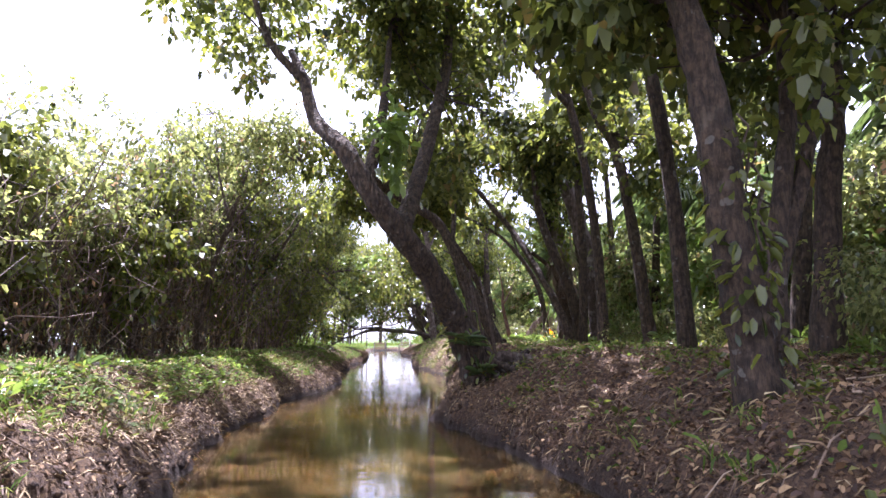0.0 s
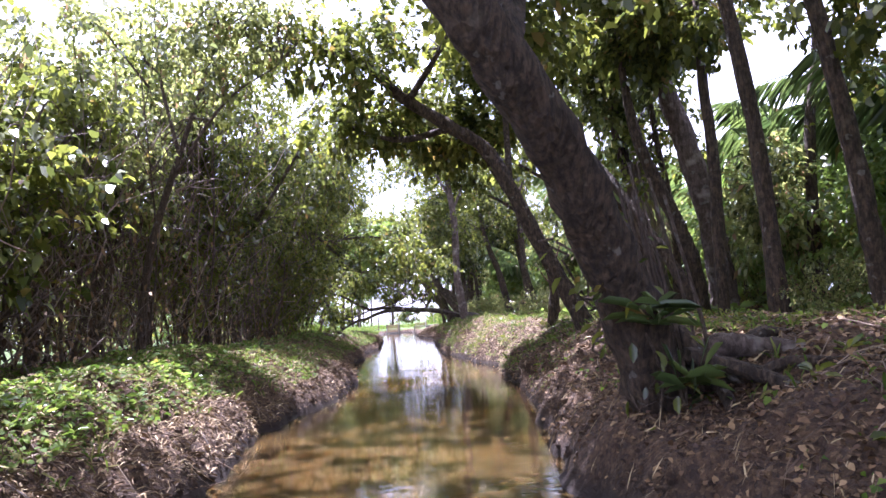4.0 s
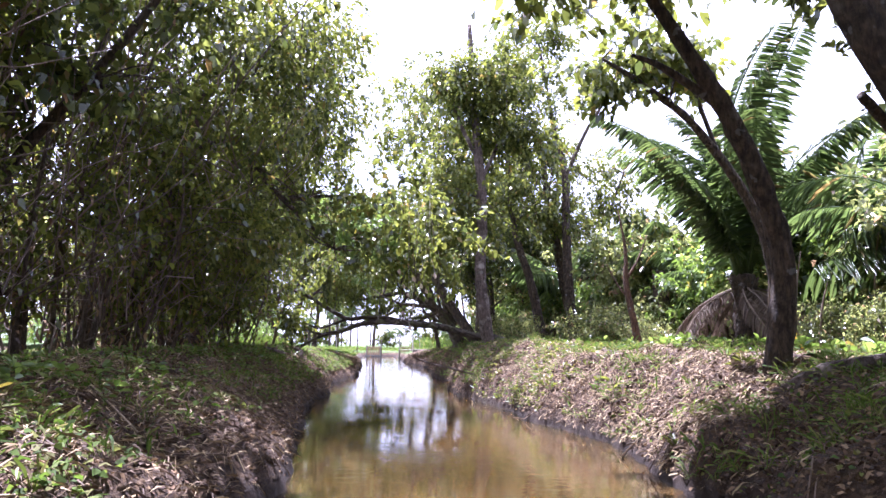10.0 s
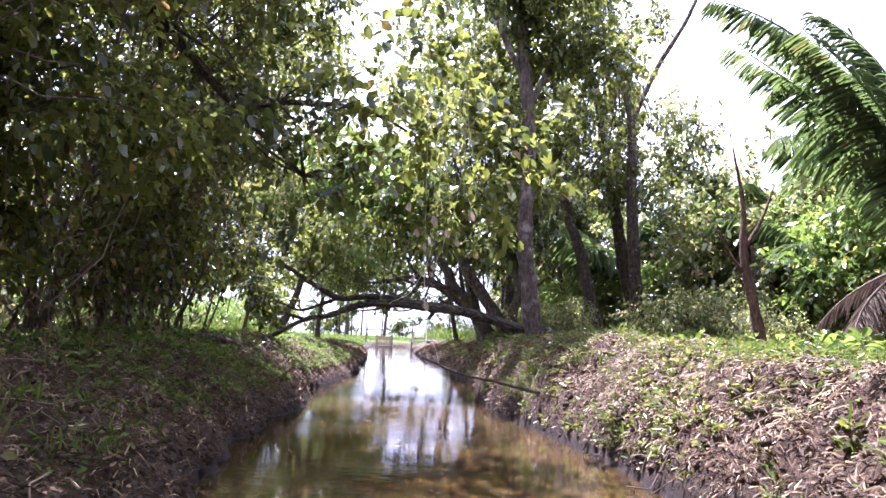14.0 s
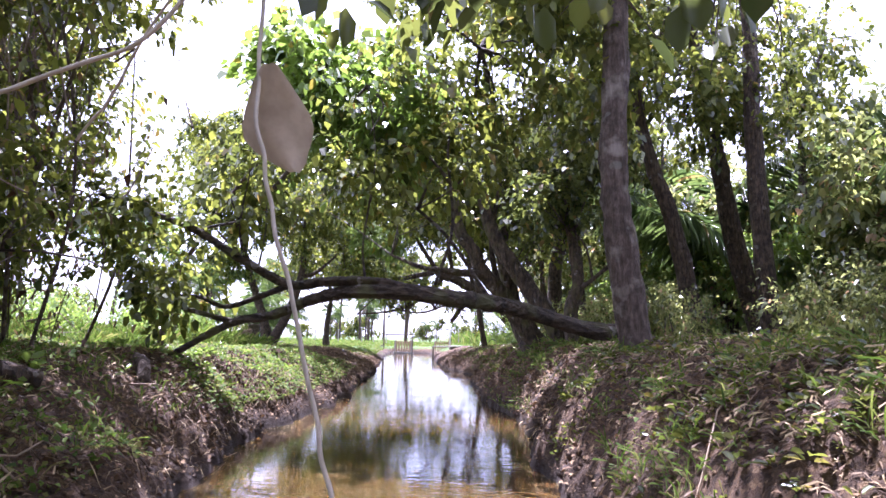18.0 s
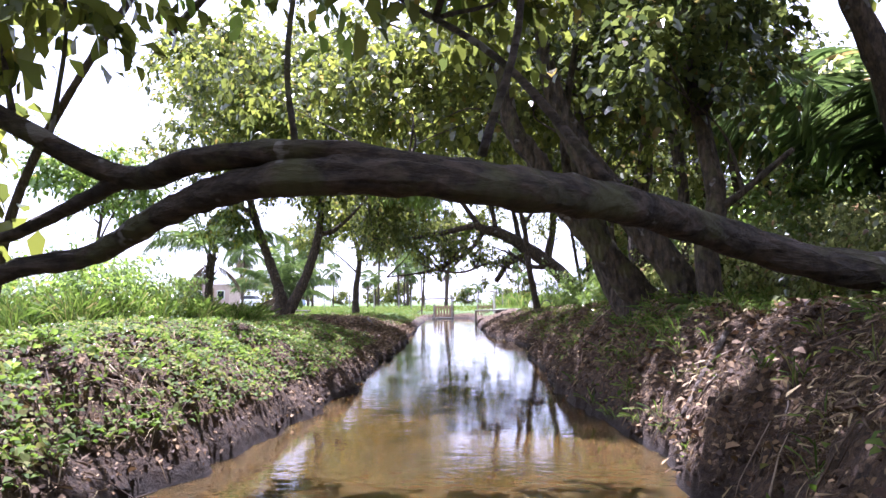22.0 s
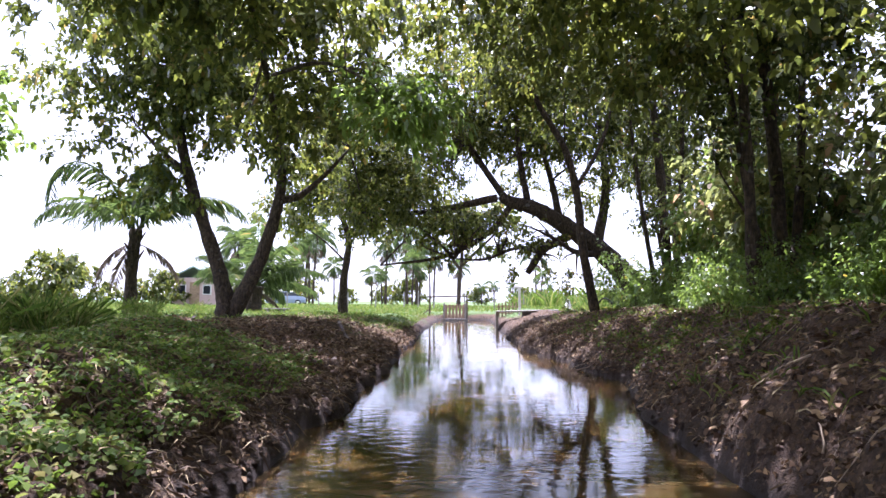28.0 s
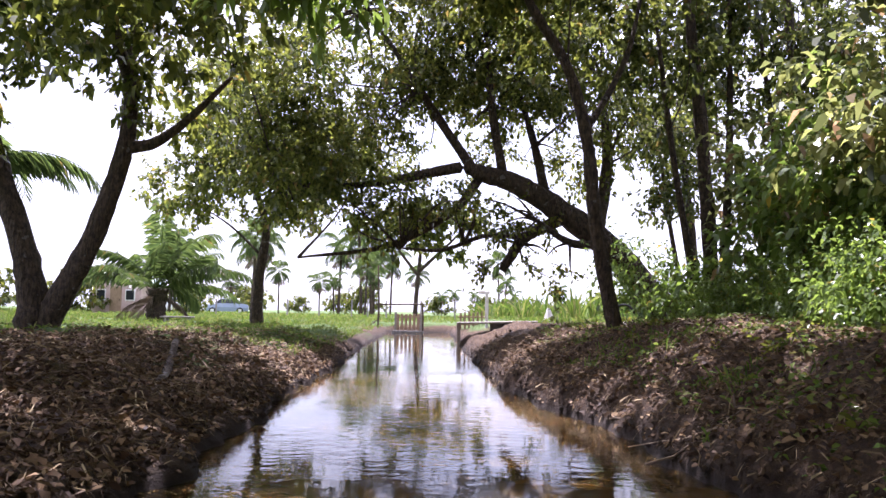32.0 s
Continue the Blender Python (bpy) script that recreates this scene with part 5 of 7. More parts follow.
def palm(at, stem_h, stem_r, fronds, length, label, seed, bend=1.3, leaflet=0.5, dry=3, lean=(0, 0), rise=(0.6, 1.5), count=64, group="", width=0.045):
    rng = np.random.default_rng(seed)
    e = thing("palm", at, label, "palm", group)
    top = np.array([lean[0], lean[1], stem_h])
    line, rad = smooth_line([(0, 0, -0.2), (lean[0] * 0.3, lean[1] * 0.3, stem_h * 0.5), tuple(top)], [stem_r * 1.15, stem_r * 0.95, stem_r], 8)
    rad = rad * (1 + 0.12 * (np.arange(len(rad)) % 2))
    piece("trunk", tube_mesh("trunk", [(line, rad)], BARK, 11, 0.12, rng), e)
    stubs = []
    for i in range(int(14 * min(1.5, stem_r / 0.15))):
        a = rng.random() * 6.28
        h = stem_h * (0.35 + 0.6 * rng.random())
        p0 = np.array([lean[0] * h / stem_h, lean[1] * h / stem_h, h]) + np.array([np.cos(a), np.sin(a), 0]) * stem_r * 0.8
        stubs.append((np.array([p0, p0 + np.array([np.cos(a) * 0.12, np.sin(a) * 0.12, 0.22])]), np.array([0.035, 0.02])))
    for stub in stubs:
        piece("leaf_stub", tube_mesh("leaf_stub", [stub], STEM, 5, 0.1, rng), e)
    kinds = [frond_mesh("frond", length * (0.85 + 0.12 * k), bend * (0.8 + 0.2 * k), leaflet, seed * 7 + k, FROND, count, rise=r, width=width) for k, r in enumerate(np.linspace(rise[0], rise[1], 4))]
    for i in range(fronds):
        k = i % 4
        a = i * 2.399 + rng.random() * 0.9
        ob = piece("frond", kinds[k], e)
        ob.matrix_basis = Matrix.Translation(top) @ Matrix.Rotation(a, 4, "Z") @ Matrix.Translation((stem_r * 0.5, 0, 0)) @ Matrix.Rotation(rng.normal(0, 0.14), 4, "Y") @ Matrix.Rotation(rng.normal(0, 0.35), 4, "X") @ Matrix.Scale(0.82 + 0.33 * rng.random(), 4)
    if dry:
        me = frond_mesh("dry_frond", length * 0.55, 1.0, leaflet * 0.6, seed * 7 + 9, FROND_DRY, count, rise=-0.35)
        for i in range(dry):
            ob = piece("dry_frond", me, e, "dry brown hanging frond")
            ob.matrix_basis = Matrix.Translation(top * (0.9, 0.9, 0.85)) @ Matrix.Rotation(i * 6.28 / dry + rng.random(), 4, "Z") @ Matrix.Rotation(rng.normal(0, 0.3), 4, "X")
    return e


OIL = "stout young oil palm with long feathery green fronds"
palm((6.2, 24.0, 1.2), 1.35, 0.20, 24, 3.7, OIL, 1, bend=0.9, leaflet=0.42, dry=9, rise=(1.15, 1.57), count=100, width=0.022)
wild = palm((8.6, 13.0, 1.1), 1.6, 0.25, 18, 3.6, "oil palm among the trees, fronds arching", 2, leaflet=0.65, group="palms behind the trees")
for x, y, a, s in [(9.5, 18.5, 1.0, 1.1), (7.4, 20.0, 2.2, 0.8), (9.8, 25.5, 3.0, 1.1), (11.5, 30.0, 4.1, 1.2), (8.8, 33.0, 5.0, 1.0), (10.6, 8.5, 0.6, 1.1), (7.6, 4.0, 2.0, 0.9), (12.5, 21.5, 1.9, 1.0), (5.6, 33.4, 0.2, 0.85), (13.5, 37.0, 2.2, 1.2), (7.9, 28.2, 2.9, 0.7)]:
    c = copy_thing(wild, pose(x, y, gz(x, y), 0, 0, math.degrees(a)))
    c.scale = (s, s, s)
lone = palm((-8.6, 48.5, 0.62), 2.3, 0.14, 15, 3.1, "lone palm with a slim trunk and drooping fronds", 3, bend=2.3, leaflet=0.4, dry=3, lean=(0.1, 0), rise=(0.9, 1.5), count=60, width=0.04)
bushy = palm((-9.4, 61.0, 0.55), 1.2, 0.32, 26, 2.9, "bushy palm with a thick short trunk in the field", 4, bend=1.25, leaflet=0.42, dry=3, rise=(0.45, 1.5), count=60, width=0.04)
tall = palm((-17.0, 105.0, 0.5), 7.4, 0.13, 13, 2.9, "tall thin coconut palm in the distance", 5, bend=1.7, leaflet=0.7, dry=4, lean=(0.3, 0.2), rise=(-0.5, 1.4), count=40, width=0.04, group="distant coconut palms")
for x, y, a, s in [(-25, 118, 1, 1.1), (-13, 112, 2, 0.9), (-9.5, 110, 3, 1.0), (-7.6, 118, 4, 1.05), (-4.0, 122, 5, 0.9), (-1.0, 116, 0.5, 0.75), (3.4, 125, 1.5, 0.7), (7.5, 118, 2.5, 0.75), (11, 128, 3.3, 0.85), (-31, 112, 4.4, 1.0), (-20, 124, 5.2, 1.15), (16, 125, 0.9, 0.8), (-37, 120, 1.9, 1.0), (-15, 96, 3.9, 0.7), (-6, 104, 2.7, 0.8), (-11, 92, 1.2, 0.62), (-8, 98, 0.3, 0.7), (-3, 100, 4.2, 0.66), (1.5, 106, 2.2, 0.7), (-18, 114, 3.5, 0.95), (-22, 100, 0.8, 0.8), (-28, 106, 2.9, 0.9), (6, 112, 5.5, 0.75), (-12, 122, 4.9, 1.0), (9.5, 104, 1.7, 0.6)]:
    c = copy_thing(tall, pose(x + 2.5 * math.sin(a * 7), y, 0.5, 0, 0, math.degrees(a)))
    s *= 0.85 + 0.35 * math.sin(x * 3.1)
    c.scale = (s, s, s * (1.0 + 0.15 * math.sin(y)))

# ---- undergrowth, far growth, litter and grass ----
def shrub(at, r, h, n, size, leaf, seed, label, group="", name="shrub", width=0.42):
    rng = np.random.default_rng(seed)
    x, y, z = at
    e = thing(name, at, label, "shrub", group)
    bl = [(rng.normal(0, r * 0.45), rng.normal(0, r * 0.45), h * (0.3 + 0.6 * rng.random()), r * 0.55, r * 0.55, h * 0.3) for _ in range(6)]
    stems = [smooth_line([(rng.normal(0, 0.1), rng.normal(0, 0.1), -0.05), (b[0] * 0.6, b[1] * 0.6, b[2] * 0.6), b[:3]], [0.02, 0.014, 0.006], 4) for b in bl]
    piece("stem", tube_mesh("stem", stems, STEM, 5, 0.1, rng), e, kind="stuff")
    pos, way = clump_points(bl, n, rng, shell=0.3)
    piece("leaves", leaves_mesh("leaves", pos, way, size * (0.6 + 0.8 * rng.random(n)), leaf, rng, fine=False, width=width), e, kind="stuff")
    return e


US = [shrub((6.7, 0.2, gz(6.7, 0.2)), 1.1, 2.0, 3600, 0.125, LEAF_LIGHT, 201, "light green undergrowth shrub between the trunks", "undergrowth between the trunks"),
      shrub((8.4, 1.4, gz(8.4, 1.4)), 1.2, 2.6, 4200, 0.13, LEAF_BUSH, 202, "dense green undergrowth shrub between the trunks", "undergrowth between the trunks"),
      shrub((5.4, 4.6, gz(5.4, 4.6)), 0.8, 1.2, 3200, 0.08, LEAF_BUSH, 203, "low leafy shrub on the forest floor", "undergrowth between the trunks"),
      shrub((3.4, 47.4, gz(3.4, 47.4)), 0.8, 1.1, 3600, 0.085, LEAF_LIGHT, 204, "light green straggling shrub on the bank top", "undergrowth between the trunks")]


def put(proto, x, y, s, a, dz=0.0):
    c = copy_thing(proto, pose(x, y, gz(x, y) + dz, 0, 0, a))
    c.scale = (s, s, s)
    return c


rng = np.random.default_rng(77)
for i in range(46):
    y = 1.0 + i * 1.02
    x = np.interp(y, [0, 10, 20, 26, 34, 48], [6.6, 6.8, 7.4, 7.6, 5.6, 5.6]) + rng.normal(0, 0.5)
    put(US[i % 2], x, y, 0.8 + 0.5 * rng.random(), rng.random() * 360)
for i in range(30):
    y = 2 + i * 1.6
    put(US[(i + 1) % 2], 11.0 + rng.normal(0, 1.2), y, 1.2 + 0.6 * rng.random(), rng.random() * 360)
for x, y, s in [(4.9, 8.8, 0.6), (5.5, 6.3, 0.7), (4.6, 11.4, 0.55), (5.2, 18.9, 0.6), (5.9, 16.4, 0.8), (6.2, 21.4, 0.6), (4.5, 28.0, 0.8), (5.3, 27.0, 0.7), (3.2, 29.6, 0.7), (3.4, 31.6, 0.8), (3.3, 34.8, 0.9), (4.0, 3.6, 0.7), (5.0, 25.6, 0.5), (5.6, 29.6, 0.9), (2.9, 32.8, 0.7)]:
    put(US[2], x, y, s, rng.random() * 360)
for i, (x, y, s) in enumerate([(3.3, 38.5, 1.1), (3.0, 40.5, 1.0), (3.1, 42.3, 1.15), (3.5, 44.0, 1.1), (3.2, 45.6, 0.9), (4.3, 39.6, 1.4), (4.3, 43.0, 1.5), (2.9, 36.5, 0.8), (3.9, 46.8, 1.2), (4.6, 49.2, 1.2), (2.8, 34.0, 0.7)]):
    put(US[3], x + 0.6, y, s * 0.62, rng.random() * 360)
    put(US[3], x + 1.3, y + 0.8, s * 0.75, rng.random() * 360)
for x, y, s in [(-6.6, 33.6, 0.8), (-7.6, 35.6, 1.0), (-8.6, 33.0, 1.1), (-6.9, 31.6, 0.9), (-9.6, 37.0, 1.0), (-5.6, 31.0, 0.7), (-4.5, 33.0, 0.75), (-5.0, 34.3, 0.85), (-4.3, 35.0, 0.6), (-5.4, 35.8, 0.9), (-4.8, 37.0, 0.7), (-6.2, 36.6, 0.9), (-10.6, 34.8, 1.3), (-11.0, 40.0, 0.9)]:
    put(US[3], x, y, s, rng.random() * 360)
for i in range(18):
    put(US[1], -6.7 + rng.normal(0, 0.3), 0.5 + i * 1.6, 0.75 + 0.25 * rng.random(), rng.random() * 360)
# the far belts that close the view
far1 = shrub((-38, 96, gz(-38, 96)), 3.2, 3.6, 3200, 0.38, LEAF, 211, "distant round bush in the fields", "distant bushes", "far_bush")
far2 = shrub((18, 58, gz(18, 58)), 2.6, 7.0, 3600, 0.36, LEAF, 212, "distant leafy tree behind the forest", "distant trees", "far_tree")
for i in range(26):
    put(far1, -75 + i * 6.2 + rng.normal(0, 1.5), 138 + rng.normal(0, 5), 0.6 + 0.4 * rng.random(), rng.random() * 360)
for i in range(20):
    put(far2, 15.5 + rng.normal(0, 1.4), -4 + i * 3.0, (0.75 if i < 4 or i > 14 else 0.5) * (0.8 + 0.4 * rng.random()), rng.random() * 360)
for x, y, s in [(-26, 74, 0.9), (-30, 66, 1.0), (-24, 84, 0.7), (-19, 52, 0.5), (-34, 58, 1.1), (-16, 84, 0.45), (14, 92, 0.5), (20, 88, 0.6), (26, 92, 0.6)]:
    put(far1, x, y, s, rng.random() * 360)


def blades(name, label, pts, size, mat, seed, per=5, width=0.07, lean=0.55, category="grass"):
    """Tufts of blades at the places pts (n, 3)."""
    rng = np.random.default_rng(seed)
    n = len(pts)
    pos = np.repeat(pts, per, axis=0) + rng.normal(0, 0.025, (n * per, 3)) * (1, 1, 0)
    way = unit(np.stack([rng.normal(0, lean, n * per), rng.normal(0, lean, n * per), np.ones(n * per)], -1))
    sz = np.repeat(size, per) * (0.5 + 0.8 * rng.random(n * per))
    me = leaves_mesh(name, pos, way, sz, mat, rng, fine=False, width=width, fold=0.02, droop=0.35)
    return tagged(new(name, me), label, category, kind="stuff")


def on_ground(n, x0, x1, y0, y1, seed, zmin=0.30, zmax=9.0, clump=0.0, thr=0.0):
    rng = np.random.default_rng(seed)
    x, y = x0 + (x1 - x0) * rng.random(n), y0 + (y1 - y0) * rng.random(n)
    z = height(x, y)
    ok = (z > zmin) & (z < zmax)
    if clump:
        ok &= wave(x + seed, y, clump) + 0.6 * wave(y, x - seed, clump * 2.3) + rng.normal(0, 0.42, n) > thr
    return np.stack([x, y, z], -1)[ok]


def litter(name, label, pts, size, mat, seed, width=0.55, flat=0.2, lift=0.012):
    rng = np.random.default_rng(seed)
    n = len(pts)
    a = rng.random(n) * 6.283
    way = unit(np.stack([np.cos(a), np.sin(a), rng.normal(0, flat, n)], -1))
    sz = size * (0.45 + 0.9 * rng.random(n))
    me = leaves_mesh(name, pts + np.array([0, 0, lift]), way, sz, mat, rng, fine=False, width=width, fold=0.20, droop=0.1)
    return tagged(new(name, me), label, "litter", kind="stuff")


litter("leaf_litter", "dry brown leaves scattered on the wooded bank", on_ground(90000, 0.8, 6.5, -1, 50, 301, zmin=0.27), 0.040, LEAF_DEAD, 301, flat=0.4)
litter("leaf_litter", "curled dry leaves and chips on the forest floor", on_ground(36000, 1.2, 5.4, -1, 16, 346, zmin=0.27), 0.046, LEAF_DEAD, 346, width=0.5, flat=0.45, lift=0.02)
litter("leaf_litter", "curled dry leaves under the great tree", np.concatenate([on_ground(22000, 1.2, 5.0, 28, 48, 347, zmin=0.27), on_ground(14000, -4.4, -1.4, 38, 48, 348, zmin=0.27)]), 0.06, LEAF_DEAD, 347, width=0.5, flat=0.45, lift=0.02)
litter("leaf_litter", "dry brown leaves scattered on the bank below the shrubs", on_ground(60000, -5.2, -1.2, -1, 52, 302, zmin=0.27), 0.038, LEAF_DEAD, 302, flat=0.4)
litter("straw_litter", "pale twigs and straw lying on the banks", np.concatenate([on_ground(34000, -4.5, -1.2, -1, 28, 303), on_ground(30000, 1.0, 5.0, -1, 50, 343), on_ground(26000, -4.5, -1.2, 34, 50, 344)]), 0.12, STRAW, 303, width=0.05, flat=0.3)
# dry straw, its pale cover also standing in for sunlight on these stretches
litter("straw_litter", "pale dry straw, laid thick to brighten the sunny bank", on_ground(45000, -4.6, -1.7, -1, 18, 333, zmin=0.27), 0.10, STRAW, 333, width=0.06, flat=0.3, lift=0.02)
litter("straw_litter", "pale dry straw and chips, laid thick to brighten the open wooded bank", on_ground(60000, 1.4, 5.2, 16, 28, 334, zmin=0.27), 0.09, STRAW, 334, width=0.08, flat=0.3, lift=0.02)


def fallen_twigs(name, label, pts, seed):
    """Thin crooked twigs lying on the slope, following the ground."""
    rng = np.random.default_rng(seed)
    lines = []
    for x, y, z in pts:
        a, ln = rng.random() * 6.283, 0.12 + 0.55 * rng.random() ** 2
        t = np.linspace(-0.5, 0.5, 4) * ln
        px, py = x + np.cos(a) * t + rng.normal(0, 0.02, 4), y + np.sin(a) * t + rng.normal(0, 0.02, 4)
        pz = np.maximum(height(px, py), LEVEL) + 0.018 + 0.02 * rng.random(4)
        lines.append((np.stack([px, py, pz], -1), (0.002 + 0.005 * rng.random() ** 2) * np.array([1.2, 1.0, 0.8, 0.5])))
    return tagged(new(name, tube_mesh(name, lines, TWIG, 4, 0.1, rng)), label, "twigs", kind="stuff")


TWIG = island_mat("twig", (0.05, 0.032, 0.019), (0.12, 0.078, 0.046), (0.22, 0.155, 0.10), (0.42, 0.32, 0.21))
fallen_twigs("fallen_twigs", "thin dry twigs lying on the wooded bank", on_ground(2100, 1.3, 5.0, -0.5, 48, 351, zmin=0.27), 351)
fallen_twigs("fallen_twigs", "thin dry twigs lying on the bank below the shrubs", on_ground(1500, -4.4, -1.6, -0.5, 48, 352, zmin=0.27), 352)
litter("leaf_litter", "small dark leaves and chips on the lower faces of the banks", on_ground(60000, -2.6, 2.6, 0, 50, 353, zmin=0.27, zmax=0.72), 0.030, LEAF_DEAD, 353, width=0.45, flat=0.9, lift=0.012)
# low creeping green on the banks
litter("ground_cover", "low creeping green plants on the bank below the shrubs", np.concatenate([on_ground(40000, -5.0, -1.6, 12, 30, 304, zmin=0.45, clump=0.8, thr=0.2), on_ground(52000, -4.8, -2.0, 0, 13, 324, zmin=0.62, clump=0.6, thr=-0.1)]), 0.05, GRASS, 304, width=0.6, flat=0.5, lift=0.04)
litter("ground_cover", "bright green creeping cover on the sunny open bank", np.concatenate([on_ground(110000, -7.5, -1.3, 27.5, 39, 305, zmin=0.45, clump=0.7, thr=-0.4), on_ground(14000, -8.5, -3.6, 39, 47, 325, zmin=0.62, clump=0.5, thr=0.25), on_ground(26000, -8.5, -2.2, 47, 56, 327, zmin=0.5, clump=0.5, thr=-0.2)]), 0.042, GRASS, 305, width=0.6, flat=0.5, lift=0.045)
litter("ground_cover", "patches of small green plants on the wooded bank", np.concatenate([on_ground(50000, 1.2, 6.5, 1, 34, 306, zmin=0.3, clump=0.9, thr=0.35), on_ground(40000, 1.6, 6.5, 28, 48, 326, zmin=0.3, clump=0.9, thr=0.15)]), 0.045, GRASS, 306, width=0.55, flat=0.5, lift=0.05)
g = on_ground(6500, -5.0, -1.7, 2, 30, 307, zmin=0.5, clump=0.7, thr=0.2)
blades("grass", "thin green grass tufts along the bank below the shrubs", g, np.full(len(g), 0.16), GRASS, 307)
g = on_ground(7500, 1.4, 7.0, 1, 50, 308, zmin=0.35, clump=0.8, thr=0.3)
blades("grass", "green grass tufts on the wooded bank", g, np.full(len(g), 0.17), GRASS, 308)
g = on_ground(2400, 1.1, 4.0, 15, 33, 335, zmin=0.27, clump=0.9, thr=0.25)
blades("grass", "green grass tufts with dry blades on the slope", g, np.full(len(g), 0.21), GRASS, 335, per=13, width=0.035, lean=0.7)
g = on_ground(1500, -4.2, -1.7, 0, 31, 336, zmin=0.27, clump=0.9, thr=0.3)
blades("grass", "dry pale grass tufts on the bank", g, np.full(len(g), 0.18), STRAW, 336, per=12, width=0.035, lean=0.8)
g = on_ground(20000, -22, -1.7, 31, 75, 309, zmin=0.4)
g = g[~((g[:, 1] > 38.5) & (g[:, 1] < 46.5) & (g[:, 0] > -4.6))]
blades("grass", "short bright meadow grass beside the canal", g, 0.13 + 0.10 * np.clip((g[:, 1] - 40) / 30, 0, 1), GRASS, 309, per=5, width=0.09)
g = on_ground(9000, 2.6, 24, 52, 92, 310, zmin=0.4)
blades("grass", "meadow grass beyond the foot bridge", g, np.full(len(g), 0.28), GRASS, 310, per=4, width=0.09)
g = on_ground(9000, -40, 24, 68, 110, 311, zmin=0.4)
blades("grass", "meadow grass in the far field", g, np.full(len(g), 0.32), GRASS, 311, per=4, width=0.1)
# tall broad grass and ferns where the shrubs end
g = np.concatenate([on_ground(900, -9.0, -5.0, 30.0, 37.5, 312, zmin=0.5, clump=0.9, thr=-0.2), on_ground(500, -14, -7, 36, 50, 313, zmin=0.4, clump=0.4, thr=0.2), on_ground(420, -6.6, -3.7, 32.0, 38.5, 316, zmin=0.5, clump=0.9, thr=-0.1)])
blades("tall_grass", "tall arching bright green grass clumps", g, np.full(len(g), 0.6), GRASS, 312, per=34, width=0.014, lean=0.3)
g = on_ground(1500, 3, 18, 62, 96, 314, zmin=0.4, clump=0.3, thr=0.1)
blades("reeds", "tall reeds and cane in the far field", g, np.full(len(g), 1.5), GRASS, 314, per=6, width=0.05, lean=0.3)
# roots and dry stalks that hang down the cut bank
g = on_ground(13000, -3.0, 3.2, 1, 52, 315, zmin=0.26, zmax=0.66)
rr = np.random.default_rng(315)
side = np.sign(g[:, 0])
way = unit(np.stack([-side * (0.35 + 0.3 * rr.random(len(g))), rr.normal(0, 0.35, len(g)), -0.8 + rr.normal(0, 0.3, len(g))], -1))
me = leaves_mesh("roots", g + np.array([0, 0, 0.09]), way, 0.05 + 0.11 * rr.random(len(g)), STRAW, rr, fine=False, width=0.04, fold=0.02, droop=0.1)
tagged(new("roots", me), "thin roots and dry stalks hanging down the cut banks", "roots", kind="stuff")


def herbs(name, label, pts, size, mat, seed, per=8):
    """Small rosettes of broad leaves."""
    rng = np.random.default_rng(seed)
    n = len(pts)
    a = rng.random(n * per) * 6.283
    el = 0.25 + 0.7 * rng.random(n * per)
    way = np.stack([np.cos(a) * np.cos(el), np.sin(a) * np.cos(el), np.sin(el)], -1)
    pos = np.repeat(pts, per, axis=0) + way * 0.02 + np.stack([0 * a, 0 * a, 0.10 * rng.random(n * per) * np.repeat(size, per) / 0.1], -1)
    sz = np.repeat(size * (0.6 + 0.9 * rng.random(n)), per) * (0.6 + 0.6 * rng.random(n * per))
    me = leaves_mesh(name, pos, way, sz, mat, rng, fine=True, width=0.42, fold=0.10, droop=0.3)
    return tagged(new(name, me), label, "small plants", kind="stuff")


def herb_field(name, label, n, x0, x1, y0, y1, seed, size, thr, zmin=0.3, mat=None):
    p = on_ground(n, x0, x1, y0, y1, seed, zmin=zmin, clump=1.1, thr=thr)
    herbs(name, label, p, np.full(len(p), size), mat or GRASS, seed)


herb_field("small_plants", "small broad-leaved plants on the wooded bank", 4200, 1.0, 4.5, 20, 26.5, 401, 0.046, -0.1, mat=LEAF)
herb_field("small_plants", "scattered leafy seedlings on the wooded bank", 1500, 1.5, 6.0, 0, 23, 402, 0.065, 0.35, mat=LEAF)
herb_field("small_plants", "scattered leafy seedlings on the wooded bank", 1200, 1.8, 4.5, 34, 47, 403, 0.06, 0.3, mat=LEAF)
herb_field("small_plants", "leafy weeds along the bank's top below the shrubs", 2600, -4.4, -2.2, -0.5, 29, 404, 0.07, 0.2, 0.5, mat=LEAF_LIGHT)
herb_field("small_plants", "bright leafy weeds on the sunny open bank", 5000, -6.0, -1.9, 29, 40, 405, 0.042, -0.2, 0.3, mat=LEAF_LIGHT)
herb_field("small_plants", "ferny plants in front of the trunks", 900, 4.2, 7.0, 2, 33, 406, 0.15, -0.1, 0.6, mat=LEAF_LIGHT)


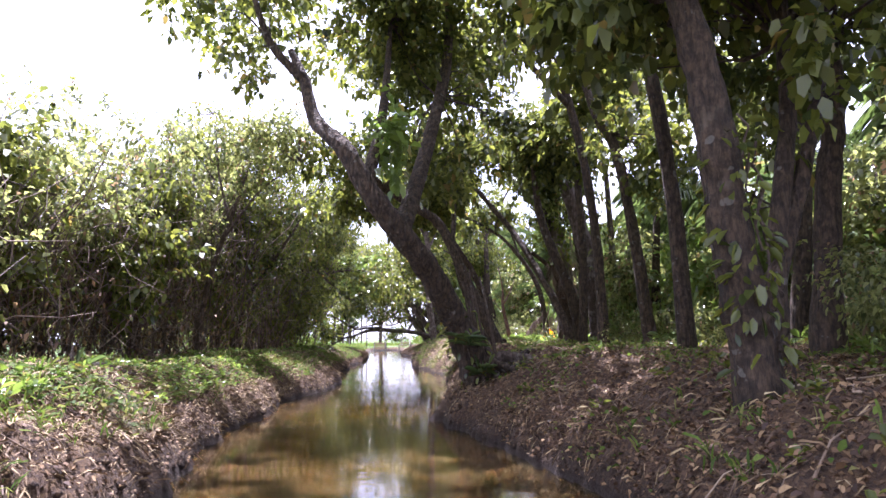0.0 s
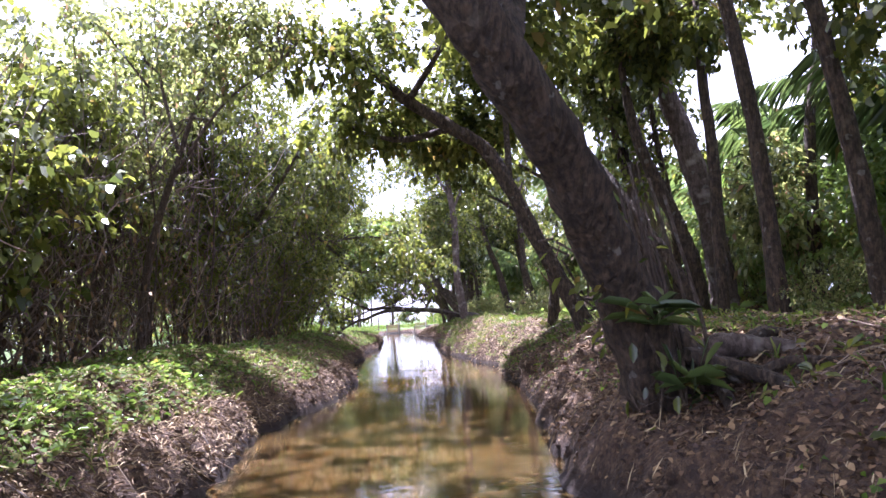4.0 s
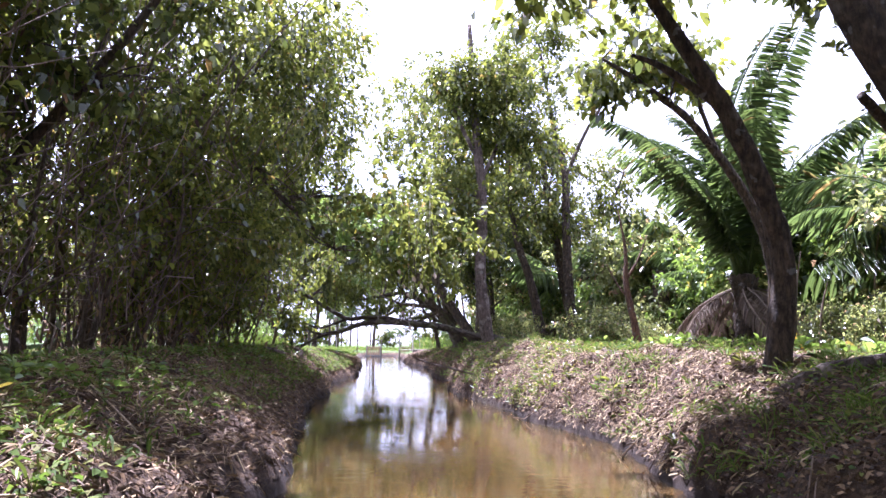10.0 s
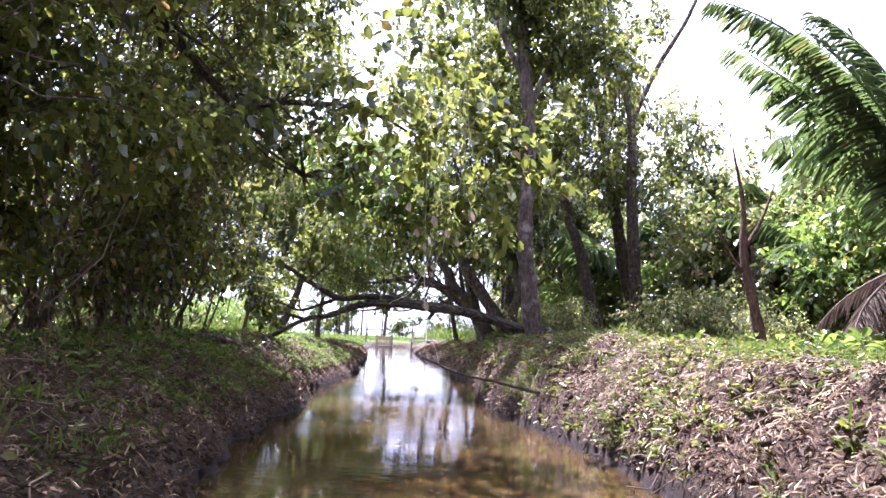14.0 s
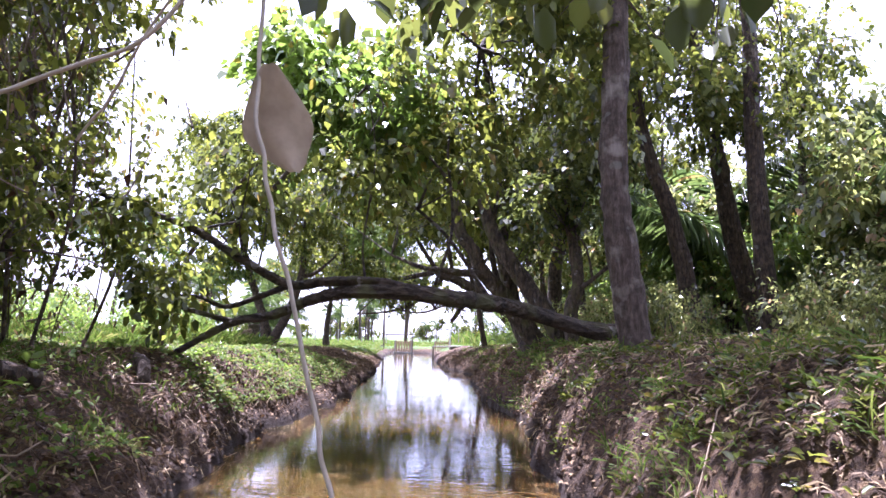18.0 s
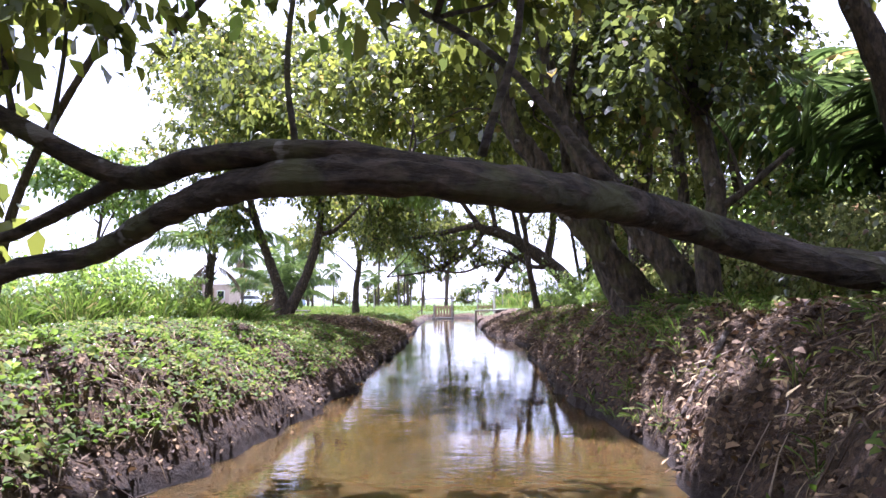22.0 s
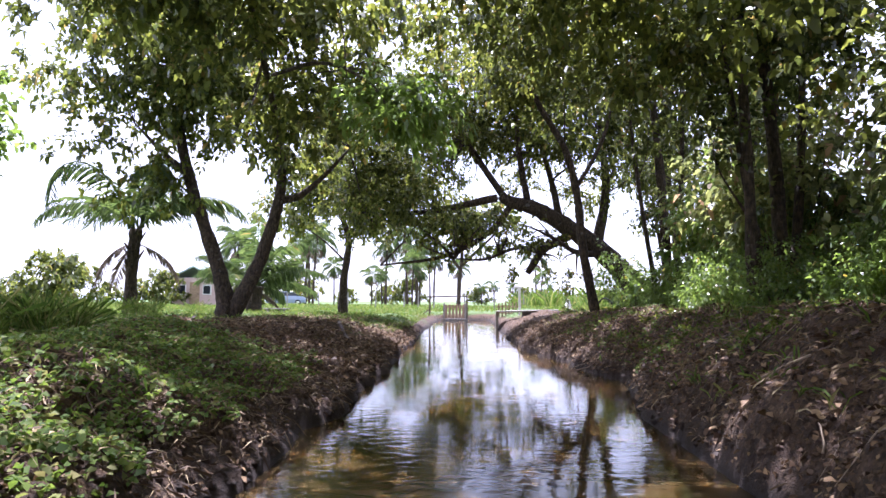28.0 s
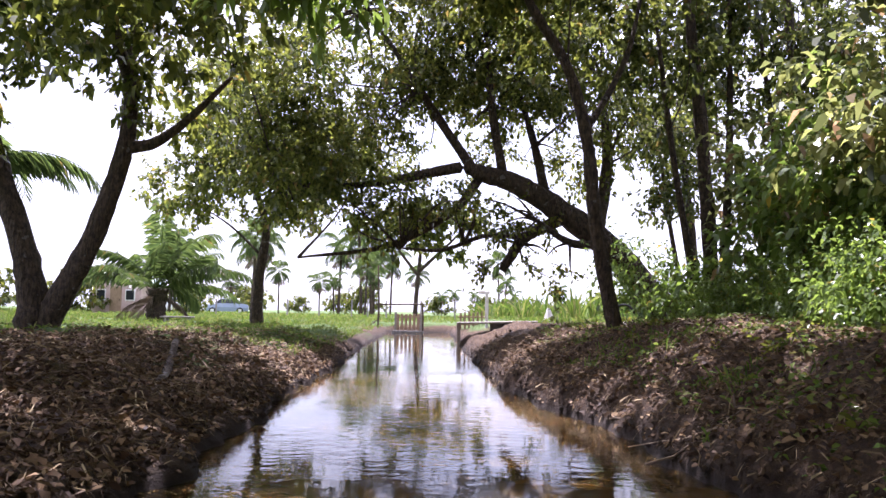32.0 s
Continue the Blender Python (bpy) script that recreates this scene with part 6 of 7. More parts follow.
def clods(name, label, pts, size, mat, seed):
    """Uneven lumps of earth, half sunk."""
    rng = np.random.default_rng(seed)
    n = len(pts)
    octa = np.array([(1, 0, 0), (0, 1, 0), (-1, 0, 0), (0, -1, 0), (0, 0, 1), (0, 0, -1)], float)
    r = size * (0.4 + 1.2 * rng.random((n, 1, 1)) ** 2) * (0.6 + 0.7 * rng.random((n, 6, 1)))
    v = pts[:, None, :] + octa[None] * r + rng.normal(0, 0.2, (n, 6, 3)) * r
    tri = np.array([(0, 1, 4), (1, 2, 4), (2, 3, 4), (3, 0, 4), (1, 0, 5), (2, 1, 5), (3, 2, 5), (0, 3, 5)])
    f = (tri[None] + 6 * np.arange(n)[:, None, None]).reshape(-1)
    return tagged(new(name, mesh_from(name, v.reshape(-1, 3), f, np.full(8 * n, 3), mat, smooth=True)), label, "soil", kind="stuff")


p = on_ground(48000, -3.0, 3.2, -0.5, 52, 331, zmin=0.26, zmax=0.62)
clods("soil_clods", "dark clods of earth on the cut banks", p, 0.026, GROUND, 331)
p = on_ground(16000, -4.6, 5.4, -0.5, 52, 332, zmin=0.42)
clods("soil_clods", "small clods of earth among the litter", p, 0.03, GROUND, 332)

# ---- built and loose things ----
WOOD = plain_mat("wood_pale", (0.20, 0.13, 0.075), (0.42, 0.30, 0.19), 30, 0.8)
WOOD_GREY = plain_mat("wood_grey", (0.15, 0.13, 0.11), (0.38, 0.35, 0.31), 26, 0.85)
WHITE = plain_mat("white_paint", (0.62, 0.62, 0.58), (0.82, 0.82, 0.78), 8, 0.6, 0.1)
CONCRETE = plain_mat("concrete", (0.10, 0.095, 0.085), (0.26, 0.25, 0.23), 14, 0.9)
ROOF = plain_mat("roof_sheet", (0.22, 0.30, 0.27), (0.36, 0.43, 0.39), 5, 0.6)
WALL = plain_mat("plaster", (0.42, 0.30, 0.27), (0.56, 0.43, 0.38), 4, 0.9)
CARPAINT = plain_mat("car_paint", (0.22, 0.27, 0.36), (0.30, 0.36, 0.46), 3, 0.3, 0.02)
DARK = plain_mat("dark_glass", (0.012, 0.014, 0.018), (0.03, 0.034, 0.04), 3, 0.15, 0.02)
RUBBER = plain_mat("rubber", (0.010, 0.010, 0.010), (0.03, 0.03, 0.03), 20, 0.7)


def boxm(name, cx, cy, cz, sx, sy, sz, material, parent, bevel=0.008, label="", rot=(0, 0, 0)):
    """A bevelled board or block, its centre given from its thing's place."""
    bm = bmesh.new()
    bmesh.ops.create_cube(bm, size=1.0)
    bmesh.ops.scale(bm, vec=(sx, sy, sz), verts=bm.verts)
    if bevel:
        bmesh.ops.bevel(bm, geom=bm.edges[:], offset=min(bevel, 0.3 * min(sx, sy, sz)), segments=1, affect="EDGES")
    bmesh.ops.rotate(bm, cent=(0, 0, 0), matrix=Euler([radians(v) for v in rot]).to_matrix(), verts=bm.verts)
    bmesh.ops.translate(bm, vec=(cx, cy, cz), verts=bm.verts)
    return part(name, bm, material, parent, label)


def pole(name, line, radii, material, parent, seed, sides=8, label=""):
    q, r = smooth_line(line, radii, 5)
    return piece(name, tube_mesh(name, [(q, r)], material, sides, 0.08, np.random.default_rng(seed)), parent, label)


# the slatted wooden sluice gate at the canal's end
gate = thing("sluice_gate", (-0.98, 66.0, 0.20), "pale slatted wooden sluice gate across the canal's end", "gate")
for i in range(6):
    boxm("slat", -0.42 + i * 0.168, 0, 0.47, 0.11, 0.03, 0.66 + 0.02 * (i % 2), WOOD, gate)
for z in (0.24, 0.68):
    boxm("rail", 0, 0.045, z, 0.98, 0.05, 0.07, WOOD, gate)
for x in (-0.52, 0.52):
    boxm("post", x, 0.02, 0.30, 0.09, 0.09, 1.15, WOOD_GREY, gate)
boxm("sill", 0, 0.05, 0.03, 1.3, 0.3, 0.14, CONCRETE, gate)
frame_ = thing("rail_frame", (-2.25, 66.2, gz(-2.25, 66.2)), "thin pole frame of two posts and a level bar", "frame")
pole("post", [(0, 0, -0.3), (0.03, 0, 1.0), (-0.03, 0, 2.6)], [0.05, 0.045, 0.035], STEM, frame_, 1)
pole("post", [(1.86, 0, -0.4), (1.88, 0, 0.4), (1.85, 0, 1.05)], [0.045, 0.04, 0.035], STEM, frame_, 2)
pole("bar", [(-0.1, 0, 0.96), (0.9, 0, 0.98), (1.95, 0, 1.0)], [0.03, 0.03, 0.025], STEM, frame_, 3)
pole("brace", [(-0.48, 0, -0.03), (0.0, 0, 0.34)], [0.03, 0.025], STEM, frame_, 4)

# the foot bridge on the wooded bank
bridge = thing("foot_bridge", (2.05, 56.0, 0.75), "low weathered plank bridge on rough supports", "bridge")
for i in range(3):
    boxm("plank", 0.02 * i, -0.32 + i * 0.32, 0.10, 2.76, 0.30, 0.045, WOOD_GREY, bridge, rot=(0, -1.6, 0.6 * (i - 1)))
for x, h in ((-1.32, 0.75), (1.25, 0.5)):
    for y in (-0.35, 0.35):
        boxm("leg", x, y, 0.06 - h / 2, 0.08, 0.08, h, WOOD_GREY, bridge)
boxm("pier", 0.05, 0.0, -0.12, 1.0, 0.5, 0.40, CONCRETE, bridge, 0.03, "dark concrete block under the planks")
sack = thing("sack", (3.2, 56.1, 0.88), "pale folded sack standing on the bridge", "sack")
bm = bmesh.new()
bmesh.ops.create_cone(bm, segments=9, radius1=0.16, radius2=0.03, depth=0.36, cap_ends=True)
for v in bm.verts:
    v.co.x *= 1.0 + 0.25 * math.sin(v.co.y * 30 + v.co.z * 9)
bmesh.ops.translate(bm, vec=(0, 0, 0.19), verts=bm.verts)
part("body", bm, WHITE, sack)
pole("tie", [(-0.04, 0, 0.33), (0.0, -0.04, 0.34), (0.05, 0, 0.33)], [0.012, 0.012, 0.012], STEM, sack, 5)
wp = thing("marker_post", (1.65, 58.0, gz(1.65, 58.0)), "white marker post with a short crossboard", "post")
boxm("shaft", 0, 0, 0.48, 0.085, 0.085, 1.2, WHITE, wp)
boxm("crossboard", -0.08, 0, 1.06, 0.34, 0.03, 0.10, WHITE, wp)
picket = thing("picket_fence", (1.37, 60.0, gz(1.37, 60.0)), "short pale picket fence beyond the bridge", "fence")
for i in range(7):
    boxm("picket", -0.42 + i * 0.14, 0, 0.16, 0.06, 0.02, 0.56 + 0.06 * (i % 3), WOOD, picket)
for z in (0.05, 0.30):
    boxm("rail", 0, 0.03, z, 1.0, 0.03, 0.05, WOOD, picket)
hose = thing("hose", (2.85, 46.9, gz(2.85, 46.9)), "black hose loop lying against the tree foot", "hose")
a = np.linspace(0.2, 5.6, 22)
pole("loop", np.stack([0.14 * np.cos(a) - 0.1, 0.03 * a, 0.16 + 0.16 * np.sin(a)], -1), [0.018] * 22, RUBBER, hose, 6, 7)
# field fence posts beyond the grass
fp = thing("fence_post", (-3.4, 74.0, gz(-3.4, 74.0)), "thin weathered fence post in the field", "post", "field fence posts")
boxm("stake", 0, 0, 0.5, 0.07, 0.07, 1.2, WOOD_GREY, fp)
boxm("cap", 0, 0, 1.11, 0.085, 0.085, 0.03, WOOD_GREY, fp)
for i in range(16):
    x = -12.0 + i * 1.9
    copy_thing(fp, pose(x, 76.0 + 0.8 * math.sin(i), gz(x, 76.0), 0, 0, i * 23))
# bench on the grass
bench = thing("bench", (-7.6, 58.0, gz(-7.6, 58.0)), "plain grey wooden bench on the grass", "bench")
boxm("seat", 0, 0, 0.22, 0.95, 0.26, 0.045, WOOD_GREY, bench)
for x in (-0.33, 0.33):
    boxm("leg", x, 0, 0.08, 0.07, 0.22, 0.26, WOOD_GREY, bench)
# the far house
house = thing("house", (-22.3, 88.0, gz(-22.3, 88.0)), "small pinkish house with a pale green sheet roof", "house")
boxm("wall", 0, 0, 1.15, 3.6, 3.2, 2.3, WALL, house, 0.02)
bm = bmesh.new()
prof = [(-2.1, -0.0), (0, 1.0), (2.1, 0.0), (2.1, -0.10), (0, 0.88), (-2.1, -0.10)]
vs = [bm.verts.new((x, y, 2.25 + z)) for y in (-1.95, 1.95) for x, z in prof]
for i in range(6):
    bm.faces.new((vs[i], vs[(i + 1) % 6], vs[6 + (i + 1) % 6], vs[6 + i]))
bm.faces.new(vs[5::-1])
bm.faces.new(vs[6:])
bmesh.ops.recalc_face_normals(bm, faces=bm.faces)
part("roof", bm, ROOF, house)
for x in (-1.0, 1.05):
    w = boxm("window", x, -1.62, 1.35, 0.7, 0.06, 0.8, WHITE, house, 0.01)
    boxm("pane", x, -1.655, 1.35, 0.56, 0.02, 0.66, DARK, w, 0)
d = boxm("door", 0.05, -1.62, 0.98, 0.8, 0.06, 1.95, WOOD, house, 0.01)
boxm("door_handle", 0.35, -1.67, 0.98, 0.04, 0.05, 0.12, DARK, d, 0.004)


def car(at, turn, material, label):
    """A small parked car: body of cross-sections, cabin glass, wheels."""
    e = thing("car", at, label, "car", "parked cars")
    e.rotation_euler = (0, 0, radians(turn))
    bm = bmesh.new()
    rows = [(-2.0, 0.35, 0.75), (-1.9, 0.28, 0.86), (-1.0, 0.25, 0.95), (-0.6, 0.25, 1.0), (0.9, 0.25, 1.0), (1.7, 0.25, 0.95), (2.0, 0.32, 0.8)]
    rings = [[bm.verts.new((x, y, z)) for y, z in ((-0.8, lo), (-0.84, (lo + hi) / 2), (-0.74, hi), (0.74, hi), (0.84, (lo + hi) / 2), (0.8, lo))] for x, lo, hi in rows]
    for p, q in zip(rings, rings[1:]):
        for i in range(6):
            bm.faces.new((p[i], p[(i + 1) % 6], q[(i + 1) % 6], q[i]))
    bm.faces.new(rings[0][::-1])
    bm.faces.new(rings[-1])
    bmesh.ops.recalc_face_normals(bm, faces=bm.faces)
    part("body", bm, material, e)
    bm = bmesh.new()
    lo = [bm.verts.new((x, y, 0.99)) for x, y in ((-1.15, -0.7), (1.35, -0.7), (1.35, 0.7), (-1.15, 0.7))]
    hi = [bm.verts.new((x, y, 1.40)) for x, y in ((-0.55, -0.58), (0.85, -0.58), (0.85, 0.58), (-0.55, 0.58))]
    for i in range(4):
        bm.faces.new((lo[i], lo[(i + 1) % 4], hi[(i + 1) % 4], hi[i]))
    part("window_band", bm, DARK, e, "dark car windows")
    boxm("roof", 0.15, 0, 1.42, 1.45, 1.2, 0.05, material, e, 0.02)
    for x in (-1.25, 1.25):
        for y in (-0.78, 0.78):
            bm = bmesh.new()
            bmesh.ops.create_cone(bm, segments=16, radius1=0.31, radius2=0.31, depth=0.2, cap_ends=True)
            bmesh.ops.rotate(bm, cent=(0, 0, 0), matrix=Matrix.Rotation(radians(90), 3, "X"), verts=bm.verts)
            bmesh.ops.translate(bm, vec=(x, y, 0.31), verts=bm.verts)
            w = part("wheel", bm, RUBBER, e)
            boxm("rim", x, y * 1.13, 0.31, 0.3, 0.04, 0.3, WHITE, w, 0.05)
    for y in (-0.6, 0.6):
        boxm("headlight", -1.97, y, 0.68, 0.06, 0.3, 0.13, WHITE, e, 0.02)
    return e


car((-19.6, 104.0, gz(-19.6, 104)), 12, CARPAINT, "bluish car parked beyond the field")
car((-24.6, 105.5, gz(-24.6, 105.5)), -8, WHITE, "white car parked beside the bluish one")

# fallen wood and stumps
def log(name, label, line, radii, material, seed, sides=8, knots=()):
    e = thing(name, tuple(line[0]), label, "fallen wood")
    o = np.asarray(line[0], float)
    pole("stem", np.asarray(line, float) - o, radii, material, e, seed, sides)
    for i, (k, r) in enumerate(knots):
        pole("side_branch", np.asarray(k, float) - o, r, material, e, seed + 50 + i, 6)
    return e


def gl(x, y, dz=0.04):
    return (x, y, gz(x, y) + dz)


log("fallen_branch", "pale forked dead branch lying down the bank", [gl(-3.35, 6.3, 0.10), gl(-3.0, 6.15, 0.07), gl(-2.75, 5.95, 0.05), gl(-2.5, 5.75, 0.04), gl(-2.25, 5.6, 0.04), gl(-2.05, 5.5, 0.05)], [0.03, 0.04, 0.045, 0.04, 0.035, 0.028], BARK_PALE, 501,
    knots=[([gl(-3.0, 6.15, 0.08), (-2.85, 6.3, gz(-2.85, 6.3) + 0.12), gl(-2.55, 6.4, 0.06)], [0.026, 0.02, 0.012]), ([(-3.1, 6.2, gz(-3.1, 6.2) + 0.1), (-3.12, 6.25, gz(-3.1, 6.2) + 0.26)], [0.024, 0.014])])
log("log", "weathered log lying on the leaf litter", [gl(2.15, 16.2), gl(2.45, 16.1), gl(2.8, 15.9)], [0.05, 0.055, 0.045], BARK_PALE, 502)
log("log", "thin fallen branch on the bank", [gl(2.6, 17.3), gl(3.0, 16.6), gl(3.3, 15.6), gl(3.6, 15.2)], [0.03, 0.035, 0.03, 0.02], BARK_PALE, 503)
log("log", "pale stick slanting down the bank to the water", [gl(1.78, 29.5, 0.03), gl(1.55, 29.3, 0.03), gl(1.35, 29.1, 0.03)], [0.018, 0.02, 0.014], BARK_PALE, 504)
log("log", "short dark log on the shrubby bank", [gl(-2.9, 24.8, 0.05), gl(-2.6, 25.0, 0.06), gl(-2.35, 25.2, 0.05)], [0.06, 0.065, 0.05], BARK, 505)
log("log", "split bark piece standing in the bank", [gl(-2.15, 26.3, 0.02), (-2.2, 26.4, gz(-2.2, 26.4) + 0.12), gl(-2.3, 26.5, 0.14)], [0.05, 0.06, 0.03], BARK_PALE, 506)
log("log", "thin pale branch on the wooded bank", [gl(2.3, 20.4), gl(2.6, 20.0), gl(3.0, 19.5), gl(3.2, 19.0)], [0.022, 0.026, 0.022, 0.016], BARK_PALE, 507)
log("log", "dry stick lying on the bank top", [gl(-3.1, 18.2), gl(-2.8, 18.3), gl(-2.4, 18.2)], [0.02, 0.022, 0.014], BARK_PALE, 508)
log("log", "grey root crossing the open bank", [gl(-2.5, 43.9, 0.04), gl(-2.2, 42.9, 0.04), gl(-2.0, 42.2, 0.03)], [0.03, 0.035, 0.025], BARK_PALE, 509)
log("log", "dead twig on the wooded bank", [gl(1.9, 38.4), gl(2.3, 38.2), gl(2.7, 38.4)], [0.014, 0.016, 0.01], BARK_PALE, 510)
st = log("stump", "leaning reddish dead trunk with bare branches", [(4.56, 25.0, gz(4.6, 25.0) - 0.1), (4.44, 25.0, 1.7), (4.30, 25.0, 2.42), (4.30, 25.0, 3.1), (4.16, 25.0, 3.9)], [0.095, 0.075, 0.06, 0.035, 0.012], bark_mat("bark_red", (0.07, 0.035, 0.02), (0.23, 0.13, 0.075), (0.16, 0.12, 0.08), 0.66), 511, 11, knots=[([(4.31, 25.0, 2.5), (4.55, 25.0, 2.9), (4.75, 25.0, 3.4)], [0.03, 0.022, 0.01]), ([(4.36, 25.0, 2.1), (4.12, 25.0, 2.4), (3.9, 25.0, 2.8)], [0.026, 0.018, 0.008])])
st2 = log("stump", "dark fuzzy remains of a palm trunk", [(6.72, 28.5, gz(6.7, 28.5) - 0.1), (6.5, 28.5, 2.2), (6.42, 28.5, 3.1)], [0.24, 0.19, 0.15], BARK, 512, 12)
log("stump", "small dark broken stump at the bank's edge", [(2.75, 15.6, gz(2.75, 15.6) - 0.05), (2.74, 15.6, gz(2.75, 15.6) + 0.28)], [0.10, 0.085], BARK, 513, 10)
log("dead_bough", "long bare bough lying level among the trees", [(4.4, 33.0, 3.2), (5.5, 33.0, 3.3), (7.0, 33.0, 3.4), (8.9, 33.0, 3.67)], [0.05, 0.05, 0.045, 0.03], BARK, 514)
for i, (x, y, h) in enumerate([(4.6, 19.4, 0.9), (5.6, 19.8, 1.6), (5.2, 21.5, 1.9), (5.75, 21.7, 1.5), (5.0, 18.7, 1.2)]):
    log("dry_cane", "pale dry cane standing in the undergrowth", [(x, y, gz(x, y) - 0.05), (x + 0.05, y, gz(x, y) + h * 0.6), (x + 0.15, y, gz(x, y) + h)], [0.016, 0.013, 0.008], FROND_DRY, 530 + i, 6)

# hanging vines with dead leaves over the water
VINE = island_mat("vine", (0.34, 0.29, 0.22), (0.48, 0.42, 0.33), (0.58, 0.52, 0.43))
DRY_LEAF = island_mat("dry_leaf", (0.34, 0.26, 0.17), (0.46, 0.37, 0.26), (0.55, 0.46, 0.34), through_light=0.3)
vine = thing("hanging_vine", (-0.2, 21.3, 3.2), "thin pale vines with curled dead leaves hanging over the canal", "vine")
vr = np.random.default_rng(9)
V0 = np.array([-0.2, 21.3, 3.2])


def strand(line, r, seed):
    q, rr2 = smooth_line(np.asarray(line, float) - V0, [r] * len(line), 7)
    q = q + np.cumsum(vr.normal(0, 0.0012, q.shape), axis=0)
    pole("strand", q, list(rr2), VINE, vine, seed, 6)


def curled_leaf(at, size, rng):
    """A dry leaf hanging from its stalk, bent along its midrib and rolled in at the edges."""
    n, m = 9, 7
    u, w = np.meshgrid(np.linspace(0, 1, n), np.linspace(-1, 1, m), indexing="ij")
    half = 0.40 * np.sin(np.pi * np.clip(0.05 + 0.93 * u, 0, 1)) ** 0.75 * (1 + 0.10 * np.sin(9 * u + 4 * w))
    roll = w * (0.9 + 0.5 * u)
    lx, ly = half * np.sin(roll) / 1.1, 0.16 * np.sin(2.4 * u) + half * (1 - np.cos(roll)) * 0.9 + 0.02 * np.sin(14 * w + 6 * u)
    v = np.stack([lx + 0.25 * u ** 3, ly, -u], -1).reshape(-1, 3) * size * 0.85
    a = rng.normal(0, 0.5)
    c, d = np.cos(a), np.sin(a)
    v = np.stack([v[:, 0] * c - v[:, 1] * d, v[:, 0] * d + v[:, 1] * c, v[:, 2]], -1) + at + np.array([0, 0, size * 0.15])
    i, j = np.meshgrid(np.arange(n - 1), np.arange(m - 1), indexing="ij")
    k = i * m + j
    return mesh_from("dead_leaf", v, np.stack([k, k + 1, k + m + 1, k + m], -1).reshape(-1), np.full((n - 1) * (m - 1), 4), DRY_LEAF, smooth=True)


strand([(-0.2, 21.3, 3.4), (-0.18, 21.27, 2.2), (-0.16, 21.25, 1.5), (-0.145, 21.22, 1.34), (-0.11, 21.2, 1.23), (-0.075, 21.16, 1.1), (-0.035, 21.1, 0.95)], 0.0016, 600)
strand([(-0.05, 21.4, 3.2), (-0.1, 21.35, 1.95), (-0.24, 21.33, 1.52), (-0.42, 21.3, 1.38)], 0.0018, 601)
strand([(-0.1, 21.38, 3.0), (-0.14, 21.36, 1.85), (-0.3, 21.4, 1.5), (-0.36, 21.42, 1.4)], 0.0013, 602)
strand([(0.15, 21.5, 3.3), (0.1, 21.5, 2.4), (-0.02, 21.4, 1.9), (-0.12, 21.35, 1.6)], 0.0014, 603)
for i in range(5):
    x0, y0 = vr.normal(0.0, 0.25), 21.7 + vr.normal(0, 0.2)
    strand([(x0, y0, 3.6), (x0 + vr.normal(0, 0.08), y0, 2.8), (x0 + vr.normal(0, 0.12), y0, 2.1 + 0.4 * vr.random())], 0.002, 604 + i)
for i, (x, y, z, sz) in enumerate([(-0.15, 21.23, 1.395, 0.085), (-0.24, 21.36, 1.60, 0.075), (-0.10, 21.36, 1.70, 0.06), (-0.12, 21.36, 1.64, 0.055), (-0.17, 21.4, 1.86, 0.08), (0.0, 21.5, 2.0, 0.09), (-0.25, 21.45, 1.98, 0.08), (0.08, 21.45, 1.92, 0.08), (-0.1, 21.5, 2.1, 0.1), (-0.3, 21.5, 2.2, 0.09), (0.2, 21.5, 2.15, 0.09)]):
    me = curled_leaf(np.array([x, y, z]) - V0, sz, vr)
    piece("dead_leaf", me, vine, "curled pale dead leaf")
pos = np.stack([vr.uniform(-0.15, 0.85, 70), vr.uniform(0.55, 0.95, 70), vr.uniform(-1.36, -1.12, 70)], -1)
piece("broad_leaves", leaves_mesh("broad_leaves", pos, unit(vr.normal(0, 0.5, (70, 3)) + np.array([0, 0, -0.8])), 0.045 + 0.045 * vr.random(70), LEAF_DARK, vr, width=0.7), vine, "broad dark leaves on the vine", kind="stuff")
pos, way = clump_points([(0.3, 0.5, -0.6, 0.6, 0.4, 0.35), (-0.2, 0.6, 0.1, 0.9, 0.6, 0.5), (0.6, 0.9, -0.3, 0.7, 0.5, 0.4)], 1100, vr, shell=0.3)
piece("leaves", leaves_mesh("leaves", pos, way, 0.06 + 0.07 * vr.random(1100), LEAF, vr, width=0.7), vine, kind="stuff")
# dry fronds hanging on the old palm trunk
df = thing("dry_fronds", (4.65, 17.6, 4.3), "grey-brown dead palm fronds hanging down the trunk", "fronds")
me = frond_mesh("frond", 2.2, 0.25, 0.24, 77, FROND_DRY, 54, rise=-1.3, width=0.02)
for i in range(7):
    ob = piece("frond", me, df)
    ob.matrix_basis = Matrix.Translation((vr.normal(0, 0.12), vr.normal(0, 0.1) - 0.1, vr.normal(0, 0.3))) @ Matrix.Rotation(-2.2 + 0.42 * i, 4, "Z")
log("dead_bough", "low dead branch dipping towards the water", [(0.75, 21.3, 0.75), (0.35, 20.9, 0.85), (0.05, 20.5, 0.92), (-0.2, 20.4, 1.02)], [0.014, 0.012, 0.01, 0.006], BARK_PALE, 515, 6)


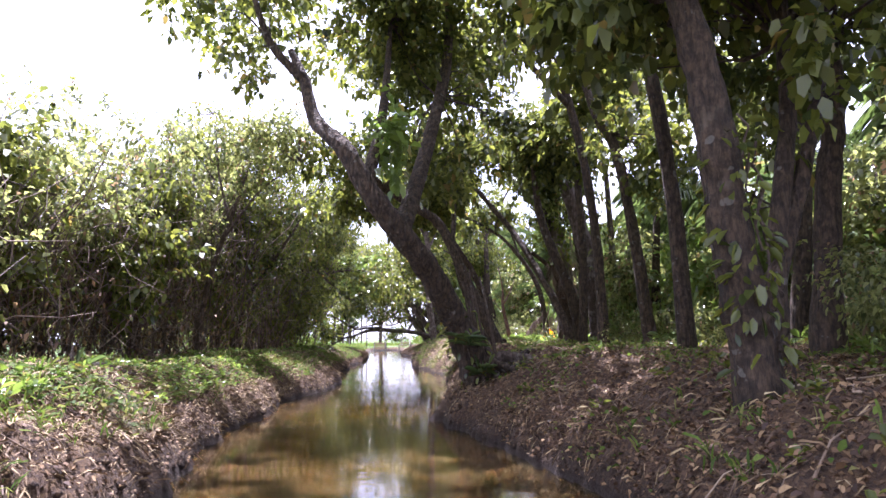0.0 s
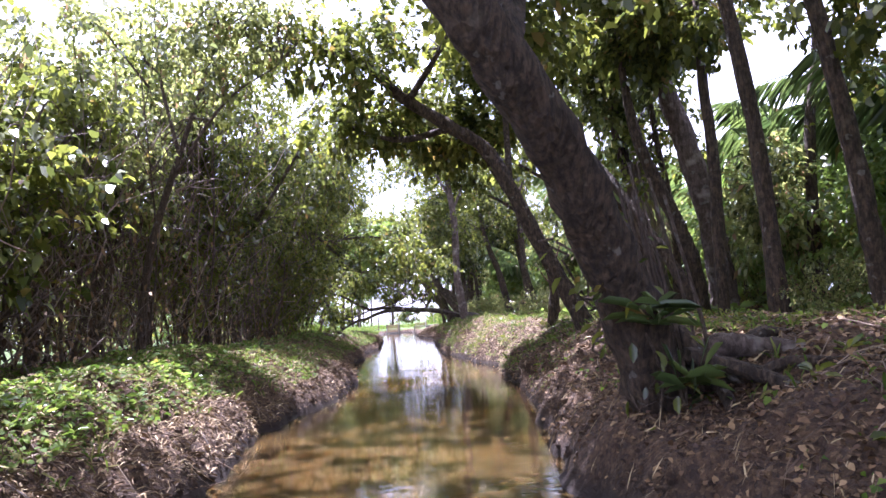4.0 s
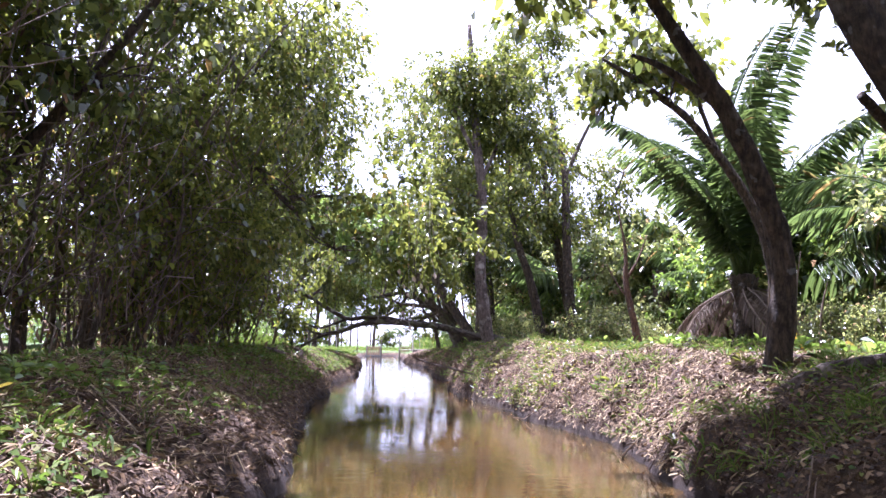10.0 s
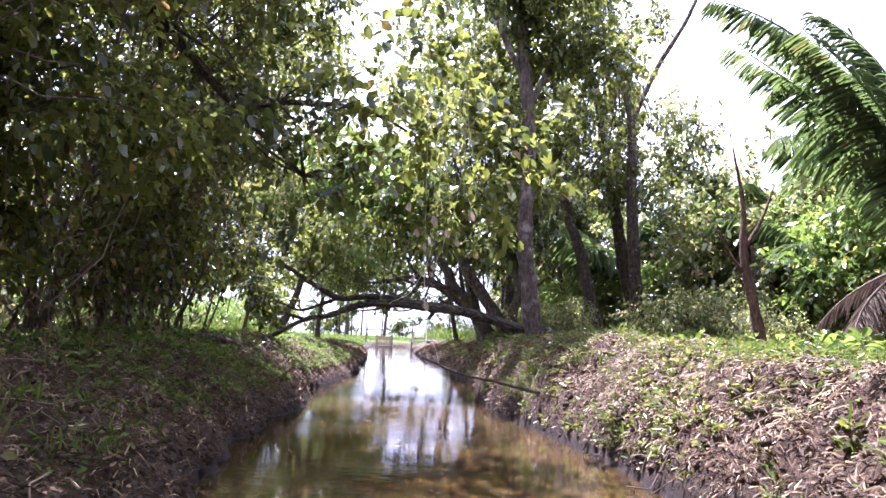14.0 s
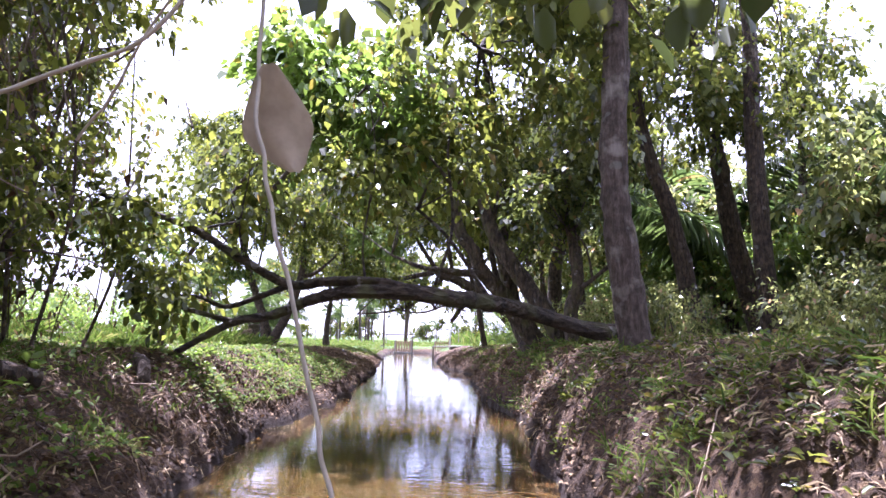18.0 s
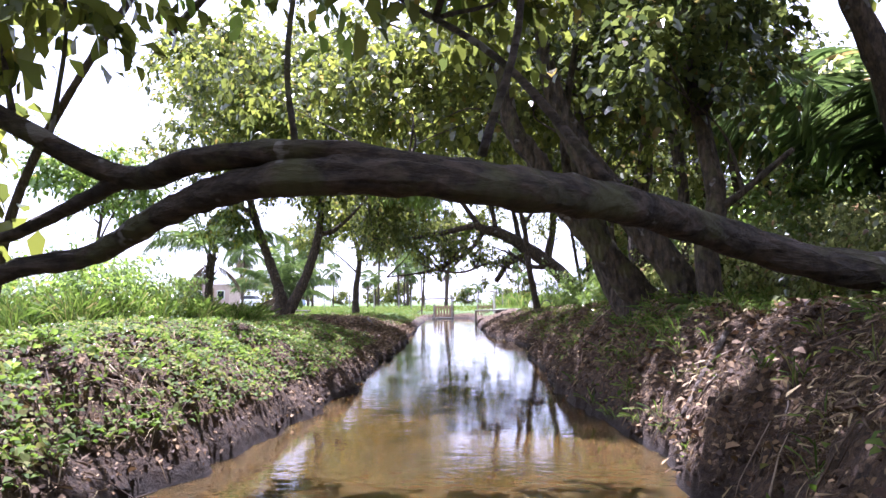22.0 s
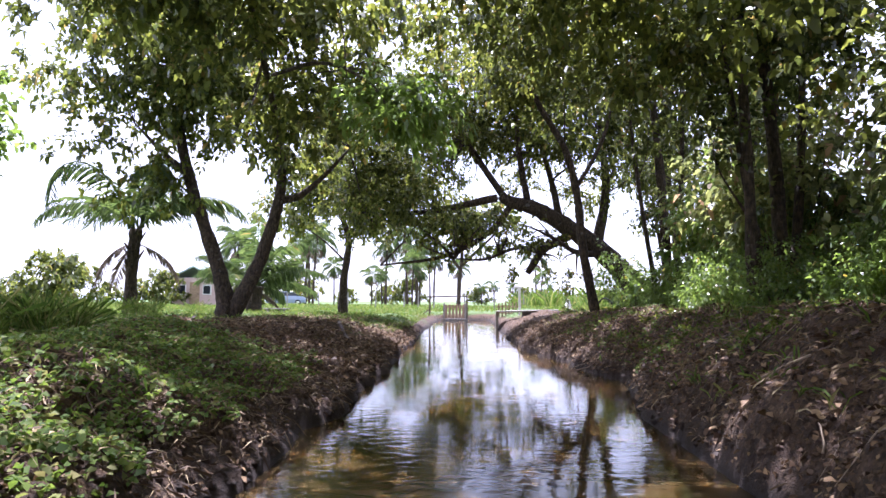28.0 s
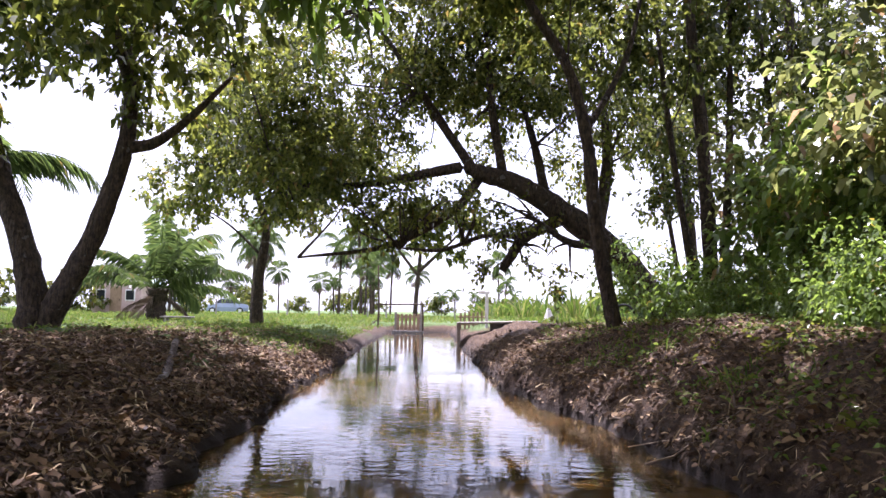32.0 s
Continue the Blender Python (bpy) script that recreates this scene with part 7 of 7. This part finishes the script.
# spiky plants rooted on trunks and at the water's edge
def tuft(name, label, at, n, size, mat, seed, width=0.07, lean=0.7):
    rng = np.random.default_rng(seed)
    e = thing(name, at, label, "plant")
    way = unit(np.stack([rng.normal(0, lean, n), rng.normal(0, lean, n), 0.25 + 0.9 * rng.random(n)], -1))
    pos = rng.normal(0, 0.035, (n, 3))
    piece("foliage", leaves_mesh("foliage", pos, way, size * (0.55 + 0.7 * rng.random(n)), mat, rng, width=width, fold=0.03, droop=0.45), e, kind="stuff")
    return e


for i, (x, y, z, sz) in enumerate([(1.42, 7.7, 0.45, 0.34), (1.22, 7.62, 0.85, 0.32), (1.05, 7.62, 1.2, 0.26), (1.5, 7.9, 0.75, 0.3), (1.55, 7.5, 0.5, 0.28)]):
    tuft("trunk_plant", "spiky green plant growing on the leaning trunk", (x, y, z), 26, sz, FROND, 700 + i)
for i, (x, y, sz) in enumerate([(1.95, 32.2, 0.34), (2.3, 34.6, 0.3), (2.05, 30.9, 0.3), (2.6, 22.6, 0.36), (3.1, 21.5, 0.3), (2.2, 37.6, 0.26), (-2.6, 5.2, 0.3), (-2.9, 4.4, 0.34), (-3.2, 5.6, 0.36), (2.4, 11.0, 0.28), (-2.7, 15.4, 0.26), (-3.6, 9.2, 0.4), (2.7, 31.9, 0.4)]):
    tuft("grass_tuft", "small clump of arching green blades on the bank", (x, y, gz(x, y)), 20, sz, GRASS if i % 2 else FROND, 720 + i, width=0.06)
# yellowing broad leaves beside the trunks
YELLOW = leaf_mat("leaf_yellow", (0.42, 0.26, 0.02), (0.62, 0.42, 0.04), (0.5, 0.2, 0.03), 0.2)
yp = thing("yellow_leaves", (5.2, 20.9, gz(5.2, 20.9)), "low plant with bright yellow and orange leaves", "plant")
yr = np.random.default_rng(5)
piece("leaves", leaves_mesh("leaves", yr.normal(0, 0.07, (12, 3)) + np.array([0, 0, 0.3]), unit(yr.normal(0, 0.6, (12, 3)) + np.array([0, 0, 0.8])), 0.13 + 0.08 * yr.random(12), YELLOW, yr, width=0.4), yp, kind="stuff")
piece("stem", tube_mesh("stem", [(np.array([(0, 0, -0.05), (0.02, 0, 0.15), (0.0, 0.01, 0.33)]), np.array([0.012, 0.01, 0.006]))], STEM, 6, 0.1, yr), yp)
